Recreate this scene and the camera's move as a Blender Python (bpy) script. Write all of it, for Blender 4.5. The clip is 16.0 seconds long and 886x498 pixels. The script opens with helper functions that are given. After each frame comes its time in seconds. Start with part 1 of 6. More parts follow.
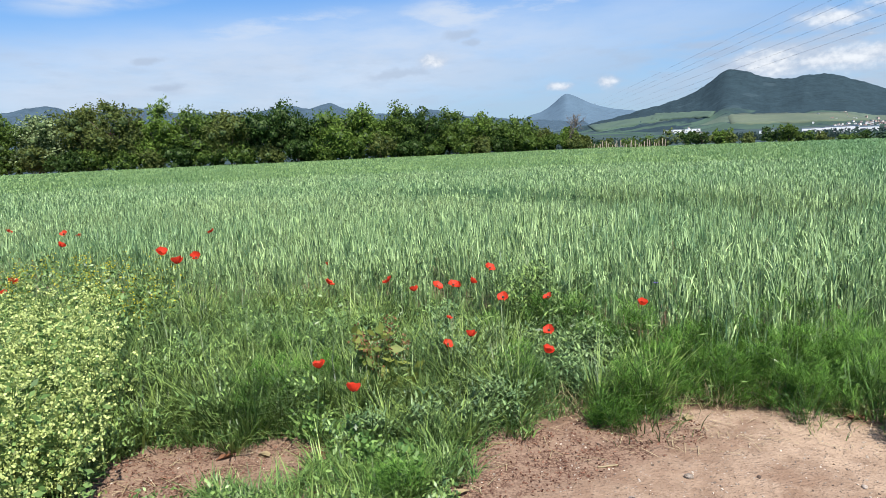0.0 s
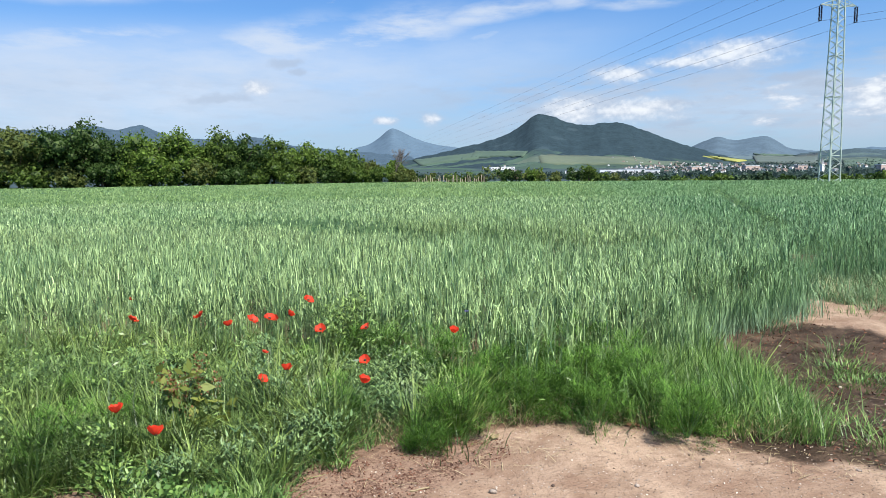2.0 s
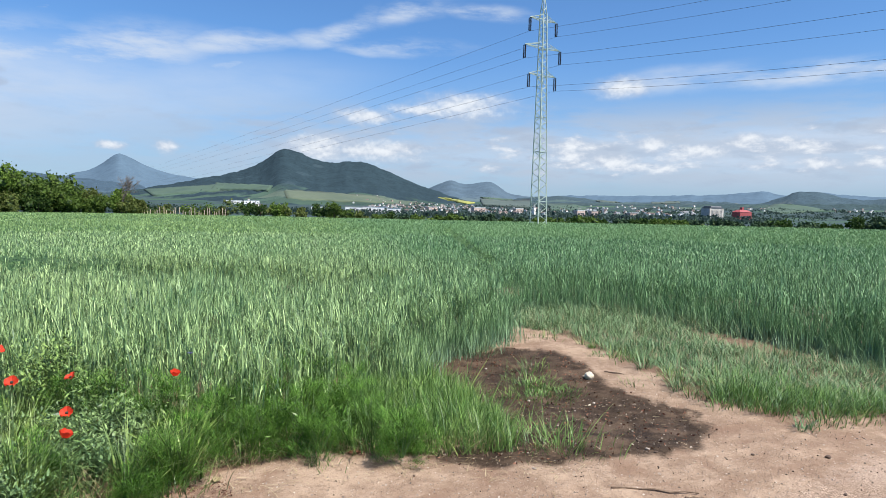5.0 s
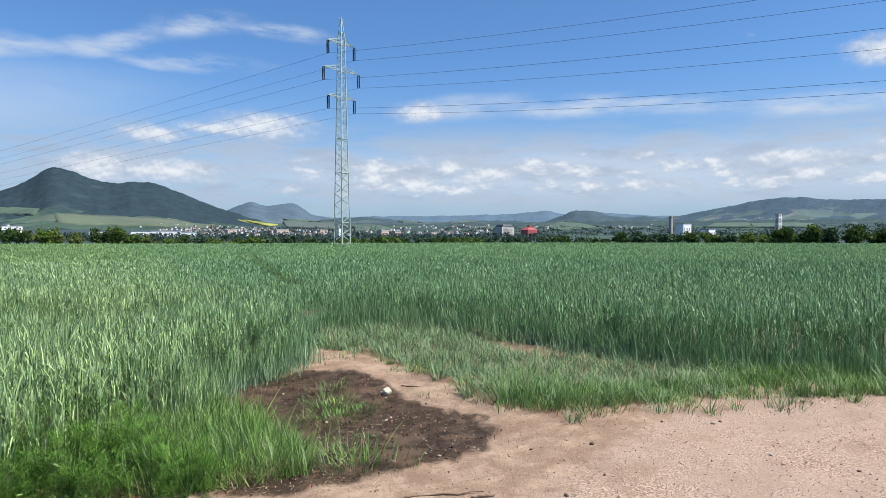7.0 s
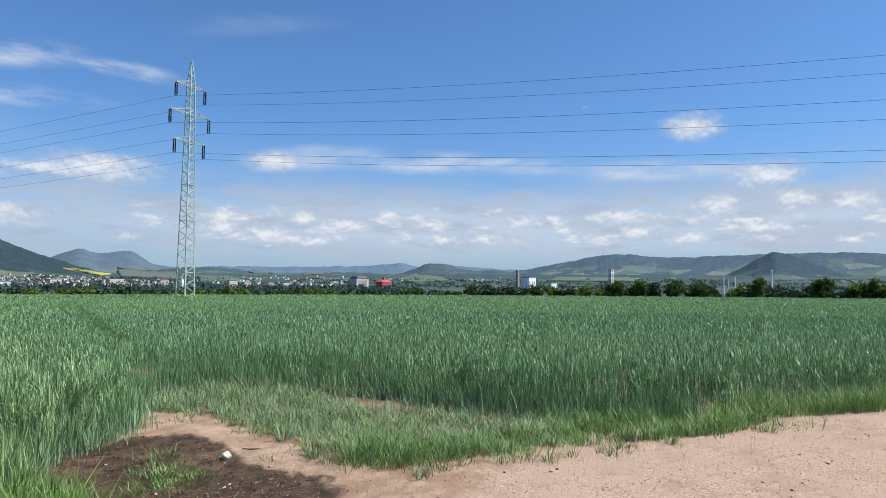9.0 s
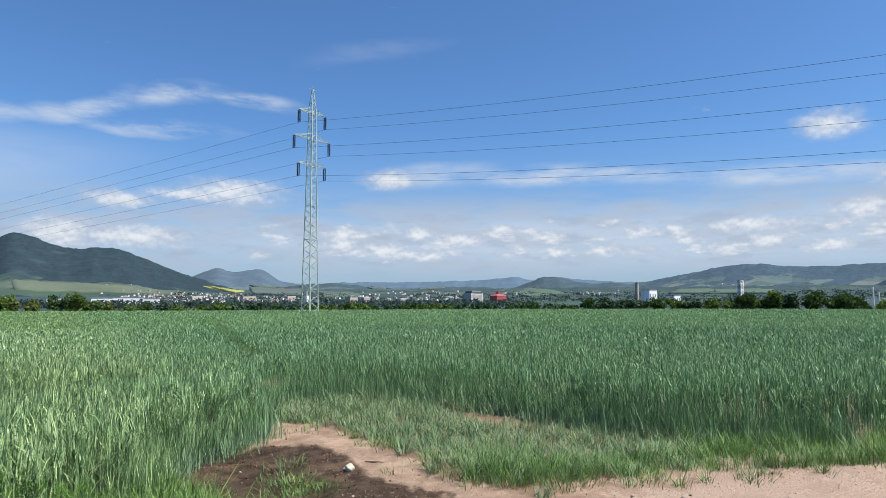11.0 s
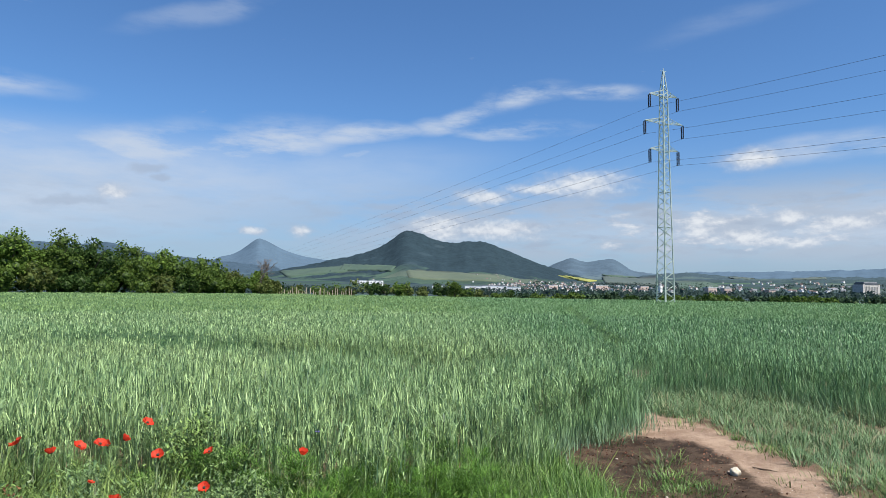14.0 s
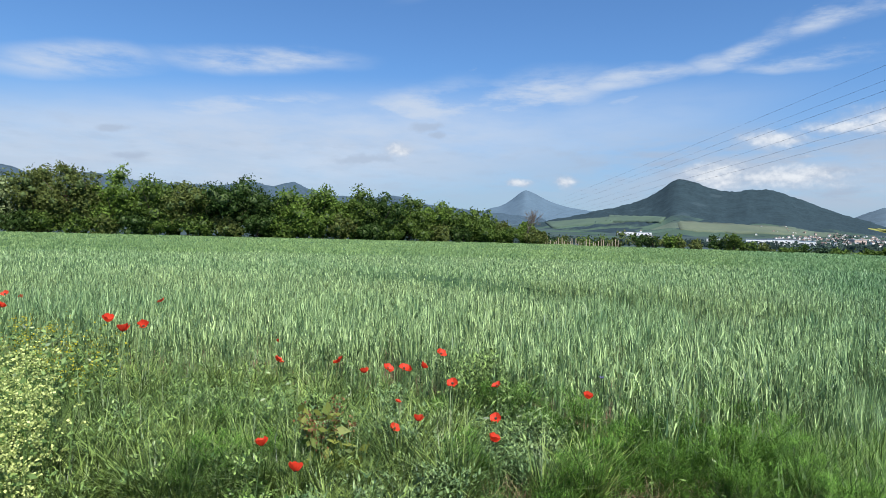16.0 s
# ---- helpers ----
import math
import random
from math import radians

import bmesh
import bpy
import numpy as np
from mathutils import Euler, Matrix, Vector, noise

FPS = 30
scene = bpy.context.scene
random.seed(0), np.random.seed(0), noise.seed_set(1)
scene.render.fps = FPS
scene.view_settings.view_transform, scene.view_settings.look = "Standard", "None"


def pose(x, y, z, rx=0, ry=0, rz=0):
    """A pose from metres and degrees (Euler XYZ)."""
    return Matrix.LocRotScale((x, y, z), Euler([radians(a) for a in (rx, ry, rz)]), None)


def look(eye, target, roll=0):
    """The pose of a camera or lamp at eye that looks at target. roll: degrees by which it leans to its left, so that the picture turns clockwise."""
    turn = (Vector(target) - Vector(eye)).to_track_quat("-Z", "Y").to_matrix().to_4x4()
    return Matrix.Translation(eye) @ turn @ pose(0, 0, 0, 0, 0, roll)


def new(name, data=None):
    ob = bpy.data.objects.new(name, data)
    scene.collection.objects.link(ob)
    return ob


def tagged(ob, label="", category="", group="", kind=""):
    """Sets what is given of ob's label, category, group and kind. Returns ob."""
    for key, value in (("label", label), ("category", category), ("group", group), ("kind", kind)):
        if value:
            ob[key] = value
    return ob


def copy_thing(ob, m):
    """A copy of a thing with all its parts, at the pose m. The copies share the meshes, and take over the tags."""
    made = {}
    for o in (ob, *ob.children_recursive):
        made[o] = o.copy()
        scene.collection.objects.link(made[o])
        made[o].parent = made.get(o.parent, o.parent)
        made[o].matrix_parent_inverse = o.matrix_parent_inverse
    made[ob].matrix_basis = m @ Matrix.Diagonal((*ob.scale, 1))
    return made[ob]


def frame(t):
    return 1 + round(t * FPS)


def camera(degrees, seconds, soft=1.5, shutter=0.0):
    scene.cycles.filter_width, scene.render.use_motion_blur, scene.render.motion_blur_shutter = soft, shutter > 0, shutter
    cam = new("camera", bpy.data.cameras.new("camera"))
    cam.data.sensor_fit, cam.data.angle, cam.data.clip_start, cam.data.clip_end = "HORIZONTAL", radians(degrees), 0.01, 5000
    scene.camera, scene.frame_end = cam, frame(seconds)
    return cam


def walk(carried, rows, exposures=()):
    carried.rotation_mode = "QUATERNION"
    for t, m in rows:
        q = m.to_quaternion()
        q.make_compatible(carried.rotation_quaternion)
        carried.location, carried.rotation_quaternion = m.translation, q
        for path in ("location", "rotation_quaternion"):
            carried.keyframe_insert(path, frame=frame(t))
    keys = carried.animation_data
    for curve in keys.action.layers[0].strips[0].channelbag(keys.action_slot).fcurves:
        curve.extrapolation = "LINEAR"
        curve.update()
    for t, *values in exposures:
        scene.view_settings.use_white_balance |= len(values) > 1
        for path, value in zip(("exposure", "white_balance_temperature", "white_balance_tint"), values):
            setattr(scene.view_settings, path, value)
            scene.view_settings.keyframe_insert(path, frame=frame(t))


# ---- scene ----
cam = camera(69.3, 16.0, soft=0.7)
PATH = [
    (0, (1.192, 0.285, 1.542), (1.065, 2.258, 1.236), -2.5),
    (0.5, (1.202, 0.266, 1.552), (1.224, 2.248, 1.285), -1.5),
    (1, (1.225, 0.245, 1.558), (1.398, 2.222, 1.309), -1.2),
    (1.5, (1.243, 0.226, 1.553), (1.544, 2.19, 1.319), -1.1),
    (2, (1.254, 0.2, 1.555), (1.662, 2.145, 1.331), -0.7),
    (2.5, (1.267, 0.159, 1.566), (1.784, 2.078, 1.344), 0.3),
    (3, (1.293, 0.119, 1.574), (1.949, 1.998, 1.373), 0.3),
    (3.5, (1.315, 0.078, 1.576), (2.115, 1.905, 1.436), -0.1),
    (3.7, (1.316, 0.062, 1.58), (2.168, 1.868, 1.459), 0.1),
    (5.8, (1.287, -0.111, 1.6), (2.578, 1.412, 1.485), 0.4),
    (6, (1.289, -0.126, 1.593), (2.626, 1.357, 1.486), 0.0),
    (6.5, (1.329, -0.143, 1.59), (2.788, 1.224, 1.536), -0.6),
    (7, (1.353, -0.15, 1.587), (2.919, 1.094, 1.547), -0.1),
    (7.5, (1.369, -0.184, 1.597), (3.052, 0.896, 1.553), -0.9),
    (8, (1.338, -0.208, 1.617), (3.122, 0.694, 1.693), -0.0),
    (8.2, (1.331, -0.217, 1.618), (3.142, 0.626, 1.729), 0.1),
    (10.3, (1.379, -0.191, 1.617), (3.099, 0.817, 1.776), 0.8),
    (10.5, (1.387, -0.184, 1.617), (3.078, 0.874, 1.77), 0.6),
    (11, (1.4, -0.159, 1.618), (3.018, 1.004, 1.784), -0.2),
    (11.5, (1.401, -0.136, 1.609), (2.925, 1.15, 1.764), -0.8),
    (12, (1.383, -0.122, 1.607), (2.79, 1.291, 1.769), -0.6),
    (12.5, (1.334, -0.105, 1.606), (2.599, 1.438, 1.75), -0.1),
    (13, (1.321, -0.044, 1.612), (2.444, 1.603, 1.772), 1.0),
    (13.5, (1.315, -0.002, 1.607), (2.256, 1.755, 1.771), 1.0),
    (14, (1.295, 0.007, 1.605), (2.093, 1.836, 1.734), 0.7),
    (14.5, (1.297, 0.057, 1.603), (1.858, 1.974, 1.705), -2.2),
    (15, (1.275, 0.119, 1.582), (1.677, 2.077, 1.647), -1.4),
    (15.5, (1.232, 0.146, 1.568), (1.461, 2.132, 1.586), 0.2),
    (16, (1.198, 0.184, 1.539), (1.209, 2.184, 1.5), 1.5),
]
walk(cam, [(t, look(eye, target, roll)) for t, eye, target, roll in PATH], [(0, 0.97), (1.5, 1.01), (3.5, 0.96), (6, 0.9), (8, 0.83), (10.5, 0.81), (13, 0.78), (14.5, 0.76), (16, 0.84)])

# ---- light and sky ----
SUN_BEARING, SUN_HEIGHT = 160.0, 57.0


def node(tree, kind, **inputs):
    n = tree.nodes.new(kind)
    for key, value in inputs.items():
        n.inputs[int(key[1:]) if key[0] == "i" and key[1:].isdigit() else key].default_value = value
    return n


def math_node(tree, op, a, b=None, clamp=False):
    n = tree.nodes.new("ShaderNodeMath")
    n.operation, n.use_clamp = op, clamp
    for k, v in ((0, a), (1, b)):
        if v is None:
            continue
        if isinstance(v, (int, float)):
            n.inputs[k].default_value = v
        else:
            tree.links.new(v, n.inputs[k])
    return n.outputs[0]


def smooth(tree, value, low, high, to_low=0.0, to_high=1.0):
    n = tree.nodes.new("ShaderNodeMapRange")
    n.interpolation_type = "SMOOTHSTEP"
    tree.links.new(value, n.inputs["Value"])
    for k, v in (("From Min", low), ("From Max", high), ("To Min", to_low), ("To Max", to_high)):
        n.inputs[k].default_value = v
    return n.outputs["Result"]


def mix_colour(tree, fac, a, b, blend="MIX"):
    n = tree.nodes.new("ShaderNodeMix")
    n.data_type, n.blend_type = "RGBA", blend
    for k, v in ((0, fac), (6, a), (7, b)):
        if isinstance(v, (int, float)):
            n.inputs[k].default_value = v
        elif isinstance(v, tuple):
            n.inputs[k].default_value = (*v, 1.0)
        else:
            tree.links.new(v, n.inputs[k])
    return n.outputs[2]


def noise_value(tree, vector, scale, detail=4.0, rough=0.55, shift=0.0):
    n = node(tree, "ShaderNodeTexNoise", Scale=scale, Detail=detail, Roughness=rough)
    if vector is not None:
        if shift:
            v = tree.nodes.new("ShaderNodeVectorMath")
            v.inputs[1].default_value = (shift, shift * 0.7, shift * 0.3)
            tree.links.new(vector, v.inputs[0])
            vector = v.outputs[0]
        tree.links.new(vector, n.inputs["Vector"])
    return n.outputs["Fac"]


def sky():
    world = bpy.data.worlds.new("sky")
    scene.world = world
    world.use_nodes = True
    t = world.node_tree
    t.nodes.clear()
    air = t.nodes.new("ShaderNodeTexSky")
    air.sky_type, air.sun_disc = "NISHITA", False
    air.sun_elevation, air.sun_rotation = radians(SUN_HEIGHT), radians(SUN_BEARING)
    air.altitude, air.air_density, air.dust_density, air.ozone_density = 200, 1.0, 0.6, 2.4
    way = t.nodes.new("ShaderNodeTexCoord").outputs["Generated"]
    split = t.nodes.new("ShaderNodeSeparateXYZ")
    t.links.new(way, split.inputs[0])
    x, y, z = split.outputs
    bearing = math_node(t, "MULTIPLY", math_node(t, "ARCTAN2", x, y), 180 / math.pi)
    height = math_node(t, "MULTIPLY", math_node(t, "ARCSINE", z), 180 / math.pi)
    flat = t.nodes.new("ShaderNodeCombineXYZ")
    t.links.new(bearing, flat.inputs[0])
    t.links.new(height, flat.inputs[1])
    flat = flat.outputs[0]

    def scaled(sx, sy, turn=0.0):
        m = t.nodes.new("ShaderNodeMapping")
        t.links.new(flat, m.inputs["Vector"])
        m.inputs["Rotation"].default_value = (0, 0, radians(turn))
        m.inputs["Scale"].default_value = (sx, sy, 1)
        return m.outputs[0]

    def blob(b, e, w, h, turn, source):
        m = t.nodes.new("ShaderNodeMapping")
        m.vector_type = "TEXTURE"
        t.links.new(source, m.inputs["Vector"])
        m.inputs["Location"].default_value = (b, e, 0)
        m.inputs["Rotation"].default_value = (0, 0, radians(turn))
        m.inputs["Scale"].default_value = (w, h, 1)
        v = t.nodes.new("ShaderNodeVectorMath")
        v.operation = "LENGTH"
        t.links.new(m.outputs[0], v.inputs[0])
        return math_node(t, "SUBTRACT", 1.0, v.outputs["Value"])

    # cirrus: long thin veils with a wispy grain
    wisp = noise_value(t, scaled(0.055, 0.26, -9), 1.0, 7.0, 0.62)
    fine = noise_value(t, scaled(0.16, 0.62, -14), 1.0, 6.0, 0.6, 3.0)
    grain = math_node(t, "ADD", math_node(t, "MULTIPLY", wisp, 0.5), math_node(t, "MULTIPLY", fine, 0.5))
    curl = t.nodes.new("ShaderNodeTexNoise")
    curl.inputs["Scale"].default_value, curl.inputs["Detail"].default_value = 0.11, 5.0
    t.links.new(scaled(1.0, 2.0), curl.inputs["Vector"])
    drift = t.nodes.new("ShaderNodeVectorMath")
    drift.operation = "MULTIPLY_ADD"
    t.links.new(curl.outputs["Color"], drift.inputs[0])
    drift.inputs[1].default_value, drift.inputs[2].default_value = (4.0, 1.9, 0), (-2.0, -0.95, 0)
    torn = t.nodes.new("ShaderNodeVectorMath")
    t.links.new(flat, torn.inputs[0])
    t.links.new(drift.outputs[0], torn.inputs[1])
    torn = torn.outputs[0]
    veil, sheet = None, None
    for b, e, w, h, turn, power in ((-30, 12.6, 8, 1.0, 9, 0.8), (-16, 14.5, 10, 0.9, 4, 0.9), (-17, 10.6, 13, 1.0, 7, 0.8), (-26, 8.6, 16, 1.6, 6, 0.6), (-6, 9.6, 6, 0.9, 12, 0.7), (-2, 11.0, 10, 2.0, 11, 0.9), (4, 10.4, 11, 1.4, 8, 0.6),
                                    (8, 12.5, 9, 1.7, 8, 0.95), (16, 13.7, 8, 0.75, 5, 0.85), (24.5, 15.2, 5, 0.8, 20, 1.0), (31, 16.9, 5, 0.8, 9, 1.0), (37.5, 17.1, 5.5, 0.55, -3, 0.9), (30, 14.2, 8, 0.6, 1, 0.9), (23, 14.6, 4, 0.7, 3, 0.8),
                                    (27, 16.3, 2.2, 0.9, 40, 0.6), (15.5, 12, 2.2, 0.25, 9, 0.6), (3, 22.5, 9, 0.8, 19, 0.3), (48, 21.8, 8, 0.8, 8, 0.14), (54, 11.5, 8, 0.9, 4, 0.7), (66, 11.1, 16, 0.8, -2, 1.0), (82, 10.1, 12, 0.8, -4, 0.9)):
        f = math_node(t, "MULTIPLY", smooth(t, blob(b, e, w * 1.1, h * 1.6, turn, torn), 0.0, 0.8), power)
        veil = f if veil is None else math_node(t, "MAXIMUM", veil, f)
    for b, e, w, h, turn, power in ((-18, 6.8, 48, 6.2, 5, 0.85), (75, 5.4, 70, 3.8, 0, 0.8), (8, 9.0, 26, 4.0, 8, 0.45)):
        f = math_node(t, "MULTIPLY", smooth(t, blob(b, e, w, h, turn, flat), 0.0, 0.75), power)
        sheet = f if sheet is None else math_node(t, "MAXIMUM", sheet, f)
    cirrus = math_node(t, "MULTIPLY", veil, smooth(t, grain, 0.36, 0.60))
    sheet = math_node(t, "MULTIPLY", sheet, smooth(t, grain, 0.25, 0.62, 0.45, 1.0))
    cirrus = math_node(t, "MAXIMUM", cirrus, sheet)
    # cumulus: small puffs
    swirl = t.nodes.new("ShaderNodeTexNoise")
    swirl.inputs["Scale"].default_value, swirl.inputs["Detail"].default_value = 0.55, 4.0
    t.links.new(scaled(1.0, 1.5), swirl.inputs["Vector"])
    push = t.nodes.new("ShaderNodeVectorMath")
    push.operation = "MULTIPLY_ADD"
    t.links.new(swirl.outputs["Color"], push.inputs[0])
    push.inputs[1].default_value, push.inputs[2].default_value = (2.0, 0.85, 0), (-1.0, -0.42, 0)
    bent = t.nodes.new("ShaderNodeVectorMath")
    t.links.new(flat, bent.inputs[0])
    t.links.new(push.outputs[0], bent.inputs[1])
    bent = bent.outputs[0]
    puffs = None
    for b, e, w, h in ((-3.8, 7.5, 1.0, 0.55), (10.9, 5.0, 0.8, 0.45), (23.2, 5.5, 2.6, 1.1), (28.5, 5.4, 4.0, 0.9), (27.2, 8.3, 2.4, 0.6), (36.0, 9.4, 3.8, 1.0), (32.5, 9.0, 3.0, 0.5),
                       (45.3, 5.2, 1.8, 0.7), (49.6, 10.8, 2.2, 0.75), (49.0, 4.6, 2.3, 0.65), (52.2, 6.1, 1.2, 0.6), (56.0, 5.5, 2.3, 0.55), (53.0, 4.2, 1.6, 0.4), (63.5, 5.8, 1.9, 0.5), (64.5, 4.4, 1.4, 0.35),
                       (68.5, 4.4, 1.5, 0.35), (71.5, 6.0, 1.8, 0.5), (85.9, 13.5, 2.0, 0.9), (91.4, 9.2, 2.6, 0.9), (87.9, 7.0, 1.9, 0.75), (93.4, 7.1, 1.7, 0.75), (97.2, 6.8, 1.6, 0.7), (78.2, 4.4, 1.3, 0.5),
                       (81.3, 4.9, 1.6, 0.55), (80.0, 6.2, 3.4, 0.5), (91.0, 5.0, 2.5, 0.5), (7.0, 4.9, 0.9, 0.35), (59.5, 6.4, 1.5, 0.4), (75.0, 5.2, 1.2, 0.35), (86.0, 4.4, 1.6, 0.4), (103, 9.0, 3.0, 1.0), (109, 7.0, 3.0, 0.8), (118, 10, 4.0, 1.0)):
        f = blob(b, e, w * 1.4, h * 1.5, 0, bent)
        puffs = f if puffs is None else math_node(t, "MAXIMUM", puffs, f)
    lump = noise_value(t, scaled(1.0, 1.4), 0.9, 5.0, 0.6)
    body = math_node(t, "ADD", puffs, math_node(t, "MULTIPLY", math_node(t, "SUBTRACT", lump, 0.5), 0.65))
    east = math_node(t, "MULTIPLY", smooth(t, bearing, 16, 46), math_node(t, "MULTIPLY", smooth(t, height, 3.0, 4.2), smooth(t, height, 6.2, 8.2, 1.0, 0.0)))
    flock = noise_value(t, scaled(0.34, 0.95), 1.0, 5.0, 0.55, 11.0)
    flock = math_node(t, "MULTIPLY", math_node(t, "SUBTRACT", flock, 0.475), 4.0)
    flock = math_node(t, "SUBTRACT", math_node(t, "ADD", flock, east), 1.0)
    body = math_node(t, "MAXIMUM", body, flock)
    cumulus = smooth(t, body, -0.16, 0.85, 0.0, 0.90)
    above = t.nodes.new("ShaderNodeVectorMath")
    above.inputs[1].default_value = (0.1, 0.42, 0)
    t.links.new(scaled(1.0, 1.4), above.inputs[0])
    above = noise_value(t, above.outputs[0], 0.9, 3.0, 0.6)
    relief = math_node(t, "MULTIPLY", math_node(t, "SUBTRACT", lump, above), 1.3)
    lit = smooth(t, math_node(t, "ADD", math_node(t, "MULTIPLY", body, 0.8), relief), -0.05, 1.0)
    # thin grey scraps low in the veil
    scrap = None
    for b, e, w, h in ((-1.4, 9.6, 1.6, 0.45), (-0.4, 9.0, 1.0, 0.4), (-27, 7.9, 1.6, 0.35), (-26, 5.8, 1.6, 0.4), (-7, 6.6, 3.4, 0.5), (19.5, 6.6, 2.0, 0.4), (40, 7.4, 2.4, 0.4), (77, 6.9, 2.6, 0.6), (66, 7.0, 1.4, 0.4)):
        f = blob(b, e, w * 1.2, h * 1.2, 4, bent)
        scrap = f if scrap is None else math_node(t, "MAXIMUM", scrap, f)
    scrap = smooth(t, math_node(t, "ADD", scrap, math_node(t, "MULTIPLY", math_node(t, "SUBTRACT", lump, 0.5), 0.8)), 0.0, 0.7, 0.0, 0.55)
    low = smooth(t, height, 0.5, 15.0, 0.70, 0.0)
    # a broken bank of thin cloud low over the valley
    lay = noise_value(t, scaled(0.13, 0.62, 2), 1.0, 6.0, 0.58, 21.0)
    band = math_node(t, "MULTIPLY", smooth(t, height, 1.5, 4.0), smooth(t, height, 7.0, 10.5, 1.0, 0.0))
    band = math_node(t, "MULTIPLY", band, smooth(t, bearing, 4, 30, 0.35, 1.0))
    bank = math_node(t, "MULTIPLY", band, smooth(t, lay, 0.36, 0.62, 0.0, 0.75))
    under = math_node(t, "MULTIPLY", band, smooth(t, noise_value(t, scaled(0.3, 1.1, 1), 1.0, 5.0, 0.6, 33.0), 0.5, 0.68, 0.0, 0.5))
    colour = mix_colour(t, 1.0, air.outputs[0], SKY_TINT, "MULTIPLY")
    colour = mix_colour(t, low, colour, HAZE)
    colour = mix_colour(t, math_node(t, "MULTIPLY", cirrus, 0.95), colour, CIRRUS)
    colour = mix_colour(t, bank, colour, BANK)
    colour = mix_colour(t, under, colour, SCRAP)
    colour = mix_colour(t, scrap, colour, SCRAP)
    colour = mix_colour(t, cumulus, colour, mix_colour(t, lit, CLOUD_SHADE, CLOUD_LIT))
    back = node(t, "ShaderNodeBackground", Strength=SKY_STRENGTH)
    t.links.new(colour, back.inputs["Color"])
    out = t.nodes.new("ShaderNodeOutputWorld")
    t.links.new(back.outputs[0], out.inputs["Surface"])


SKY_STRENGTH = 0.0515
SKY_TINT, HAZE, CIRRUS, SCRAP, CLOUD_SHADE, CLOUD_LIT = (0.84, 1.24, 1.64), (3.9, 5.0, 6.7), (6.7, 7.6, 9.0), (4.3, 5.2, 6.7), (5.3, 6.1, 7.5), (9.3, 9.7, 10.2)
BANK = (5.1, 5.9, 7.2)
sky()
sun = new("sun", bpy.data.lights.new("sun", "SUN"))
sun.data.energy, sun.data.angle, sun.data.color = 4.9, radians(0.55), (1.0, 0.955, 0.88)
sun.matrix_world = look((40 * math.sin(radians(SUN_BEARING)), 40 * math.cos(radians(SUN_BEARING)), 40 * math.tan(radians(SUN_HEIGHT))), (0, 0, 0))


# ---- materials ----
def material(name):
    m = bpy.data.materials.new(name)
    m.use_nodes = True
    t = m.node_tree
    b = t.nodes["Principled BSDF"]
    return m, t, b


def place(t):
    return t.nodes.new("ShaderNodeNewGeometry").outputs["Position"]


def bump(t, b, value, strength, distance):
    n = node(t, "ShaderNodeBump", Strength=strength, Distance=distance)
    t.links.new(value, n.inputs["Height"])
    t.links.new(n.outputs[0], b.inputs["Normal"])


def foliage(name, dark, light, glow=0.35, gloss=0.45, patch=None, patch_size=0.5, patch_fac=0.6, by_object=False, foot=None, foot_top=0.3, east=None, skew=0.95):
    """Leaves: every leaf has its own shade between dark and light; patch tints wide stretches; foot colours the lowest
    part of the stems; east replaces light further east.
    """
    m, t, b = material(name)
    g = t.nodes.new("ShaderNodeNewGeometry")
    if east:
        s = t.nodes.new("ShaderNodeSeparateXYZ")
        t.links.new(g.outputs["Position"], s.inputs[0])
        u = math_node(t, "SUBTRACT", s.outputs[0], math_node(t, "MULTIPLY", s.outputs[1], 0.45))
        light = mix_colour(t, smooth(t, u, 0.5, 5.0), light, east)
    c = mix_colour(t, math_node(t, "POWER", g.outputs["Random Per Island"], skew), dark, light)
    if patch:
        n = smooth(t, noise_value(t, g.outputs["Position"], patch_size, 4.0, 0.6), 0.42, 0.62, 0.0, patch_fac)
        c = mix_colour(t, n, c, patch)
    if by_object:
        o = t.nodes.new("ShaderNodeObjectInfo")
        c = mix_colour(t, math_node(t, "MULTIPLY", o.outputs["Random"], 0.5), c, light)
    if foot:
        s = t.nodes.new("ShaderNodeSeparateXYZ")
        t.links.new(g.outputs["Position"], s.inputs[0])
        c = mix_colour(t, smooth(t, s.outputs[2], 0.0, foot_top, 0.8, 0.0), c, foot)
    t.links.new(c, b.inputs["Base Color"])
    b.inputs["Roughness"].default_value = gloss
    b.inputs["Specular IOR Level"].default_value = 0.35 if gloss < 0.65 else 0.05
    tr = t.nodes.new("ShaderNodeBsdfTranslucent")
    t.links.new(c, tr.inputs["Color"])
    mx = t.nodes.new("ShaderNodeMixShader")
    mx.inputs[0].default_value = glow
    t.links.new(b.outputs[0], mx.inputs[1])
    t.links.new(tr.outputs[0], mx.inputs[2])
    t.links.new(mx.outputs[0], t.nodes["Material Output"].inputs["Surface"])
    return m


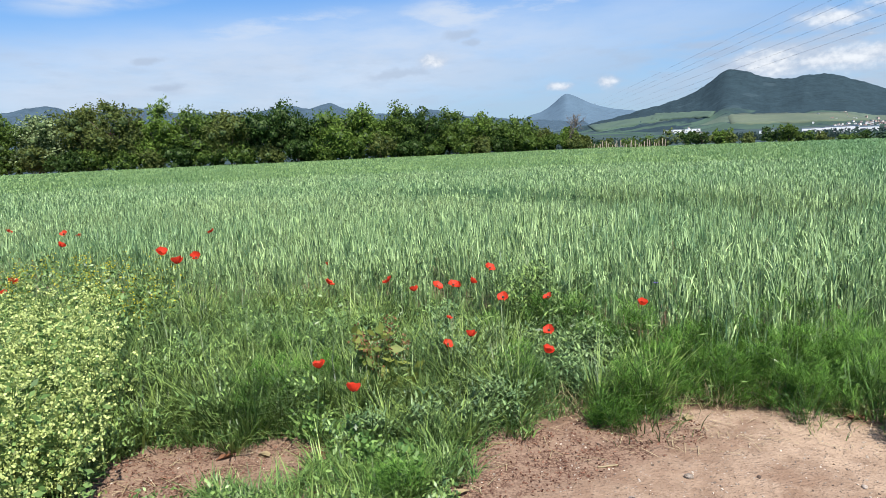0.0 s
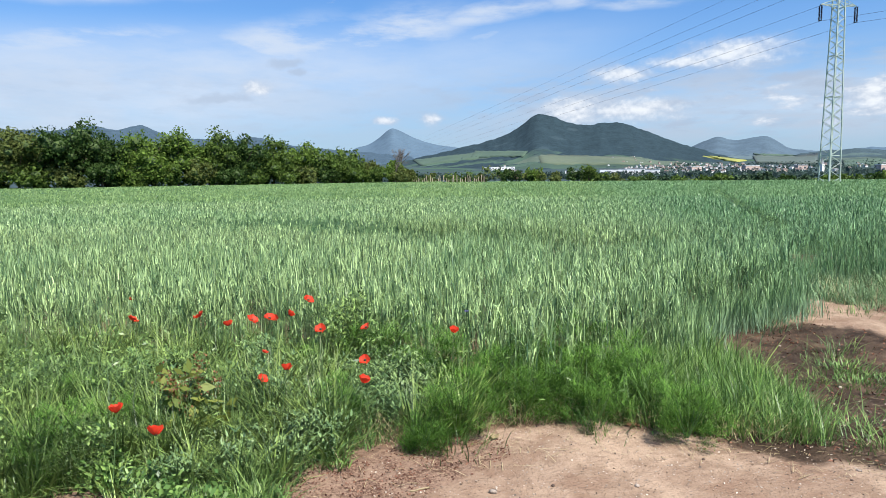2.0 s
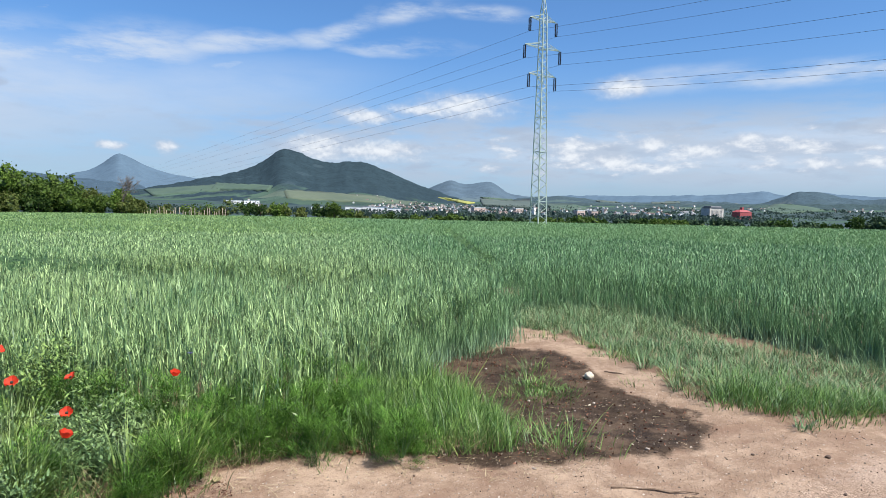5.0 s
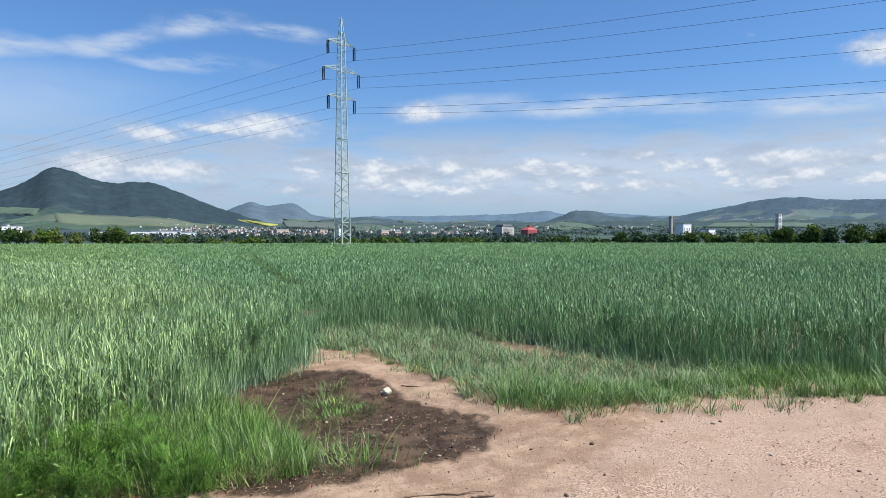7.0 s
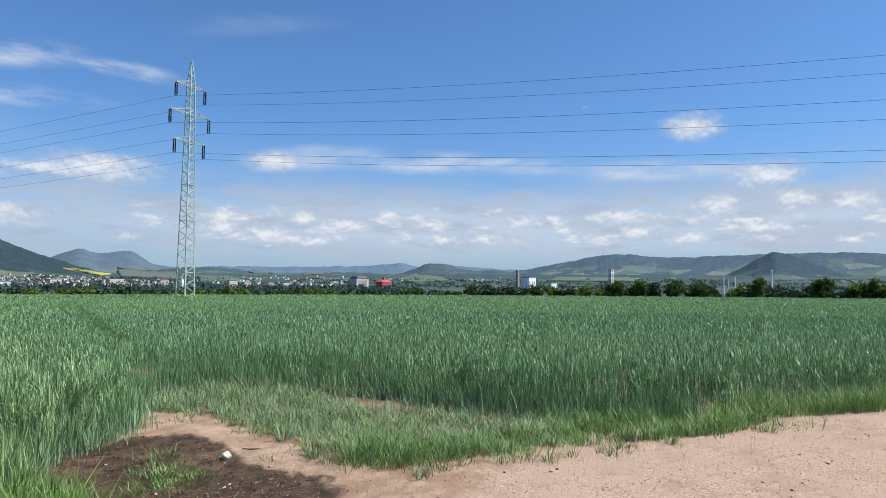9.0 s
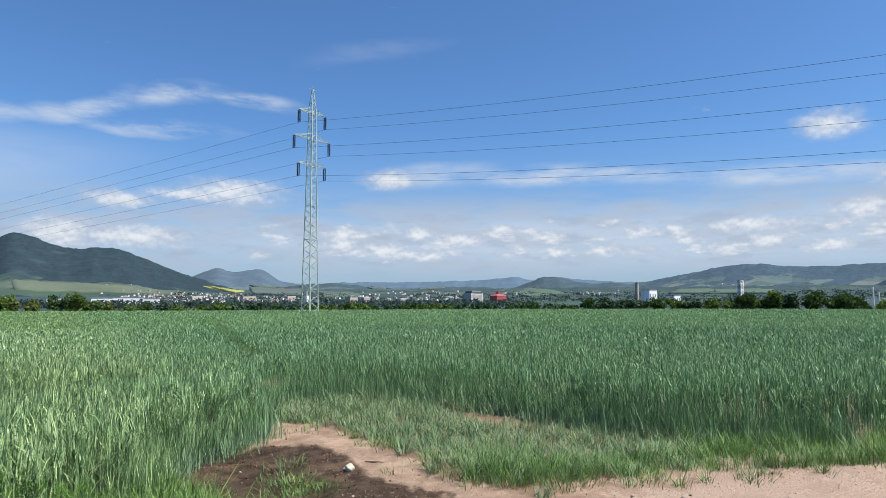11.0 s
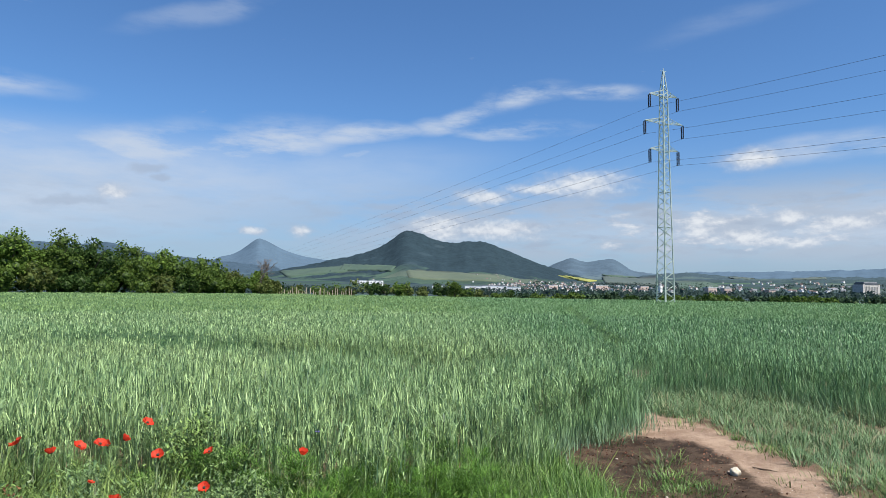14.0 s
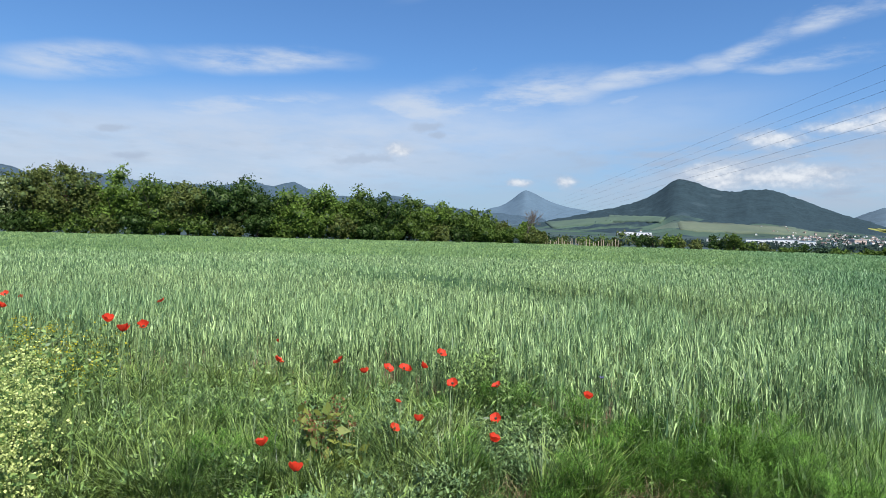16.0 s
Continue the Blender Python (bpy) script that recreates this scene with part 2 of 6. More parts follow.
def plain(name, a, c, rough=0.6, metal=0.0, size=8.0, relief=0.0, by_object=0.0):
    """A surface mottled between two colours at two scales."""
    m, t, b = material(name)
    p = t.nodes.new("ShaderNodeTexCoord").outputs["Object"]
    n1, n2 = noise_value(t, p, size, 5.0, 0.6), noise_value(t, p, size * 7, 3.0, 0.6, 2.0)
    n = math_node(t, "ADD", math_node(t, "MULTIPLY", n1, 0.65), math_node(t, "MULTIPLY", n2, 0.35))
    col = mix_colour(t, smooth(t, n, 0.35, 0.65), a, c)
    if by_object:
        o = t.nodes.new("ShaderNodeObjectInfo")
        col = mix_colour(t, math_node(t, "MULTIPLY", o.outputs["Random"], by_object), col, c)
    t.links.new(col, b.inputs["Base Color"])
    b.inputs["Roughness"].default_value, b.inputs["Metallic"].default_value = rough, metal
    if relief:
        bump(t, b, n, 0.6, relief)
    return m


def ground_material():
    m, t, b = material("field_soil")
    p = place(t)

    def mask(name):
        a = t.nodes.new("ShaderNodeAttribute")
        a.attribute_name = name
        return a.outputs["Fac"]

    big, mid, fine, grit = noise_value(t, p, 0.9, 4), noise_value(t, p, 6.0, 5, 0.65), noise_value(t, p, 75.0, 3, 0.75), noise_value(t, p, 230.0, 2, 0.6)
    soil = mix_colour(t, smooth(t, mid, 0.35, 0.65), (0.1248, 0.078, 0.05304), (0.195, 0.1287, 0.0897))
    sand = mix_colour(t, smooth(t, mid, 0.38, 0.66), (0.2145, 0.1459, 0.1014), (0.3081, 0.2223, 0.1599))
    sand = mix_colour(t, smooth(t, big, 0.4, 0.64, 0.0, 0.7), sand, (0.195, 0.1248, 0.0858))
    sand = mix_colour(t, smooth(t, fine, 0.52, 0.68, 0.0, 0.55), sand, (0.1326, 0.0897, 0.06396))
    sand = mix_colour(t, smooth(t, grit, 0.58, 0.72, 0.0, 0.6), sand, (0.39, 0.3198, 0.2574))
    gravel = mix_colour(t, smooth(t, fine, 0.38, 0.62), (0.135, 0.094, 0.068), (0.45, 0.335, 0.255))
    gravel = mix_colour(t, smooth(t, mid, 0.45, 0.62, 0.0, 0.55), gravel, (0.2808, 0.195, 0.1404))
    stones = node(t, "ShaderNodeTexVoronoi", Scale=58.0)
    t.links.new(p, stones.inputs["Vector"])
    grain = t.nodes.new("ShaderNodeSeparateColor")
    t.links.new(stones.outputs["Color"], grain.inputs[0])
    chip = smooth(t, stones.outputs["Distance"], 0.18, 0.42, 1.0, 0.0)
    tint = mix_colour(t, grain.outputs[1], (0.1014, 0.0702, 0.0507), (0.4212, 0.3432, 0.2808))
    gravel = mix_colour(t, math_node(t, "MULTIPLY", chip, smooth(t, grain.outputs[0], 0.62, 0.70)), gravel, tint)
    sand = mix_colour(t, math_node(t, "MULTIPLY", chip, smooth(t, grain.outputs[0], 0.78, 0.82)), sand, tint)
    litter = mix_colour(t, smooth(t, fine, 0.4, 0.62), (0.085, 0.046, 0.033), (0.235, 0.155, 0.108))
    litter = mix_colour(t, smooth(t, mid, 0.42, 0.60, 0.0, 0.6), litter, (0.25, 0.17, 0.122))
    mud = mix_colour(t, smooth(t, mid, 0.36, 0.66), (0.027, 0.018, 0.012), (0.068, 0.046, 0.031))
    mud = mix_colour(t, smooth(t, fine, 0.6, 0.75), mud, (0.1482, 0.1092, 0.0819))

    patchy, crumb = noise_value(t, p, 2.6, 5, 0.62, 7.0), noise_value(t, p, 28.0, 4, 0.7, 4.0)
    sand = mix_colour(t, smooth(t, patchy, 0.48, 0.66, 0.0, 0.55), sand, (0.40, 0.295, 0.21))
    sand = mix_colour(t, smooth(t, patchy, 0.36, 0.46, 0.6, 0.0), sand, (0.185, 0.115, 0.078))
    sand = mix_colour(t, smooth(t, crumb, 0.56, 0.66, 0.0, 0.5), sand, (0.14, 0.09, 0.063))
    gravel = mix_colour(t, smooth(t, patchy, 0.40, 0.5, 0.5, 0.0), gravel, (0.20, 0.135, 0.095))
    gravel = mix_colour(t, smooth(t, big, 0.42, 0.60, 0.0, 0.5), gravel, (0.30, 0.225, 0.175))
    mud = mix_colour(t, smooth(t, crumb, 0.5, 0.66, 0.0, 0.5), mud, (0.022, 0.014, 0.009))
    mud = mix_colour(t, smooth(t, patchy, 0.52, 0.62, 0.0, 0.5), mud, (0.125, 0.083, 0.056))

    def soft(name, push=0.35, width=0.12):
        rag = math_node(t, "ADD", math_node(t, "MULTIPLY", mid, 0.6), math_node(t, "MULTIPLY", crumb, 0.4))
        v = math_node(t, "ADD", mask(name), math_node(t, "MULTIPLY", math_node(t, "SUBTRACT", rag, 0.5), push * 2))
        return smooth(t, v, 0.5 - width, 0.5 + width)

    c = mix_colour(t, soft("bare"), soil, sand)
    c = mix_colour(t, soft("gravel", 0.6), c, gravel)
    c = mix_colour(t, soft("litter", 0.7), c, litter)
    wet = soft("mud", 0.55, 0.2)
    c = mix_colour(t, wet, c, mud)
    # fields in the distance: strips of crops
    far = t.nodes.new("ShaderNodeVectorMath")
    far.operation = "LENGTH"
    t.links.new(p, far.inputs[0])
    vor = node(t, "ShaderNodeTexVoronoi", Scale=0.0042)
    mp = t.nodes.new("ShaderNodeMapping")
    mp.inputs["Scale"].default_value = (1.0, 2.2, 0.2)
    mp.inputs["Rotation"].default_value = (0, 0, radians(38))
    t.links.new(p, mp.inputs["Vector"])
    t.links.new(mp.outputs[0], vor.inputs["Vector"])
    sv = t.nodes.new("ShaderNodeSeparateColor")
    t.links.new(vor.outputs["Color"], sv.inputs[0])
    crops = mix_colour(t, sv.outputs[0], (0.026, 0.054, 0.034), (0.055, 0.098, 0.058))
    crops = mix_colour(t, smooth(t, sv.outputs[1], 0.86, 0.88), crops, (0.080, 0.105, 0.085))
    # woods and gardens cover most of the valley; distance haze is mixed into these colours
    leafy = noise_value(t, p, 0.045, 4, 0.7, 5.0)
    hazy_copse = mix_colour(t, smooth(t, leafy, 0.35, 0.65), (0.024, 0.040, 0.042), (0.044, 0.068, 0.070))
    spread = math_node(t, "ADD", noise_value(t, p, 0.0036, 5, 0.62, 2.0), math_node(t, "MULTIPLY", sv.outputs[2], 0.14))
    crops = mix_colour(t, smooth(t, spread, 0.47, 0.52), crops, hazy_copse)
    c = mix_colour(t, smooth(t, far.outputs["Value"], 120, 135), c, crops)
    t.links.new(c, b.inputs["Base Color"])
    r = math_node(t, "SUBTRACT", 0.92, math_node(t, "MULTIPLY", wet, math_node(t, "MULTIPLY", smooth(t, big, 0.4, 0.65), 0.22)))
    t.links.new(r, b.inputs["Roughness"])
    b.inputs["Specular IOR Level"].default_value = 0.12
    h = math_node(t, "ADD", math_node(t, "MULTIPLY", mid, 0.6), math_node(t, "ADD", math_node(t, "MULTIPLY", crumb, 0.45), math_node(t, "MULTIPLY", fine, 0.16)))
    bump(t, b, math_node(t, "ADD", h, math_node(t, "MULTIPLY", chip, 0.12)), 1.0, 0.024)
    return m


def wheat_far_material():
    """The closed crown of the crop far off: light tips, and the shade between them painted as dark mottling."""
    m, t, b = material("wheat_canopy")
    p = place(t)
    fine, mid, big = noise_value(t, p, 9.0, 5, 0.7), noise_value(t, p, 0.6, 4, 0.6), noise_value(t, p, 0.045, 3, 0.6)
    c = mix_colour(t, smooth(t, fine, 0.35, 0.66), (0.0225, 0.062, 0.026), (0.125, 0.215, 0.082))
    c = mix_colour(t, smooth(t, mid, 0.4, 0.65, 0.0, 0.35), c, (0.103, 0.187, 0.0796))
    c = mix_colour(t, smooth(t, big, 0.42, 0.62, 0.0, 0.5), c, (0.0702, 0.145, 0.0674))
    t.links.new(c, b.inputs["Base Color"])
    b.inputs["Roughness"].default_value, b.inputs["Specular IOR Level"].default_value = 0.8, 0.1
    bump(t, b, fine, 1.0, 0.2)
    return m


def hazy_hill_material(name, wood, meadow, amount, rock=None, size=0.004, vary=0.3, high=1.0):
    """Woods over the heights; lower down a patchwork of meadows, ploughland and hedges. The colours given include
    distance haze.
    """
    m, t, b = material(name)
    p = place(t)
    big, mid, fine = noise_value(t, p, size, 5, 0.6), noise_value(t, p, size * 4, 4, 0.6, 9.0), noise_value(t, p, size * 14, 5, 0.7)
    c = mix_colour(t, smooth(t, fine, 0.32, 0.68), tuple(v * (1 - vary) for v in wood), tuple(v * (1 + vary) for v in wood))
    c = mix_colour(t, smooth(t, mid, 0.40, 0.66, 0.0, 0.45), c, tuple(v * (1 + vary) * 1.15 for v in wood))
    s = t.nodes.new("ShaderNodeSeparateXYZ")
    t.links.new(p, s.inputs[0])
    lowland = smooth(t, s.outputs[2], 25 * high, 110 * high, 1.0, 0.0)
    mp = t.nodes.new("ShaderNodeMapping")
    mp.inputs["Scale"].default_value = (1.0, 1.9, 0.3)
    mp.inputs["Rotation"].default_value = (0, 0, radians(52))
    t.links.new(p, mp.inputs["Vector"])
    plot = node(t, "ShaderNodeTexVoronoi", Scale=size * 1.5)
    t.links.new(mp.outputs[0], plot.inputs["Vector"])
    cell = t.nodes.new("ShaderNodeSeparateColor")
    t.links.new(plot.outputs["Color"], cell.inputs[0])
    grass = mix_colour(t, cell.outputs[1], tuple(v * 0.72 for v in meadow), tuple(v * 1.30 for v in meadow))
    grass = mix_colour(t, smooth(t, cell.outputs[2], 0.80, 0.82, 0.0, 0.6), grass, (meadow[0] * 2.1, meadow[1] * 1.55, meadow[2] * 1.6))
    field = math_node(t, "ADD", math_node(t, "ADD", math_node(t, "MULTIPLY", big, 0.6), math_node(t, "MULTIPLY", cell.outputs[0], 0.4)), math_node(t, "MULTIPLY", lowland, amount))
    field = math_node(t, "ADD", field, math_node(t, "MULTIPLY", math_node(t, "SUBTRACT", fine, 0.5), 0.25))
    low = smooth(t, math_node(t, "ADD", s.outputs[2], math_node(t, "MULTIPLY", big, 170)), 130 * high, 185 * high, 0.85, 0.0)
    c = mix_colour(t, math_node(t, "MULTIPLY", smooth(t, field, 0.58, 0.63), low), c, grass)
    if rock:
        c = mix_colour(t, smooth(t, noise_value(t, p, size * 2.2, 3, 0.5, 40.0), 0.66, 0.72, 0.0, 0.45), c, rock)
    t.links.new(c, b.inputs["Base Color"])
    b.inputs["Roughness"].default_value, b.inputs["Specular IOR Level"].default_value = 0.95, 0.05
    bump(t, b, fine, 0.35, 22.0 * vary)
    return m


SOIL = ground_material()
CANOPY = wheat_far_material()
WHEAT = foliage("wheat_leaf", (0.030, 0.080, 0.036), (0.48, 0.65, 0.285), 0.17, 0.45, (0.11, 0.225, 0.10), 0.35, 0.4, foot=(0.21, 0.31, 0.20), foot_top=0.28, east=(0.255, 0.435, 0.20), skew=1.15)
THIN = foliage("thin_wheat_leaf", (0.036, 0.082, 0.036), (0.275, 0.40, 0.19), 0.17, 0.45, (0.07, 0.15, 0.06), 1.3, 0.4)
FRINGE = foliage("fringe_grass_leaf", (0.018, 0.062, 0.014), (0.205, 0.355, 0.088), 0.26, 0.45, (0.0624, 0.1326, 0.0351), 1.5, 0.4)
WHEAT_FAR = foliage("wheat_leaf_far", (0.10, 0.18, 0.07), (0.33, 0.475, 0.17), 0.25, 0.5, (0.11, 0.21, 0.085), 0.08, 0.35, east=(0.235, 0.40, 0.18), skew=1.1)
GRASS = foliage("verge_grass_leaf", (0.022, 0.050, 0.012), (0.275, 0.385, 0.10), 0.17, 0.42, (0.050, 0.105, 0.034), 1.3, 0.6, skew=1.2)
LUSH = foliage("lush_grass_leaf", (0.0273, 0.0819, 0.01716), (0.2496, 0.39, 0.1014), 0.28, 0.42, (0.078, 0.1716, 0.0468), 1.1, 0.4)
STRAW = foliage("dry_straw", (0.234, 0.1794, 0.0936), (0.429, 0.3588, 0.2184), 0.2, 0.6)
HERB = foliage("herb_leaf", (0.020, 0.054, 0.016), (0.255, 0.375, 0.105), 0.15, 0.42, (0.12, 0.22, 0.075), 2.0, 0.4)
SAGE = foliage("sage_leaf", (0.026, 0.064, 0.026), (0.26, 0.375, 0.145), 0.15, 0.5, (0.10, 0.19, 0.075), 2.0, 0.4)
FEATHER = foliage("feathery_leaf", (0.016, 0.056, 0.010), (0.155, 0.300, 0.056), 0.22, 0.7)
CREAM = foliage("cream_floret", (0.20, 0.27, 0.070), (0.63, 0.70, 0.27), 0.3, 0.6, skew=1.0)
CREAM_LEAF = foliage("pale_stem_leaf", (0.06, 0.12, 0.03), (0.21, 0.32, 0.10), 0.25, 0.5)
YELLOW = foliage("yellow_floret", (0.351, 0.3276, 0.0234), (0.546, 0.4836, 0.0468), 0.35, 0.6)
DOCK_RED = foliage("dock_seed_head", (0.1326, 0.0546, 0.0273), (0.2496, 0.117, 0.0546), 0.25, 0.6)
DOCK_LEAF = foliage("dock_leaf", (0.078, 0.1326, 0.0273), (0.2496, 0.2808, 0.0624), 0.4, 0.5)
CRUMB = foliage("litter_crumb", (0.050, 0.021, 0.016), (0.24, 0.125, 0.085), 0.1, 0.8)
GRIT = foliage("grit_chip", (0.0702, 0.0507, 0.039), (0.4836, 0.4134, 0.3432), 0.02, 0.85)
VIOLET = foliage("cornflower_petal", (0.078, 0.0546, 0.2496), (0.156, 0.1092, 0.39), 0.3, 0.6)
PETAL = foliage("poppy_petal", (0.68, 0.040, 0.016), (0.80, 0.095, 0.042), 0.45, 0.6)
STALK = plain("poppy_stalk", (0.0546, 0.1092, 0.0312), (0.1014, 0.1716, 0.0546), 0.6)
SEED = plain("poppy_centre", (0.00936, 0.00936, 0.0078), (0.0312, 0.039, 0.0156), 0.7)
STEEL = plain("painted_steel", (0.2652, 0.3432, 0.3042), (0.4212, 0.4758, 0.4368), 0.45, 0.2, 1.5)
PORCELAIN = plain("insulator_glaze", (0.00936, 0.0078, 0.00936), (0.0234, 0.01716, 0.01716), 0.25)
CABLE = plain("cable_metal", (0.0468, 0.0507, 0.0546), (0.0936, 0.0936, 0.0975), 0.5, 0.6)
BARK = plain("bark", (0.0546, 0.039, 0.0273), (0.1248, 0.0936, 0.0702), 0.9, 0, 4.0, 0.02)
SHADED_THICKET = plain("shaded_thicket", (0.030, 0.052, 0.016), (0.070, 0.110, 0.030), 0.95, 0, 1.6)
TWIG = plain("bare_twig", (0.085, 0.070, 0.060), (0.15, 0.125, 0.11), 0.9)
POST = plain("weathered_post", (0.2496, 0.2028, 0.1404), (0.429, 0.3666, 0.2652), 0.85, 0, 3.0)
STONE = plain("pale_stone", (0.40, 0.35, 0.26), (0.60, 0.55, 0.45), 0.8, 0, 18.0, 0.006)
PEBBLE = plain("pebble", (0.1716, 0.1326, 0.1092), (0.39, 0.3276, 0.273), 0.85, 0, 30.0, 0.003, 0.8)
CLOD = plain("dark_clod", (0.0468, 0.0312, 0.0234), (0.117, 0.078, 0.0585), 0.95, 0, 25.0, 0.006, 0.4)
STICK = plain("dead_stick", (0.0702, 0.0429, 0.0273), (0.1716, 0.117, 0.078), 0.9, 0, 20.0, 0.003)
LEAVES = [foliage("hedge_leaf_%s" % n, d, l, 0.36, 0.75) for n, d, l in (
    ("mid", (0.045, 0.082, 0.018), (0.118, 0.178, 0.040)), ("dark", (0.020, 0.045, 0.012), (0.056, 0.098, 0.026)),
    ("bright", (0.066, 0.120, 0.022), (0.160, 0.240, 0.050)), ("olive", (0.062, 0.085, 0.024), (0.140, 0.170, 0.052)),
    ("blossom", (0.064, 0.105, 0.032), (0.36, 0.43, 0.22)))]
# valley leaves: haze put into the colour makes them lighter and bluer
HAZY_VALLEY_LEAF = foliage("hazy_valley_leaf", (0.036, 0.060, 0.054), (0.064, 0.096, 0.080), 0.4, 0.95)
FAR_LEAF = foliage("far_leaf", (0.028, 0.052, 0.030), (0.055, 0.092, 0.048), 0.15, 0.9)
TOWN_WALL = plain("house_plaster", (0.50, 0.49, 0.46), (0.72, 0.71, 0.68), 0.8, 0, 0.4, 0, 0.6)
PINK_WALL = plain("salmon_plaster", (0.40, 0.30, 0.26), (0.50, 0.40, 0.35), 0.8, 0, 0.4)
TOWN_ROOF = plain("clay_roof", (0.0858, 0.0663, 0.0624), (0.1482, 0.1053, 0.0936), 0.85, 0, 0.5, 0, 0.5)
GREY_ROOF = plain("grey_roof", (0.1248, 0.1326, 0.1482), (0.234, 0.2418, 0.2574), 0.7, 0, 0.5)
WHITE_METAL = plain("white_cladding", (0.62, 0.63, 0.64), (0.76, 0.765, 0.77), 0.5, 0, 0.2)
CONCRETE = plain("concrete", (0.3276, 0.312, 0.2886), (0.468, 0.4524, 0.4212), 0.9, 0, 0.3)
DARK_GLASS = plain("dark_window", (0.039, 0.0468, 0.0546), (0.0936, 0.1014, 0.117), 0.3)
RED_PAINT = plain("red_cladding", (0.234, 0.0429, 0.0468), (0.2964, 0.0702, 0.0702), 0.6, 0, 0.3)
BRICK_STACK = plain("stack_brick", (0.26, 0.235, 0.225), (0.36, 0.32, 0.30), 0.9, 0, 0.3)
RAPE = plain("rape_blossom", (0.20, 0.215, 0.05), (0.27, 0.27, 0.07), 0.9, 0, 0.05)


# ---- building helpers ----
rng = np.random.default_rng(7)


def link_mesh(name, mesh, mat, parent=None, label=""):
    ob = new(name, mesh)
    if mat:
        mesh.materials.append(mat)
    if parent is not None:
        ob.parent = parent
    if label:
        ob["label"] = label
    return ob


def part(name, bm, mat, parent=None, label="", smooth_faces=False):
    mesh = bpy.data.meshes.new(name)
    bm.to_mesh(mesh)
    bm.free()
    if smooth_faces:
        mesh.polygons.foreach_set("use_smooth", [True] * len(mesh.polygons))
    return link_mesh(name, mesh, mat, parent, label)


def twin(ob, parent, m):
    """Another object on the same mesh."""
    o = new(ob.name.split(".")[0], ob.data)
    o.parent, o.matrix_basis = parent, m
    return o


def thing(name, m, label, category, group="", kind=""):
    ob = new(name)
    ob.empty_display_size = 0.1
    ob.matrix_basis = m
    return tagged(ob, label, category, group, kind)


def big_mesh(name, pieces, mat):
    """One mesh from (vertices, quads or triangles) arrays."""
    verts, loops, sizes, base = [], [], [], 0
    for v, faces in pieces:
        v = v.reshape(-1, 3)
        verts.append(v)
        for f in faces:
            loops.append((f + base).ravel())
            sizes.append(np.full(len(f), f.shape[1]))
        base += len(v)
    verts, loops, sizes = np.concatenate(verts), np.concatenate(loops), np.concatenate(sizes)
    mesh = bpy.data.meshes.new(name)
    mesh.vertices.add(len(verts))
    mesh.vertices.foreach_set("co", verts.astype(np.float32).ravel())
    mesh.loops.add(len(loops))
    mesh.loops.foreach_set("vertex_index", loops.astype(np.int32))
    mesh.polygons.add(len(sizes))
    mesh.polygons.foreach_set("loop_start", np.concatenate(([0], np.cumsum(sizes)[:-1])).astype(np.int32))
    mesh.update(calc_edges=True)
    return mesh


def blades(base, heading, height, width, lean, droop, segs=3, fat=0.25):
    """Tapered leaf blades: they rise from base, lean over towards heading and droop at the tip."""
    n = len(base)
    height, width, lean, droop = (np.broadcast_to(np.asarray(a, float), (n,)) for a in (height, width, lean, droop))
    d = np.stack((np.cos(heading), np.sin(heading), np.zeros(n)), 1)
    s = np.stack((-np.sin(heading), np.cos(heading), np.zeros(n)), 1)
    rows = []
    for k in range(segs + 1):
        u = k / segs
        mid = base + d * (height * lean * (u + u * u) * 0.5)[:, None]
        mid = mid + np.array((0, 0, 1.0)) * (height * (u - droop * u * u))[:, None]
        if k == segs:
            rows.append(mid[:, None, :])
        else:
            w = width * (0.5 if fat == 0 else 0.5 * (1 - fat + fat * np.sin(math.pi * (0.15 + 0.7 * u)) * 1.1) * (1 - 0.55 * u))
            rows.append(np.stack((mid - s * w[:, None], mid + s * w[:, None]), 1))
    v = np.concatenate(rows, 1)
    per = v.shape[1]
    off = (np.arange(n) * per)[:, None]
    faces = []
    if segs > 1:
        quads = np.concatenate([off + np.array((2 * k, 2 * k + 1, 2 * k + 3, 2 * k + 2)) for k in range(segs - 1)])
        faces.append(quads)
    faces.append(off + np.array((2 * segs - 2, 2 * segs - 1, 2 * segs)))
    return v, faces


def leaf_quads(centre, size, tilt=1.0, stretch=1.6):
    """Small leaves of random turn: folded diamonds."""
    n = len(centre)
    a = rng.normal(size=(n, 3))
    a[:, 2] *= tilt
    a /= np.linalg.norm(a, axis=1)[:, None]
    b = np.cross(a, rng.normal(size=(n, 3)))
    b /= np.linalg.norm(b, axis=1)[:, None] + 1e-9
    size = np.broadcast_to(np.asarray(size, float), (n,))[:, None]
    v = np.stack((centre - a * size * stretch * 0.5, centre + b * size * 0.5, centre + a * size * stretch * 0.5, centre - b * size * 0.5), 1)
    return v, [(np.arange(n) * 4)[:, None] + np.arange(4)]


def inside(x, y, poly):
    res = np.zeros(np.shape(x), bool)
    for (x0, y0), (x1, y1) in zip(poly, poly[1:] + poly[:1]):
        cross = (y0 > y) != (y1 > y)
        if y0 != y1:
            res ^= cross & (x < (x1 - x0) * (y - y0) / (y1 - y0) + x0)
    return res


def wave(x, y, s, k=0.0):
    """Soft noise between -1 and 1; s is the size of its swells in metres."""
    x, y = x / s, y / s
    return (np.sin(1.7 * x + 2.3 * y + k) + np.sin(-2.9 * x + 1.3 * y + 1.7 * k + 1) + np.sin(4.1 * x + 3.7 * y + 2.3 * k + 2) * 0.6 + np.sin(-3.3 * x + 6.1 * y + k * 0.7) * 0.4) / 3.0


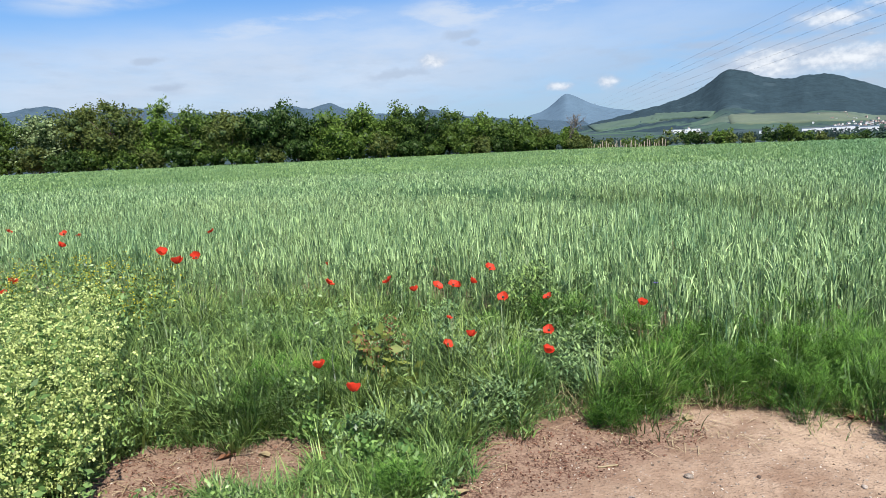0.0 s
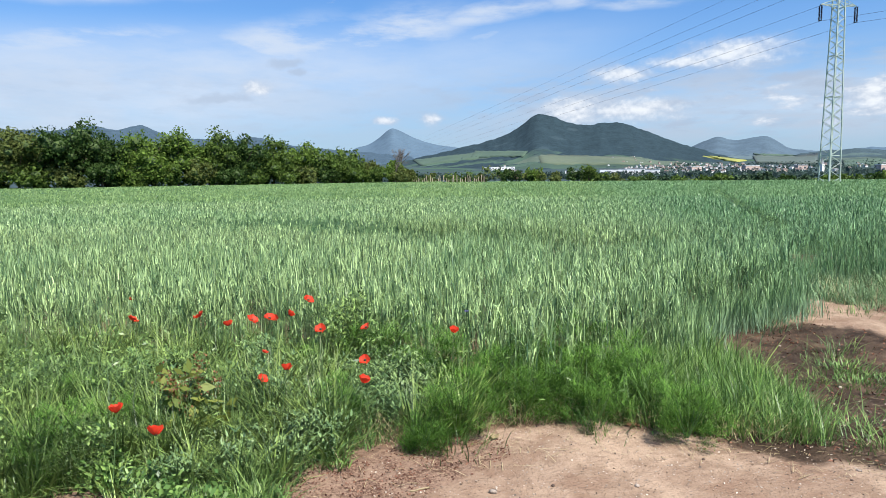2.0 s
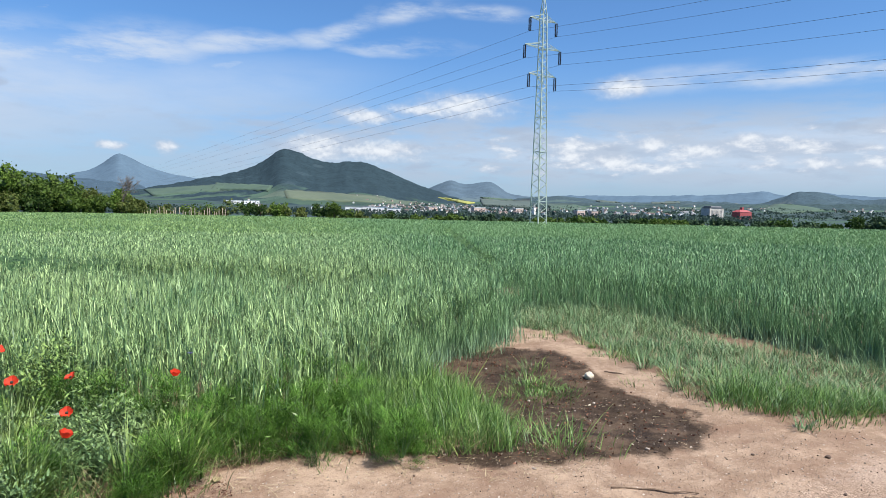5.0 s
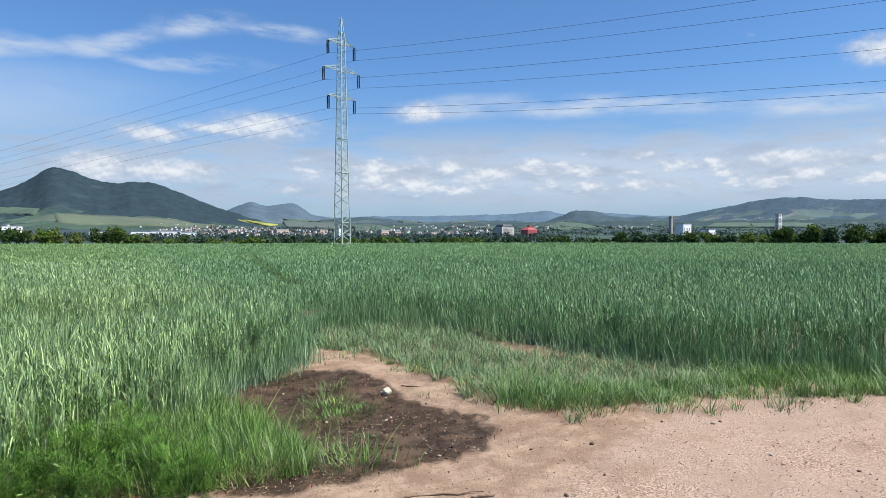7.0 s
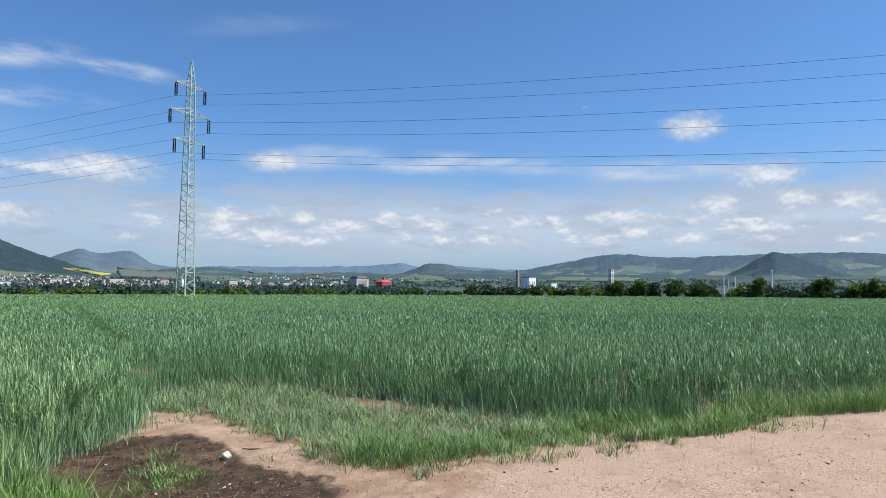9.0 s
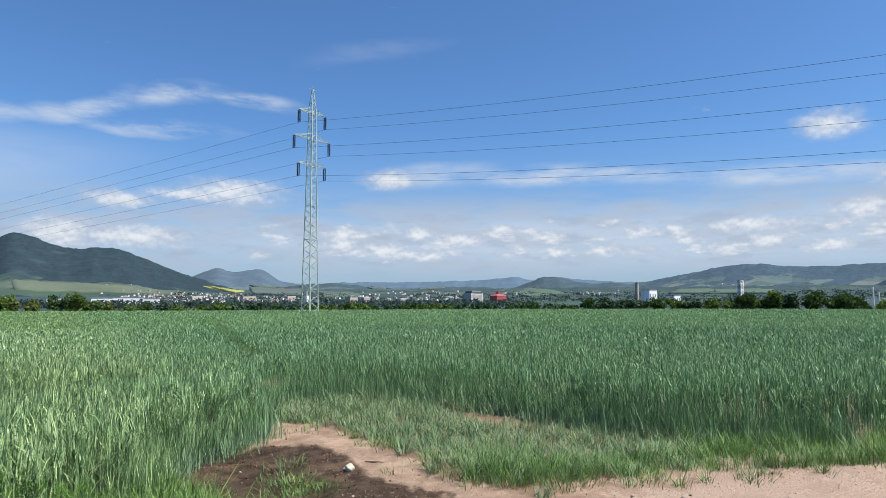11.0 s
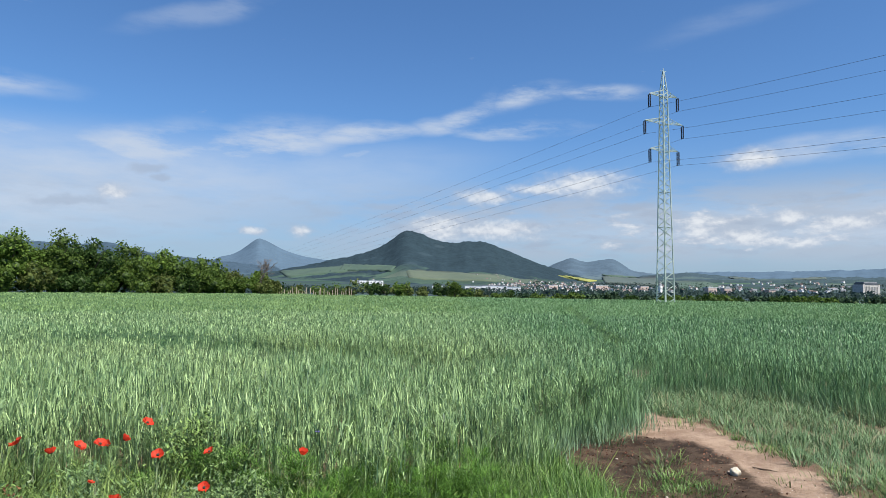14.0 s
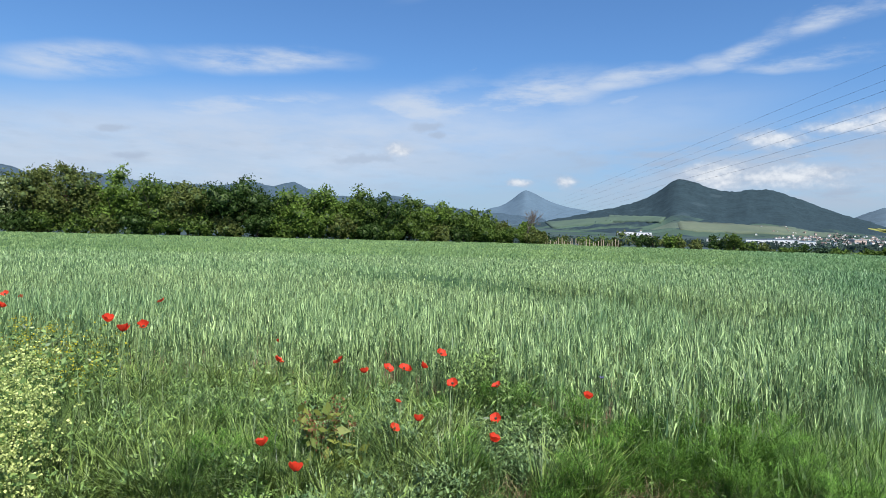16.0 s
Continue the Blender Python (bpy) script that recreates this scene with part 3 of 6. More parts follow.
def from_eye(bearing, distance):
    a = radians(bearing)
    return 1.25 + distance * math.sin(a), distance * math.cos(a)


def beam(bm, a, b, w, thin=None):
    """An angle iron from a to b."""
    a, b = Vector(a), Vector(b)
    d = (b - a).normalized()
    s = d.cross(Vector((0, 0, 1)) if abs(d.z) < 0.95 else Vector((1, 0, 0))).normalized()
    u = s.cross(d)
    th = thin or w * 0.18
    prof = [(0, 0), (w, 0), (w, th), (th, th), (th, w), (0, w)]
    rows = [[bm.verts.new(p + s * (i - w / 2) + u * (j - w / 2)) for i, j in prof] for p in (a, b)]
    for k in range(6):
        bm.faces.new((rows[0][k], rows[0][(k + 1) % 6], rows[1][(k + 1) % 6], rows[1][k]))
    bm.faces.new(rows[0][::-1])
    bm.faces.new(rows[1])


def tube(bm, points, radii, sides=6):
    rings = []
    for i, p in enumerate(points):
        p = Vector(p)
        d = Vector(points[min(i + 1, len(points) - 1)]) - Vector(points[max(i - 1, 0)])
        d.normalize()
        s = d.cross(Vector((0.3, 1, 0.2))).normalized()
        u = s.cross(d)
        rings.append([bm.verts.new(p + (s * math.cos(q) + u * math.sin(q)) * radii[i]) for q in (2 * math.pi * k / sides for k in range(sides))])
    for r0, r1 in zip(rings, rings[1:]):
        for k in range(sides):
            bm.faces.new((r0[k], r0[(k + 1) % sides], r1[(k + 1) % sides], r1[k]))
    bm.faces.new(rings[0][::-1])
    bm.faces.new(rings[-1])


def box(bm, x0, y0, z0, x1, y1, z1):
    v = [bm.verts.new((x, y, z)) for z in (z0, z1) for x, y in ((x0, y0), (x1, y0), (x1, y1), (x0, y1))]
    for f in ((3, 2, 1, 0), (4, 5, 6, 7), (0, 1, 5, 4), (1, 2, 6, 5), (2, 3, 7, 6), (3, 0, 4, 7)):
        bm.faces.new([v[k] for k in f])


def lathe(bm, profile, sides=10, at=(0, 0, 0)):
    rings = [[bm.verts.new((at[0] + r * math.cos(2 * math.pi * k / sides), at[1] + r * math.sin(2 * math.pi * k / sides), at[2] + z)) for k in range(sides)] for r, z in profile]
    for r0, r1 in zip(rings, rings[1:]):
        for k in range(sides):
            bm.faces.new((r0[k], r0[(k + 1) % sides], r1[(k + 1) % sides], r1[k]))
    bm.faces.new(rings[0][::-1])
    bm.faces.new(rings[-1])


# ---- plan of the ground ----
# the green side of the track's edge, and inside it the crop
GREEN = [(-60, -25), (-3.2, 1.5), (-1.5, 2.45), (-0.85, 3.05), (-0.72, 3.45), (-0.3, 3.5), (0.15, 3.54), (0.42, 3.42), (0.46, 3.2), (0.2, 3.1), (-0.15, 2.95), (0.1, 2.72), (0.6, 2.72), (0.95, 2.9), (1.08, 3.12), (1.2, 3.4), (1.42, 3.7), (1.78, 3.8), (2.36, 3.84), (2.72, 3.92), (3.05, 3.84), (3.72, 3.38), (4.15, 3.2), (4.36, 3.5),
         (4.5, 4.05), (4.55, 4.8), (4.7, 5.5), (5.54, 5.72), (6.3, 6.02), (7.1, 6.98), (7.42, 7.2), (7.5, 6.4), (7.15, 5.26), (6.75, 4.3), (6.4, 3.5), (6.28, 2.85), (6.45, 2.6), (7.28, 2.08), (7.9, 1.48), (8.6, 0.72), (9.4, 0.0), (10.5, -0.5),
         (11.6, -1.65), (16, -6.2), (60, -55), (300, -55), (300, 300), (-300, 300), (-300, -25)]
CROP = [(-60, 26), (-9, 9.0), (-4.3, 7.2), (-1.8, 6.2), (-0.1, 5.95), (1.1, 5.6), (1.75, 5.05), (2.35, 4.45), (2.62, 4.15), (3.1, 4.22), (3.7, 4.55), (4.25, 4.95), (4.72, 5.6), (5.5, 5.9), (6.25, 6.15), (6.85, 6.75), (7.5, 7.6), (8.1, 7.95), (9.15, 7.75), (9.65, 7.1), (9.8, 5.8),
        (9.6, 4.4), (9.25, 3.2), (9.2, 2.2), (9.5, 1.3), (9.95, 0.4), (11.1, -0.45), (12.2, -1.6), (16.6, -5.7), (60, -54), (300, -55), (300, 300), (-300, 300)]
SPARSE = [(7.1, 6.9), (7.5, 7.6), (8.1, 7.95), (9.15, 7.75), (9.65, 7.1), (9.8, 5.8), (9.6, 4.4), (9.25, 3.2), (9.2, 2.2), (8.3, 1.35), (7.28, 2.15), (6.5, 2.7), (6.4, 2.95), (6.5, 3.5), (6.85, 4.3), (7.2, 5.26), (7.55, 6.4)]
MUD = [(4.75, 5.62), (5.3, 5.72), (6.2, 5.85), (6.5, 5.5), (6.42, 4.75), (5.98, 3.95), (6.02, 3.3), (5.75, 2.72), (5.3, 2.62), (4.7, 2.78), (4.2, 2.92), (3.62, 3.2), (3.5, 3.5), (4.2, 3.4), (4.5, 4.4)]
LITTER = [(-2.5, 1.6), (-0.95, 3.5), (0.35, 3.55), (0.9, 3.2), (1.35, 3.65), (2.25, 3.85), (2.35, 3.5), (1.75, 3.15), (1.05, 2.7), (0.5, 1.9)]
TRACKS = [((5.8, 8.3), (5.1, 9.3)), ((5.1, 9.3), (3.1, 11.8)), ((3.1, 11.8), (1.7, 14.0)), ((1.7, 14.0), (-1.6, 15.6)), ((9.2, 9.7), (26.5, 36.5))]
FIELD_END = 92.0


def off_line(x, y, a, b):
    d = np.array((b[0] - a[0], b[1] - a[1]))
    n = np.hypot(*d)
    along = ((x - a[0]) * d[0] + (y - a[1]) * d[1]) / n
    side = np.abs((x - a[0]) * d[1] - (y - a[1]) * d[0]) / n
    return side + np.where((along < 0) | (along > n), 9.0, 0.0)


def field_end(x, y):
    """How far the crop reaches, by direction."""
    b = np.degrees(np.arctan2(x - 1.25, y))
    return np.where(b < 12, 107 + 0.3 * np.clip(b + 34, 0, 46), FIELD_END + 14 * np.clip((34 - b) / 20, 0, 1))


def ground_height(x, y):
    r = np.hypot(x - 1.25, y)
    z = 0.018 * wave(x, y, 1.3) + 0.008 * wave(x, y, 0.35, 2.0)
    # the muddy hollow, and the sandy shoulder beside it
    z = z - 0.05 * np.exp(-(((x - 5.0) / 0.9) ** 2 + ((y - 3.9) / 1.2) ** 2)) + 0.06 * np.exp(-(((x - 6.7) / 0.45) ** 2 + ((y - 4.6) / 1.5) ** 2))
    z = np.where(r < 60, z, 0.0)
    z = z - 5.0 * np.clip((r - 128) / 130, 0, 1) ** 1.3
    z = z + 11.0 * np.clip((r - 700) / 800, 0, 1) ** 1.2 + 52.0 * np.clip((r - 1450) / 1500, 0, 1) ** 1.15 + 40 * np.clip((r - 2900) / 2000, 0, 1)
    return z


def ground():
    fine_x, fine_y = np.arange(-4.0, 12.0, 0.115), np.arange(-2.0, 8.0, 0.115)

    def spread(fine):
        step, out = 0.09, [fine[-1]]
        while out[-1] < 5200:
            step *= 1.15
            out.append(out[-1] + min(step, 190))
        low, step = [fine[0]], 0.09
        while low[-1] > -5200:
            step *= 1.15
            low.append(low[-1] - min(step, 190))
        return np.concatenate((low[:0:-1], fine, out[1:]))

    xs, ys = spread(fine_x), spread(fine_y)
    x, y = np.meshgrid(xs, ys)
    z = ground_height(x, y)
    v = np.stack((x, y, z), 2)
    nx, ny = len(xs), len(ys)
    k = (np.arange(ny - 1)[:, None] * nx + np.arange(nx - 1)).ravel()
    mesh = big_mesh("ground", [(v, [np.stack((k, k + 1, k + nx + 1, k + nx), 1)])], SOIL)
    jx, jy = x + 0.10 * wave(x, y, 0.22, 1.0) + 0.05 * wave(x, y, 0.09, 5.0), y + 0.10 * wave(x, y, 0.2, 3.0) + 0.05 * wave(x, y, 0.08, 4.0)
    gravel = np.clip((x - 5.6 - 0.9 * (y - 1.2)) / 1.2, 0, 1) * np.clip((2.2 - 0.55 * (x - 6) - y) / 1.2 + 0.5, 0, 1)
    gravel = np.maximum(gravel, np.clip((2.35 - y) / 0.9, 0, 1) * 0.85)
    def share(poly):
        total = np.zeros_like(x)
        for r, q in ((0, 0), *((0.09, q) for q in range(6)), *((0.19, q + 0.5) for q in range(6))):
            total += inside(jx + r * math.cos(q * 1.047), jy + r * math.sin(q * 1.047), poly)
        return total / 13

    for name, value in (("bare", 1 - share(GREEN)), ("mud", share(MUD)), ("litter", share(LITTER)), ("gravel", gravel)):
        a = mesh.attributes.new(name, "FLOAT", "POINT")
        a.data.foreach_set("value", np.asarray(value, np.float32).ravel())
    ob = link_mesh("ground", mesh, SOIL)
    mesh.polygons.foreach_set("use_smooth", [True] * len(mesh.polygons))
    tagged(ob, "sandy farm track and field soil with a dark wet hollow", "ground", kind="structure")


ground()


# ---- hills and distance ----
HILLS = []


def profile(b, c, a, sl, sr):
    """A swell of the skyline; narrow ones end in a sharper top."""
    u = np.abs(b - c) / np.where(b < c, sl, sr)
    return a * np.exp(-0.5 * u ** 2) if sl > 1.6 else a * np.exp(-0.65 * u ** (1.8 if sl > 1.3 else 1.5))



def land(x, y):
    """The height of the country at a place, hills included."""
    z = float(ground_height(np.array(x), np.array(y)))
    b, d = math.degrees(math.atan2(x - 1.25, y)), math.hypot(x - 1.25, y)
    for distance, bumps, b0, b1, depth, steep in HILLS:
        r = (d / distance - 1) / depth
        if b0 < b < b1 and -1 < r < 0:
            rise = sum(float(profile(np.array(b), c, a, sl, sr)) for c, a, sl, sr in bumps)
            fall = (1 + r) ** steep
            z = max(z, (distance * math.tan(radians(max(rise, 0.05))) + 1.6) * fall - 12 * (1 - fall))
    return z


def hill(name, label, mat, distance, bumps, b0, b1, rough=0.06, depth=0.45, seed=0.0, steep=1.7):
    """A range seen from the field: bumps are (bearing, rise in degrees, spread to its left, spread to its right)."""
    HILLS.append((distance, bumps, b0, b1, depth, steep))
    nb, nr = int((b1 - b0) * 6), 26
    bs, rs = np.linspace(b0, b1, nb), np.linspace(-1, 0.55, nr)
    b, r = np.meshgrid(bs, rs)
    rise = np.zeros_like(b)
    for c, a, sl, sr in bumps:
        rise += profile(b, c, a, sl, sr)
    rise += rough * (wave(b, r * 1.5, 0.9, seed) + 0.6 * wave(b, r * 3, 0.33, seed + 1) + 0.35 * wave(b, r * 5, 0.13, seed + 2))
    ends = np.clip((b - b0) / 3, 0, 1) * np.clip((b1 - b) / 3, 0, 1)
    crest = distance * np.tan(np.radians(np.maximum(rise, 0.05))) * ends + 1.6
    fall = np.where(r < 0, np.maximum(1 + r, 0) ** steep, 1 - 0.8 * r ** 2)
    dist = distance * (1 + r * depth)
    lift = 1 + (distance < 3200) * (0.05 * wave(b + 0.7 * r, r * 3.1, 1.9, seed + 3) + 0.03 * wave(b * 0.8 - r, r * 2.2, 0.62, seed + 9)) * np.clip(-r * 2.5, 0, 1)
    z = crest * fall * lift - 12 * (1 - fall)
    x, y = 1.25 + dist * np.sin(np.radians(b)), dist * np.cos(np.radians(b))
    k = (np.arange(nr - 1)[:, None] * nb + np.arange(nb - 1)).ravel()
    mesh = big_mesh(name, [(np.stack((x, y, z), 2), [np.stack((k, k + 1, k + nb + 1, k + nb), 1)])], mat)
    mesh.polygons.foreach_set("use_smooth", [True] * len(mesh.polygons))
    return tagged(link_mesh(name, mesh, mat), label, "hill", kind="structure")


# blue-grey distance haze is mixed into the base colours of every hill
WOOD_NEAR = hazy_hill_material("hill_woods", (0.0205, 0.0355, 0.0440), (0.0540, 0.0880, 0.0640), 0.09, (0.045, 0.068, 0.080), vary=0.22)
WOOD_KNOB = hazy_hill_material("hill_woods_knob", (0.0270, 0.0450, 0.0600), (0.052, 0.080, 0.076), 0.16, (0.036, 0.056, 0.070), 0.006, 0.25)
WOOD_FOOT = hazy_hill_material("hill_woods_foot", (0.0350, 0.0555, 0.0600), (0.058, 0.088, 0.076), -0.08, None, 0.007, 0.28)
WOOD_KNOLL = hazy_hill_material("hill_woods_knolls", (0.0420, 0.0655, 0.0810), (0.058, 0.088, 0.084), 0.12, None, 0.005, 0.22)
WOOD_SPUR = hazy_hill_material("hill_woods_spur", (0.0410, 0.0630, 0.0740), (0.068, 0.099, 0.092), 0.03, None, 0.006, 0.22)
WOOD_MID = hazy_hill_material("hill_woods_far", (0.0400, 0.0640, 0.0880), (0.068, 0.102, 0.102), 0.20, (0.050, 0.082, 0.098), 0.003, 0.2)
WOOD_EAST = hazy_hill_material("hill_woods_east", (0.0400, 0.0640, 0.0860), (0.074, 0.108, 0.100), 0.22, None, 0.0035, 0.2, 1.35)
WOOD_FAR = hazy_hill_material("hill_woods_farthest", (0.0700, 0.1080, 0.1480), (0.084, 0.128, 0.152), 0.08, None, 0.003, 0.08)
WOOD_HAZE = hazy_hill_material("hill_woods_hazy", (0.0620, 0.0920, 0.1200), (0.092, 0.126, 0.128), 0.14, (0.076, 0.112, 0.136), 0.003, 0.14)
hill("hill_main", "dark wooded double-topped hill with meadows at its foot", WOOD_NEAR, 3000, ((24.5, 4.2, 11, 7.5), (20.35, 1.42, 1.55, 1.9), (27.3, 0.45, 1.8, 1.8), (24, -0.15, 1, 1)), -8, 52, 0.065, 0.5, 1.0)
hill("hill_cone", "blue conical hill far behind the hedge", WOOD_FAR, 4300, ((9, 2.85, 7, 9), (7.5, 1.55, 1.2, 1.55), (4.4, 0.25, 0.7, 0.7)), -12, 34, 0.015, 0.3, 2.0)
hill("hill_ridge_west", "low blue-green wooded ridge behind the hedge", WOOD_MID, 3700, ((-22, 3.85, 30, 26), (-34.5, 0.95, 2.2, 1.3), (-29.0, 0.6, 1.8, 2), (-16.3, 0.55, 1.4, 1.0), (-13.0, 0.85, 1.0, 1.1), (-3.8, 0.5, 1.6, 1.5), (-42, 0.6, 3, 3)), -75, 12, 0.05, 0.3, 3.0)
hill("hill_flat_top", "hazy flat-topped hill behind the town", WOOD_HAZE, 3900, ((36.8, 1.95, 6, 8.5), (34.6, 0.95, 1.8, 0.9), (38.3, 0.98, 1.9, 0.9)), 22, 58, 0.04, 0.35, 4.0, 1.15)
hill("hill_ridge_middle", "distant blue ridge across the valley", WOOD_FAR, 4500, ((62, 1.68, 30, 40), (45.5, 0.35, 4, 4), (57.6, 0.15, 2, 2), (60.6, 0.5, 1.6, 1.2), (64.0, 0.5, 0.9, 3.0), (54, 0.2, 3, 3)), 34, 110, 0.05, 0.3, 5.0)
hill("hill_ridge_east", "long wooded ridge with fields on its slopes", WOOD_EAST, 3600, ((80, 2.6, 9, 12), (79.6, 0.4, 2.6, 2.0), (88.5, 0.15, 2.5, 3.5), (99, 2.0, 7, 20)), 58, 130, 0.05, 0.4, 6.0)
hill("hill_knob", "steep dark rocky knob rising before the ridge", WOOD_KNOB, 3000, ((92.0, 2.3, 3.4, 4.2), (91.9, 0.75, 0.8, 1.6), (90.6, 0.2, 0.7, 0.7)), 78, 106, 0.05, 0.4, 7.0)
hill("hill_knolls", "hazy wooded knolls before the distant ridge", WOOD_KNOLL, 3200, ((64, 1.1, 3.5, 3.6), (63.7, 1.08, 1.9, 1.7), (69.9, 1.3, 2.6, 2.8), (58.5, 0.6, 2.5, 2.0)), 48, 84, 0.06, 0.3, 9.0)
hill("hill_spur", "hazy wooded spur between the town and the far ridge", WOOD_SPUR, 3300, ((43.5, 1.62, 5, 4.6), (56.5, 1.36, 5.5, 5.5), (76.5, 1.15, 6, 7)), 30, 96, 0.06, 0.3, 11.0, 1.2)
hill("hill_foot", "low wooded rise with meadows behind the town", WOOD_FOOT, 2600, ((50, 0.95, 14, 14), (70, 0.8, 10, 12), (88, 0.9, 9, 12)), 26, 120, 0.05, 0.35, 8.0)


# ---- electricity pylon and cables ----
ARMS = ((24.1, 2.05), (20.95, 2.75), (17.8, 2.05))
HANG = 1.55


def pylon(m):
    top = thing("electricity_pylon", m, "pale green painted steel lattice pylon with six arms", "pylon")
    levels = [(0.0, 0.68), (3.2, 0.63), (17.8, 0.385), (24.6, 0.29), (27.0, 0.04)]

    def half(z):
        for (z0, w0), (z1, w1) in zip(levels, levels[1:]):
            if z <= z1:
                return w0 + (w1 - w0) * (z - z0) / (z1 - z0)
        return 0.05

    for sx, sy in ((1, 1), (1, -1), (-1, -1), (-1, 1)):
        bm = bmesh.new()
        for (z0, w0), (z1, w1) in zip(levels, levels[1:]):
            beam(bm, (sx * w0, sy * w0, z0), (sx * w1, sy * w1, z1), 0.095 if z0 < 20 else 0.075)
        part("leg", bm, STEEL, top)
    z, k = 0.25, 0
    while z < 25.2:
        w = half(z)
        step = max(1.12 * w, 0.5)
        z2 = min(z + step, 25.6)
        w2 = half(z2)
        for turn in range(4):
            bm = bmesh.new()
            a, b = (-w, -w, z), (w2, -w2, z2)
            if (k + turn) % 2:
                a, b = (w, -w, z), (-w2, -w2, z2)
            r = Matrix.Rotation(turn * math.pi / 2, 4, "Z")
            beam(bm, r @ Vector(a), r @ Vector(b), 0.047)
            part("brace", bm, STEEL, top)
        z, k = z2, k + 1
    for zl in (0.25, 3.2, 9.0, 13.0, 17.6, 20.8, 24.0):
        w = half(zl)
        for turn in range(4):
            bm = bmesh.new()
            r = Matrix.Rotation(turn * math.pi / 2, 4, "Z")
            beam(bm, r @ Vector((-w, -w, zl)), r @ Vector((w, -w, zl)), 0.07)
            part("girt", bm, STEEL, top)
    bm = bmesh.new()
    beam(bm, (-0.45, 0, 27.0), (0.45, 0, 27.0), 0.06)
    beam(bm, (0, 0, 26.7), (0, 0, 27.35), 0.05)
    part("peak_bar", bm, STEEL, top)
    for z, length in ARMS:
        w = half(z)
        for side in (-1, 1):
            bm = bmesh.new()
            tip = (side * length, 0, z + 0.05)
            for sy in (-1, 1):
                beam(bm, (side * w, sy * w, z), tip, 0.075)
                beam(bm, (side * w, sy * w, z + 0.55), tip, 0.06)
            for f in (0.33, 0.66):
                x, q = side * (w + (length - w) * f), w * (1 - f)
                beam(bm, (x, -q, z + 0.02), (x, q, z + 0.02), 0.04)
                beam(bm, (x, -q, z + 0.02), (x, -q * 0.9, z + 0.55 * (1 - f)), 0.04)
            arm = part("crossarm", bm, STEEL, top)
            bm = bmesh.new()
            box(bm, side * length - 0.03, -0.22, z - 0.12, side * length + 0.03, 0.22, z - 0.06)
            box(bm, side * length - 0.03, -0.22, z - HANG + 0.02, side * length + 0.03, 0.22, z - HANG + 0.08)
            box(bm, side * length - 0.02, -0.02, z - 0.1, side * length + 0.02, 0.02, z + 0.06)
            for y in (-0.14, 0.14):
                prof = [(0.03, 0)]
                for q in range(11):
                    h = -q * 0.118
                    prof += [(0.05, h - 0.02), (0.092, h - 0.06), (0.092, h - 0.085), (0.05, h - 0.10)]
                prof += [(0.03, -1.36)]
                lathe(bm, prof, 8, (side * length, y, z - 0.12))
            part("insulator", bm, PORCELAIN, arm, "glossy black twin insulator string")
    return top


PYLON_AT = (53.0, 56.0)
main_pylon = pylon(pose(PYLON_AT[0], PYLON_AT[1], 0))
copy_thing(main_pylon, pose(53.0, -179.0, 0))
copy_thing(main_pylon, pose(53.0, 756.0, -4.0))


def cable(x, z, y0, length, drop, curve_):
    """A hanging cable from the pylon: z falls by drop at first and rises again by curve_."""
    cu = bpy.data.curves.new("power_cable", "CURVE")
    cu.dimensions, cu.bevel_depth, cu.bevel_resolution = "3D", 0.013, 1
    sp = cu.splines.new("POLY")
    n = 60
    sp.points.add(n)
    for k in range(n + 1):
        s = abs(length) * k / n
        sp.points[k].co = (x, y0 + math.copysign(s, length), z - drop * s + curve_ * s * s, 1)
    cu.materials.append(CABLE)
    return tagged(new("power_cable", cu), "thin dark overhead power cable hanging between pylons", "cable", "cables of the power line")


for z, length in ARMS:
    for side in (-1, 1):
        cable(53.0 + side * length, z - HANG, 56.0, -235, 0.118, 0.118 / 235)
        cable(53.0 + side * length, z - HANG, 56.0, 700, 0.0245, (0.0245 * 700 - 4.0) / 490000)


# ---- trees and hedge ----
def thicket(centre, radius, squash, g):
    """A lumpy ball that fills a clump; its dark colour stands for the shaded inside."""
    nu, nv = 6, 4
    u, v = np.meshgrid(np.linspace(0, 2 * math.pi, nu, endpoint=False), np.linspace(-1.3, 1.3, nv))
    r = radius * g.uniform(0.75, 1.1, u.shape)
    p = np.stack((r * np.cos(u) * np.cos(v), r * np.sin(u) * np.cos(v) * squash, r * np.sin(v) * 0.85), 2).reshape(-1, 3) + centre
    p[:, 2] = np.maximum(p[:, 2], 0.05)
    k = np.array([(j * nu + i, j * nu + (i + 1) % nu, (j + 1) * nu + (i + 1) % nu, (j + 1) * nu + i) for j in range(nv - 1) for i in range(nu)])
    return p, [k, np.array((np.arange(nu)[::-1], np.arange(nu) + nu * (nv - 1)))]


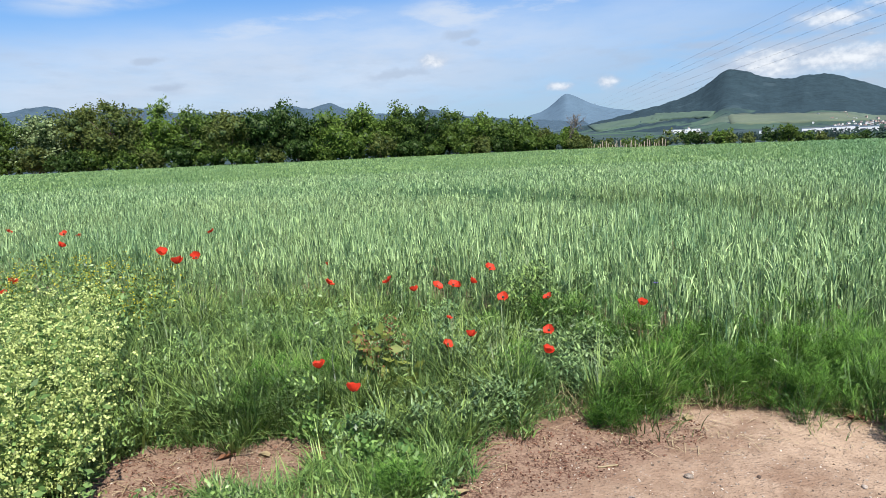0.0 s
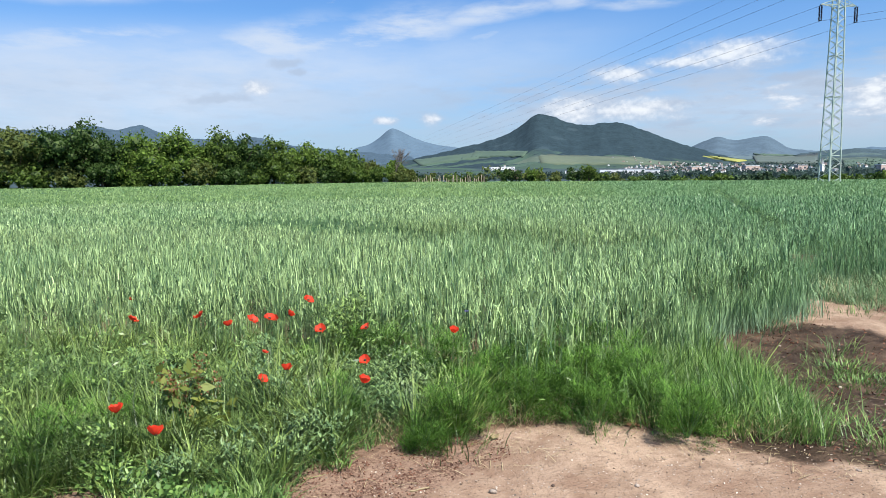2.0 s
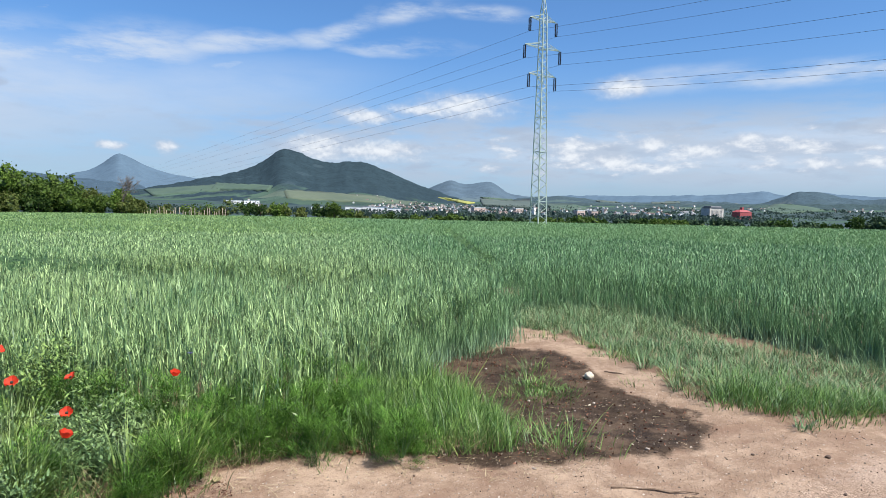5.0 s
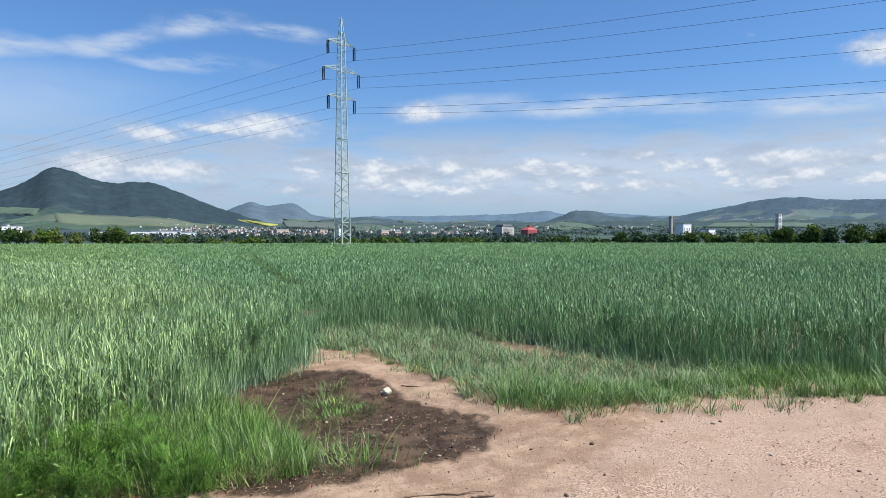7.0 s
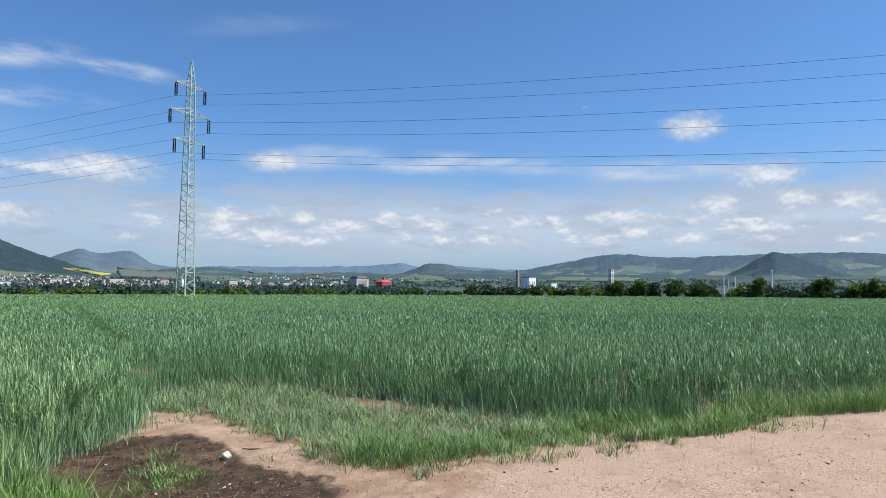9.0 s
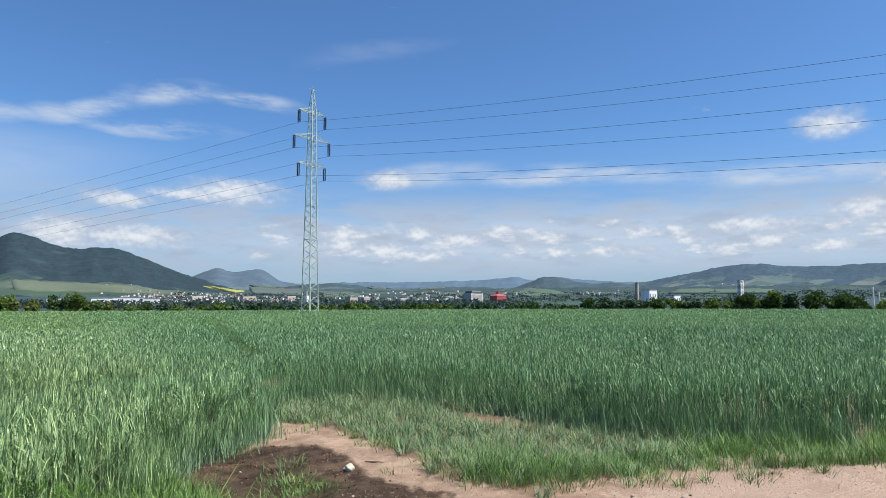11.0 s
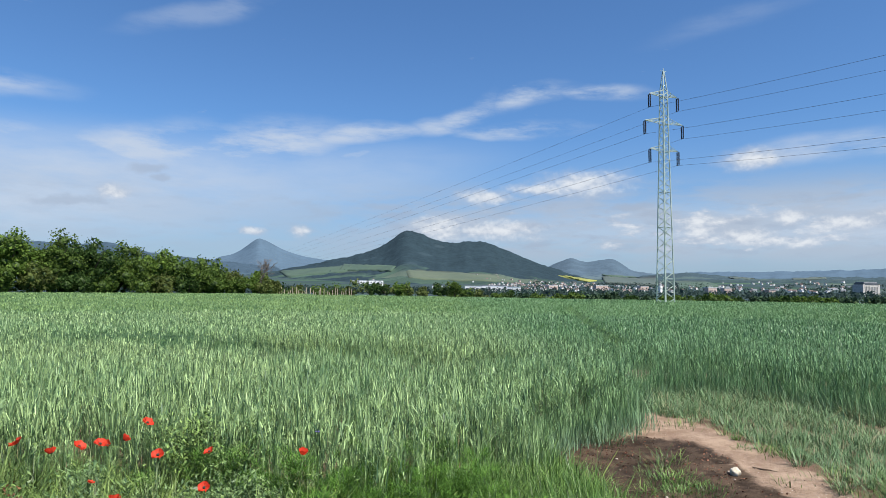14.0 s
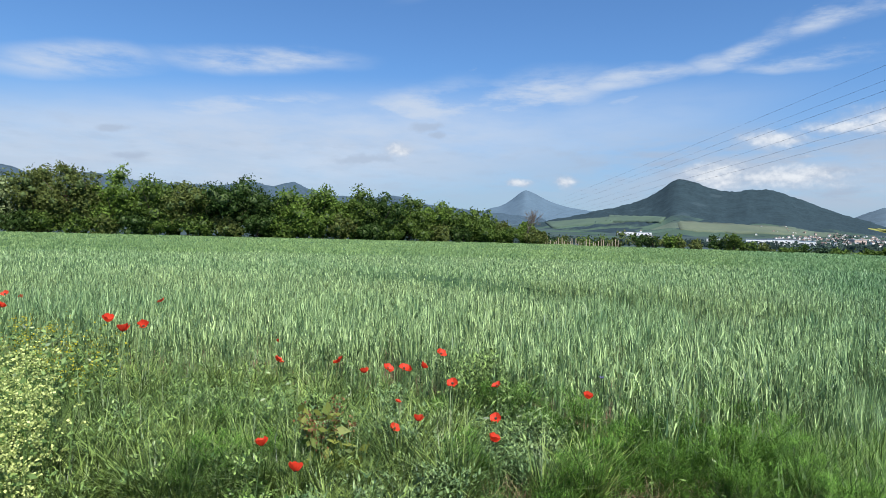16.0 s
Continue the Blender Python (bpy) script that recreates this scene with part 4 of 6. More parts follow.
def crown_mesh(name, seed, h, w, leaf, count, low=0.12, clumps=14, squash=1.0):
    """Leafy clumps of many sizes, thick with coarse sprays within and fine leaves outside."""
    g = np.random.default_rng(seed)
    c = g.normal(size=(clumps, 3))
    c /= np.linalg.norm(c, axis=1)[:, None]
    c *= g.uniform(0.15, 0.80, (clumps, 1))
    size = g.uniform(0.18, 0.40, clumps) * w * 0.58
    tall = h * (1 - low) * 0.5
    c = c * np.array((w * 0.5, w * 0.5 * squash, tall)) + np.array((0, 0, h * low + tall))
    c[:, 2] = np.minimum(c[:, 2], h - size * 0.8)
    pieces = []
    for n, near, far, big in ((count // 3, 0.35, 0.85, 2.0), (count, 0.5, 1.05, 1.0)):
        pick = g.choice(clumps, n, p=size ** 2 / np.sum(size ** 2))
        d = g.normal(size=(n, 3))
        d[:, 2] += 0.25
        d /= np.linalg.norm(d, axis=1)[:, None]
        rad = size[pick] * (near + (far - near) * g.random(n) ** 0.6)
        p = c[pick] + d * rad[:, None] * np.array((1, squash, 0.85))
        fold = 1.0 / max(w * 0.12, 0.4)
        p += 0.26 * size[pick][:, None] * np.sin(p[:, [1, 2, 0]] * (2.6 * fold) + seed) + 0.14 * size[pick][:, None] * np.sin(p[:, [2, 0, 1]] * (7.0 * fold) + seed)
        p[:, 2] = np.maximum(p[:, 2], 0.12)
        pieces.append(leaf_quads(p, leaf * big * g.uniform(0.6, 1.3, n), 1.0, 1.6 if big < 2 else 1.1))
    leaves = sum(len(f[0]) for _, f in pieces)
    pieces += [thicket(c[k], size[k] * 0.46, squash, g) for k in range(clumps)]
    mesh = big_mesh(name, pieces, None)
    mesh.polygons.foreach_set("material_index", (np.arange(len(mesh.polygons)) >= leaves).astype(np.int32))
    return mesh


def trunk_bm(seed, h, r, limbs=5):
    g = random.Random(seed)
    bm = bmesh.new()
    tube(bm, [(0, 0, -0.1), (0.04 * h * g.uniform(-1, 1), 0.03 * h, h * 0.3), (0.08 * h * g.uniform(-1, 1), 0.02 * h, h * 0.6)], (r, r * 0.75, r * 0.45), 6)
    for k in range(limbs):
        a = 6.28 * k / limbs + g.uniform(-0.4, 0.4)
        z0 = h * g.uniform(0.12, 0.45)
        reach = h * g.uniform(0.2, 0.4)
        tube(bm, [(0, 0, z0), (math.cos(a) * reach * 0.5, math.sin(a) * reach * 0.5, z0 + reach * 0.5), (math.cos(a) * reach, math.sin(a) * reach, z0 + reach * 1.1)], (r * 0.5, r * 0.3, r * 0.08), 5)
    return bm


def tree(name, x, y, h, w, mat, seed, label, leaf=0.30, count=2600, group="", z=None, low=0.08, clumps=16):
    base = float(ground_height(np.array(x), np.array(y))) if z is None else z
    ob = thing(name, pose(x, y, base), label, "tree" if name.endswith("tree") else "shrub", group)
    part("trunk", trunk_bm(seed, h, 0.02 * h + 0.03), BARK, ob)
    link_mesh("crown", crown_mesh("crown", seed, h, w, leaf, count, low, clumps), mat, ob).data.materials.append(SHADED_THICKET)
    return ob


def hedge_line(u):
    """A point of the hedge's foot, u from its far left end (0) to its end by the gap (1)."""
    return -86 + u * 105.5, 84 + u * 33 + 2.0 * math.sin(u * 9)


HEDGE_GROUP = "trees and shrubs of the field hedge"
hedge = ((0.00, 9.6, 9.5, 4, "hawthorn_tree", "white-blossoming hawthorn with pale grey-green leaves"), (0.05, 8.6, 8.0, 4, "hawthorn_tree", "white-blossoming hawthorn with pale grey-green leaves"),
         (0.10, 8.8, 9.0, 4, "hawthorn_tree", "blossoming hawthorn with dead branches below"), (0.155, 8.2, 9.0, 0, "hedge_tree", "dense green field tree in the hedge"), (0.205, 8.0, 9.5, 4, "hawthorn_tree", "leafy hawthorn with a few white blossoms"),
         (0.26, 9.2, 10, 3, "hedge_tree", "olive-green tree in the hedge"), (0.315, 9.9, 9.5, 3, "hedge_tree", "reddish olive tree with a bare dry top"), (0.365, 9.4, 9.0, 2, "hedge_tree", "bright green tree in the hedge"),
         (0.415, 9.0, 9.5, 0, "hedge_tree", "dense green field tree in the hedge"), (0.465, 8.8, 9.0, 3, "hedge_tree", "olive-green tree in the hedge"), (0.515, 9.4, 11.5, 1, "hedge_tree", "dark green maple standing out of the hedge"),
         (0.565, 8.0, 8.5, 1, "hedge_tree", "dark green shady tree in the hedge"), (0.60, 8.2, 9.0, 2, "hedge_tree", "bright green tree in the hedge"), (0.645, 8.9, 8.0, 2, "hedge_tree", "tall bright green tree in the hedge"),
         (0.69, 9.0, 8.5, 0, "hedge_tree", "dense green field tree in the hedge"), (0.735, 8.6, 8.5, 1, "hedge_tree", "dark green tree in the hedge"), (0.775, 8.3, 8.0, 0, "hedge_tree", "dense green field tree in the hedge"),
         (0.815, 7.6, 8.0, 2, "hedge_tree", "bright green tree in the hedge"), (0.855, 6.2, 7.6, 0, "hedge_tree", "dense green field tree in the hedge"), (0.90, 5.2, 6.6, 0, "hedge_shrub", "leafy green shrub at the hedge's end"),
         (0.94, 4.6, 6.0, 3, "hedge_shrub", "olive and rust shrub at the hedge's end"), (0.975, 4.4, 4.6, 2, "hedge_shrub", "yellow-green shrub beside the bare tree"), (1.0, 3.2, 4.2, 3, "hedge_shrub", "low brownish shrub at the hedge's end"))
for k, (u, h, w, m, name, label) in enumerate(hedge):
    x, y = hedge_line(u)
    h += 2.8 if u < 0.22 else 1.7 if u < 0.42 else 0.6 if u < 0.8 else 0.0
    tree(name, x, y + (k % 3) * 0.8, h, w, LEAVES[m], 100 + k, label, 0.21, 5600, HEDGE_GROUP, 0.0, 0.0, 34)
# the skirt of brambles that closes the hedge at its foot, and a second row behind
for k in range(26):
    x, y = hedge_line((k + 0.5) / 26)
    tree("hedge_shrub", x, y - 1.2, 3.6 + 1.2 * (k % 3) / 2, 6.4, LEAVES[(0, 3, 1, 0)[k % 4]], 200 + k, "low bramble shrub at the foot of the hedge", 0.21, 1700, HEDGE_GROUP, 0.0, 0.0, 14)
for k in range(13):
    x, y = hedge_line((k + 0.5) / 14)
    tree("hedge_tree", x, y + 6, 8.0 - 0.7 * (k > 9), 10, LEAVES[(0, 1, 0)[k % 3]], 300 + k, "green tree in the hedge's back row", 0.30, 1200, HEDGE_GROUP, 0.0, 0.02, 16)


def bare_tree(x, y, h, spread, seed, label, mat=None):
    g = random.Random(seed)
    ob = thing("bare_tree", pose(x, y, 0), label, "tree")
    bm = bmesh.new()

    def grow(p, d, length, r, depth):
        q = p + d * length
        tube(bm, [p, (p + q) / 2 + Vector((g.uniform(-1, 1), g.uniform(-1, 1), 0)) * length * 0.06, q], (r, r * 0.8, r * 0.6), 4)
        if depth == 0:
            return
        for _ in range(4 if depth > 1 else 7):
            e = (d + Vector((g.uniform(-1, 1), g.uniform(-1, 1), g.uniform(-0.25, 0.7))) * spread).normalized()
            grow(p + d * length * g.uniform(0.55, 1.0), e, length * g.uniform(0.5, 0.75), max(r * 0.55, 0.011), depth - 1)

    grow(Vector((0, 0, -0.1)), Vector((0.05, 0, 1)).normalized(), h * 0.36, 0.011 * h, 4)
    part("crown", bm, mat or TWIG, ob)
    return ob


x, y = hedge_line(0.985)
bare_tree(x - 1.2, y - 2.6, 9.2, 0.95, 5, "leafless grey tree with fine twigs beside the hedge")
x, y = hedge_line(0.315)
bare_tree(x, y - 0.3, 10.4, 0.45, 9, "tree with dry reddish-brown bare top twigs", plain("dry_twig", (0.1248, 0.0624, 0.0468), (0.2184, 0.117, 0.0858), 0.9))
x, y = hedge_line(0.07)
bare_tree(x, y - 2.6, 4.2, 0.9, 12, "dead branches below the hawthorns")

# stakes of the vineyard beyond the crop, and the pale strip of grass before them
bm = bmesh.new()
lathe(bm, [(0.055, -0.2), (0.06, 0.9), (0.05, 1.85), (0.02, 1.95)], 6)
stake = part("vineyard_stake", bm, POST)
tagged(stake, "weathered pale wooden stake of a vineyard row", "stake", "stakes beyond the field")
for k in range(30):
    b = 8.6 + k * 0.24 + 0.05 * math.sin(k * 2.3)
    x, y = from_eye(b, 136 + 4 * math.sin(k * 1.7))
    m = pose(x, y, -0.2, 4 * math.sin(k * 3.1), 4 * math.sin(k * 1.3), 0) @ Matrix.Diagonal((1.5, 1.5, 0.85 + 0.25 * math.sin(k * 5.0), 1))
    if k == 0:
        stake.matrix_basis = m
    else:
        copy_thing(stake, m).scale = (1.5, 1.5, 0.85 + 0.25 * math.sin(k * 5.0))

# bushes and trees behind the crop's far edge
FAR_GROUP = "bushes beyond the field"
g = random.Random(4)
b = 9.5
while b < 103:
    if b < 17:
        h, d, w = g.uniform(4.9, 6.2), 190, 8
    elif b < 24:
        h, d, w = g.uniform(4.4, 6.2), 178, 6
    elif b < 30:
        h, d, w = g.uniform(2.8, 3.6), 185, 7
    elif b < 66:
        h, d, w = g.uniform(1.0, 1.6), 140, 6
    elif b < 78:
        h, d, w = g.uniform(2.8, 3.9), 175, 7
    else:
        h, d, w = g.uniform(3.4, 5.2), 180, 7
    x, y = from_eye(b, d + g.uniform(-6, 6))
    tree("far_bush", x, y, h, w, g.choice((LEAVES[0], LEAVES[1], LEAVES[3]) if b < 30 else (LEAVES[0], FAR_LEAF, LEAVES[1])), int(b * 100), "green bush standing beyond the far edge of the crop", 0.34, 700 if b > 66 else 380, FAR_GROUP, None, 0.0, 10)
    b += math.degrees(w / d) * g.uniform(0.5, 0.75)
for b, d, h, w, m in ((24.6, 178, 7.6, 5.8, 0), (19.9, 175, 5.4, 6.4, 2), (79.6, 178, 6.2, 6.5, 1), (81.5, 176, 6.4, 8, 0), (84.5, 180, 6.2, 8, 1), (86.6, 182, 6.0, 7, 1), (90.6, 172, 6.0, 5.5, 0), (94.9, 174, 6.6, 6.5, 1), (98.5, 175, 6.0, 6, 0)):
    x, y = from_eye(b, d)
    tree("far_tree", x, y, h, w, LEAVES[m], int(b * 31), "rounded green tree beyond the far edge of the crop", 0.26, 1600, "trees beyond the field", None, 0.05, 14)


# woods and gardens in and round the town, far off
def far_woods():
    n = 1300
    g = np.random.default_rng(11)
    b = g.uniform(-10, 110, n)
    r = 800 + 1500 * g.random(n) ** 1.7
    pieces = []
    for k in range(n):
        if (b[k] > 62 and r[k] < 1200) or (b[k] < 30 and r[k] > 1400):
            continue
        x, y = from_eye(b[k], r[k])
        z = land(x, y)
        s = g.uniform(3.5, 7)
        c = 30
        a = radians(b[k]) + g.normal(0, 0.3)
        row = g.normal(size=(c, 1)) * s * g.choice((1.2, 3.2))
        p = g.normal(size=(c, 3)) * np.array((s * 0.8, s * 0.8, s * 0.33)) + row * np.array((math.cos(a), -math.sin(a), 0)) + np.array((x, y, z + s * 0.42))
        p[:, 2] = np.maximum(p[:, 2], z + 0.2)
        pieces.append(leaf_quads(p, s * g.uniform(0.35, 0.7, c)))
    return tagged(link_mesh("far_woods", big_mesh("far_woods", pieces, None), HAZY_VALLEY_LEAF), "dark trees and gardens scattered through the far valley", "trees", kind="stuff")


far_woods()


# ---- town ----
def house_meshes(seed):
    g = random.Random(seed)
    w, d, h = g.uniform(9, 15), g.uniform(8, 11), g.uniform(5, 8)
    bm = bmesh.new()
    v = [bm.verts.new(p) for p in ((-w / 2, -d / 2, -2), (w / 2, -d / 2, -2), (w / 2, d / 2, -2), (-w / 2, d / 2, -2), (-w / 2, -d / 2, h), (w / 2, -d / 2, h), (w / 2, d / 2, h), (-w / 2, d / 2, h), (-w / 2, 0, h + d * 0.36), (w / 2, 0, h + d * 0.36))]
    for f in ((0, 1, 5, 4), (2, 3, 7, 6), (1, 2, 6, 9, 5), (3, 0, 4, 8, 7)):
        bm.faces.new([v[k] for k in f])
    wall = bpy.data.meshes.new("wall")
    bm.to_mesh(wall)
    bm.free()
    bm = bmesh.new()
    for s in (-1, 1):
        a = [(-w / 2 - 0.4, s * (d / 2 + 0.5), h - 0.3), (w / 2 + 0.4, s * (d / 2 + 0.5), h - 0.3), (w / 2 + 0.4, 0, h + d * 0.36 + 0.1), (-w / 2 - 0.4, 0, h + d * 0.36 + 0.1)]
        lo = [bm.verts.new(p) for p in a]
        hi = [bm.verts.new((p[0], p[1], p[2] + 0.3)) for p in a]
        bm.faces.new(lo[::-1])
        bm.faces.new(hi)
        for k in range(4):
            bm.faces.new((lo[k], lo[(k + 1) % 4], hi[(k + 1) % 4], hi[k]))
    roof = bpy.data.meshes.new("roof")
    bm.to_mesh(roof)
    bm.free()
    return wall, roof


kinds = []
for k in range(6):
    wall, roof = house_meshes(k)
    wall.materials.append(PINK_WALL if k == 5 else TOWN_WALL)
    roof.materials.append(GREY_ROOF if k in (2, 4) else TOWN_ROOF)
    kinds.append((wall, roof, ("grey-roofed" if k in (2, 4) else "clay-roofed"), ("salmon" if k == 5 else "pale")))
g = random.Random(8)
for k in range(330):
    band = g.random()
    if band < 0.05:
        b, d = g.uniform(73.5, 85), g.uniform(2650, 3100)
    elif band < 0.09:
        b, d = g.uniform(65.5, 70), g.uniform(2000, 2500)
    elif band < 0.46:
        b, d = g.uniform(27.5, 37), g.uniform(1650, 2300)
    elif band < 0.80:
        b, d = g.uniform(30, 56), g.uniform(1250, 1900)
    elif band < 0.93:
        b, d = g.uniform(46, 62), g.uniform(2000, 2600)
    else:
        b, d = g.uniform(16, 30), g.uniform(1500, 2200)
    x, y = from_eye(b, d)
    wall, roof, tone, wash = g.choice(kinds)
    ob = thing("house", pose(x, y, land(x, y), 0, 0, g.uniform(0, 180)) @ Matrix.Scale(0.46 if band < 0.46 else 0.55, 4), "%s plastered %s house in the far town" % (wash, tone), "house", "houses of the town")
    new("wall", wall).parent = ob
    new("roof", roof).parent = ob


def hall(b, d, length, depth, h, turn, mat, label, name="warehouse", lift=0.0):
    x, y = from_eye(b, d)
    ob = thing(name, pose(x, y, land(x, y) + lift, 0, 0, turn - b), label, "warehouse")
    bm = bmesh.new()
    box(bm, -length / 2, -depth / 2, -3, length / 2, depth / 2, h)
    part("wall", bm, mat, ob)
    bm = bmesh.new()
    box(bm, -length / 2 - 0.6, -depth / 2 - 0.6, h + 0.01, length / 2 + 0.6, depth / 2 + 0.6, h + 0.7)
    part("roof", bm, WHITE_METAL if mat is not WHITE_METAL else GREY_ROOF, ob)
    n = max(int(length / 9), 2)
    for k in range(n):
        bm = bmesh.new()
        xk = -length / 2 + (k + 0.5) * length / n
        box(bm, xk - 2.2, -depth / 2 - 0.15, h * 0.25, xk + 2.2, -depth / 2 - 0.004, h * 0.55)
        part("window", bm, DARK_GLASS, ob)
    return ob


for b, d, length, depth, h, turn in ((23.2, 1300, 24, 20, 8, -5), (26.4, 1250, 36, 24, 9, 3), (28.2, 1220, 46, 26, 10, 0), (29.9, 1260, 26, 20, 8, -4), (17.2, 1900, 70, 26, 9, 5), (15.9, 2000, 26, 18, 7, -6), (95.6, 700, 26, 12, 7, 0)):
    hall(b, d, length, depth, h, turn, WHITE_METAL, "long white-clad warehouse on the edge of the town")
for b, d, length, h in ((33.2, 1500, 26, 9), (37.4, 1480, 30, 10), (40.9, 1500, 20, 9), (46.2, 1250, 18, 10), (47.4, 1300, 14, 9), (50.6, 1250, 14, 7)):
    hall(b, d, length, 14, h, 32 + 8 * math.sin(b), PINK_WALL, "salmon-coloured block of flats with dark windows", "apartment_building")


def landmark(name, b, d, label, category, turn=52.0):
    x, y = from_eye(b, d)
    return thing(name, pose(x, y, land(x, y), 0, 0, turn - b), label, category)


ob = landmark("grain_silo", 57.0, 1150, "concrete grain silo with tall pale ribs and a dark top storey", "silo")
bm = bmesh.new()
box(bm, -14.5, -8, -6, 14.5, 8, 19.5)
part("wall", bm, DARK_GLASS, ob)
for k in range(9):
    bm = bmesh.new()
    lathe(bm, [(1.25, -6), (1.25, 14.6)], 10, (-12.4 + k * 3.1, -8.2, 0))
    part("rib", bm, CONCRETE, ob)
bm = bmesh.new()
box(bm, -15, -8.6, 14.62, 15, 8.6, 16.4)
part("cornice", bm, CONCRETE, ob)
bm = bmesh.new()
box(bm, -13, -7, 19.52, 13, 7, 21.5)
part("roof", bm, GREY_ROOF, ob)
for x in (-15.2, 15.2):
    bm = bmesh.new()
    box(bm, x - 1.8, -8.6, -6, x + 1.8, 8.6, 17.5)
    part("stair_tower", bm, CONCRETE, ob)

ob = landmark("red_hall", 59.2, 1180, "red-clad industrial hall with a stepped roof turret", "building")
bm = bmesh.new()
box(bm, -14, -8, -6, 14, 8, 12)
part("wall", bm, RED_PAINT, ob)
bm = bmesh.new()
v = [bm.verts.new(p) for p in ((-14.4, -8.4, 12.02), (14.4, -8.4, 12.02), (14.4, 8.4, 12.02), (-14.4, 8.4, 12.02), (-8, -3, 16), (8, -3, 16), (8, 3, 16), (-8, 3, 16))]
for f in ((3, 2, 1, 0), (4, 5, 6, 7), (0, 1, 5, 4), (1, 2, 6, 5), (2, 3, 7, 6), (3, 0, 4, 7)):
    bm.faces.new([v[k] for k in f])
part("roof", bm, RED_PAINT, ob)
bm = bmesh.new()
box(bm, -2.4, -2.4, 16.02, 2.4, 2.4, 20)
part("turret", bm, RED_PAINT, ob)
for k in range(5):
    bm = bmesh.new()
    box(bm, -11.5 + 5 * k, -8.2, 3, -8.5 + 5 * k, -8.01, 6)
    part("window", bm, DARK_GLASS, ob)

ob = landmark("factory_chimney", 71.1, 900, "tall dark brick factory chimney", "chimney")
bm = bmesh.new()
lathe(bm, [(2.9, -6), (2.5, 14), (2.2, 29), (2.5, 29.2), (2.5, 30.4), (2.0, 30.5)], 14)
part("shaft", bm, BRICK_STACK, ob)
for b, d, w, h in ((72.1, 860, 15, 19.5), (74.0, 850, 12, 12.5)):
    ob = landmark("factory_block", b, d, "white rendered factory block with a flat roof", "building")
    bm = bmesh.new()
    box(bm, -w / 2, -6, -5, w / 2, 6, h)
    part("wall", bm, WHITE_METAL, ob)
    bm = bmesh.new()
    box(bm, -w / 2 - 0.3, -6.3, h + 0.01, w / 2 + 0.3, 6.3, h + 0.6)
    part("roof", bm, GREY_ROOF, ob)
    for k in range(3):
        bm = bmesh.new()
        box(bm, -w / 2 + 1 + k * w / 3, -6.1, h * 0.55, -w / 2 + 2.6 + k * w / 3, -6.005, h * 0.75)
        part("window", bm, DARK_GLASS, ob)

DRILL_CORE = plain("tan_render", (0.34, 0.29, 0.23), (0.46, 0.40, 0.33), 0.8, 0, 0.4)
ob = landmark("drill_tower", 79.15, 900, "slender cream open tower with many floors", "tower")
for x in (-2.3, 2.3):
    for y in (-2.3, 2.3):
        bm = bmesh.new()
        box(bm, x - 0.55, y - 0.55, -5, x + 0.55, y + 0.55, 30)
        part("column", bm, WHITE_METAL, ob)
for k in range(8):
    bm = bmesh.new()
    box(bm, -2.9, -2.9, 2.5 + k * 3.9, 2.9, 2.9, 4.1 + k * 3.9)
    part("floor_slab", bm, DRILL_CORE if k % 2 else WHITE_METAL, ob)
bm = bmesh.new()
box(bm, -1.7, -1.7, -5, 1.7, 1.7, 29)
part("core", bm, DRILL_CORE, ob)

for b, h in ((88.1, 20), (88.45, 15), (88.95, 20)):
    ob = landmark("vent_stack", b, 850, "thin pale metal vent stack", "chimney")
    bm = bmesh.new()
    lathe(bm, [(0.75, -5), (0.7, h), (0.5, h + 0.1)], 8)
    part("shaft", bm, WHITE_METAL, ob)
ob = landmark("white_mast", 91.6, 800, "tall white mast with a small head", "mast")
bm = bmesh.new()
lathe(bm, [(0.95, -5), (0.8, 26), (1.5, 26.2), (1.5, 28), (0.6, 28.2)], 10)
part("shaft", bm, WHITE_METAL, ob)
for b, h in ((1.0, 34), (2.1, 30)):
    ob = landmark("radio_mast", b, 700, "thin lattice radio mast far behind the hedge", "mast")
    bm = bmesh.new()
    lathe(bm, [(0.35, -3), (0.3, h), (0.1, h + 2)], 6)
    part("shaft", bm, CABLE, ob)
ob = landmark("church_tower", 42.3, 1050, "white church tower with a dark pointed cap", "church")
bm = bmesh.new()
box(bm, -2.5, -2.5, -5, 2.5, 2.5, 14)
part("wall", bm, TOWN_WALL, ob)
bm = bmesh.new()
lathe(bm, [(2.9, 14.02), (2.0, 17), (0.1, 22)], 8)
part("roof", bm, GREY_ROOF, ob)


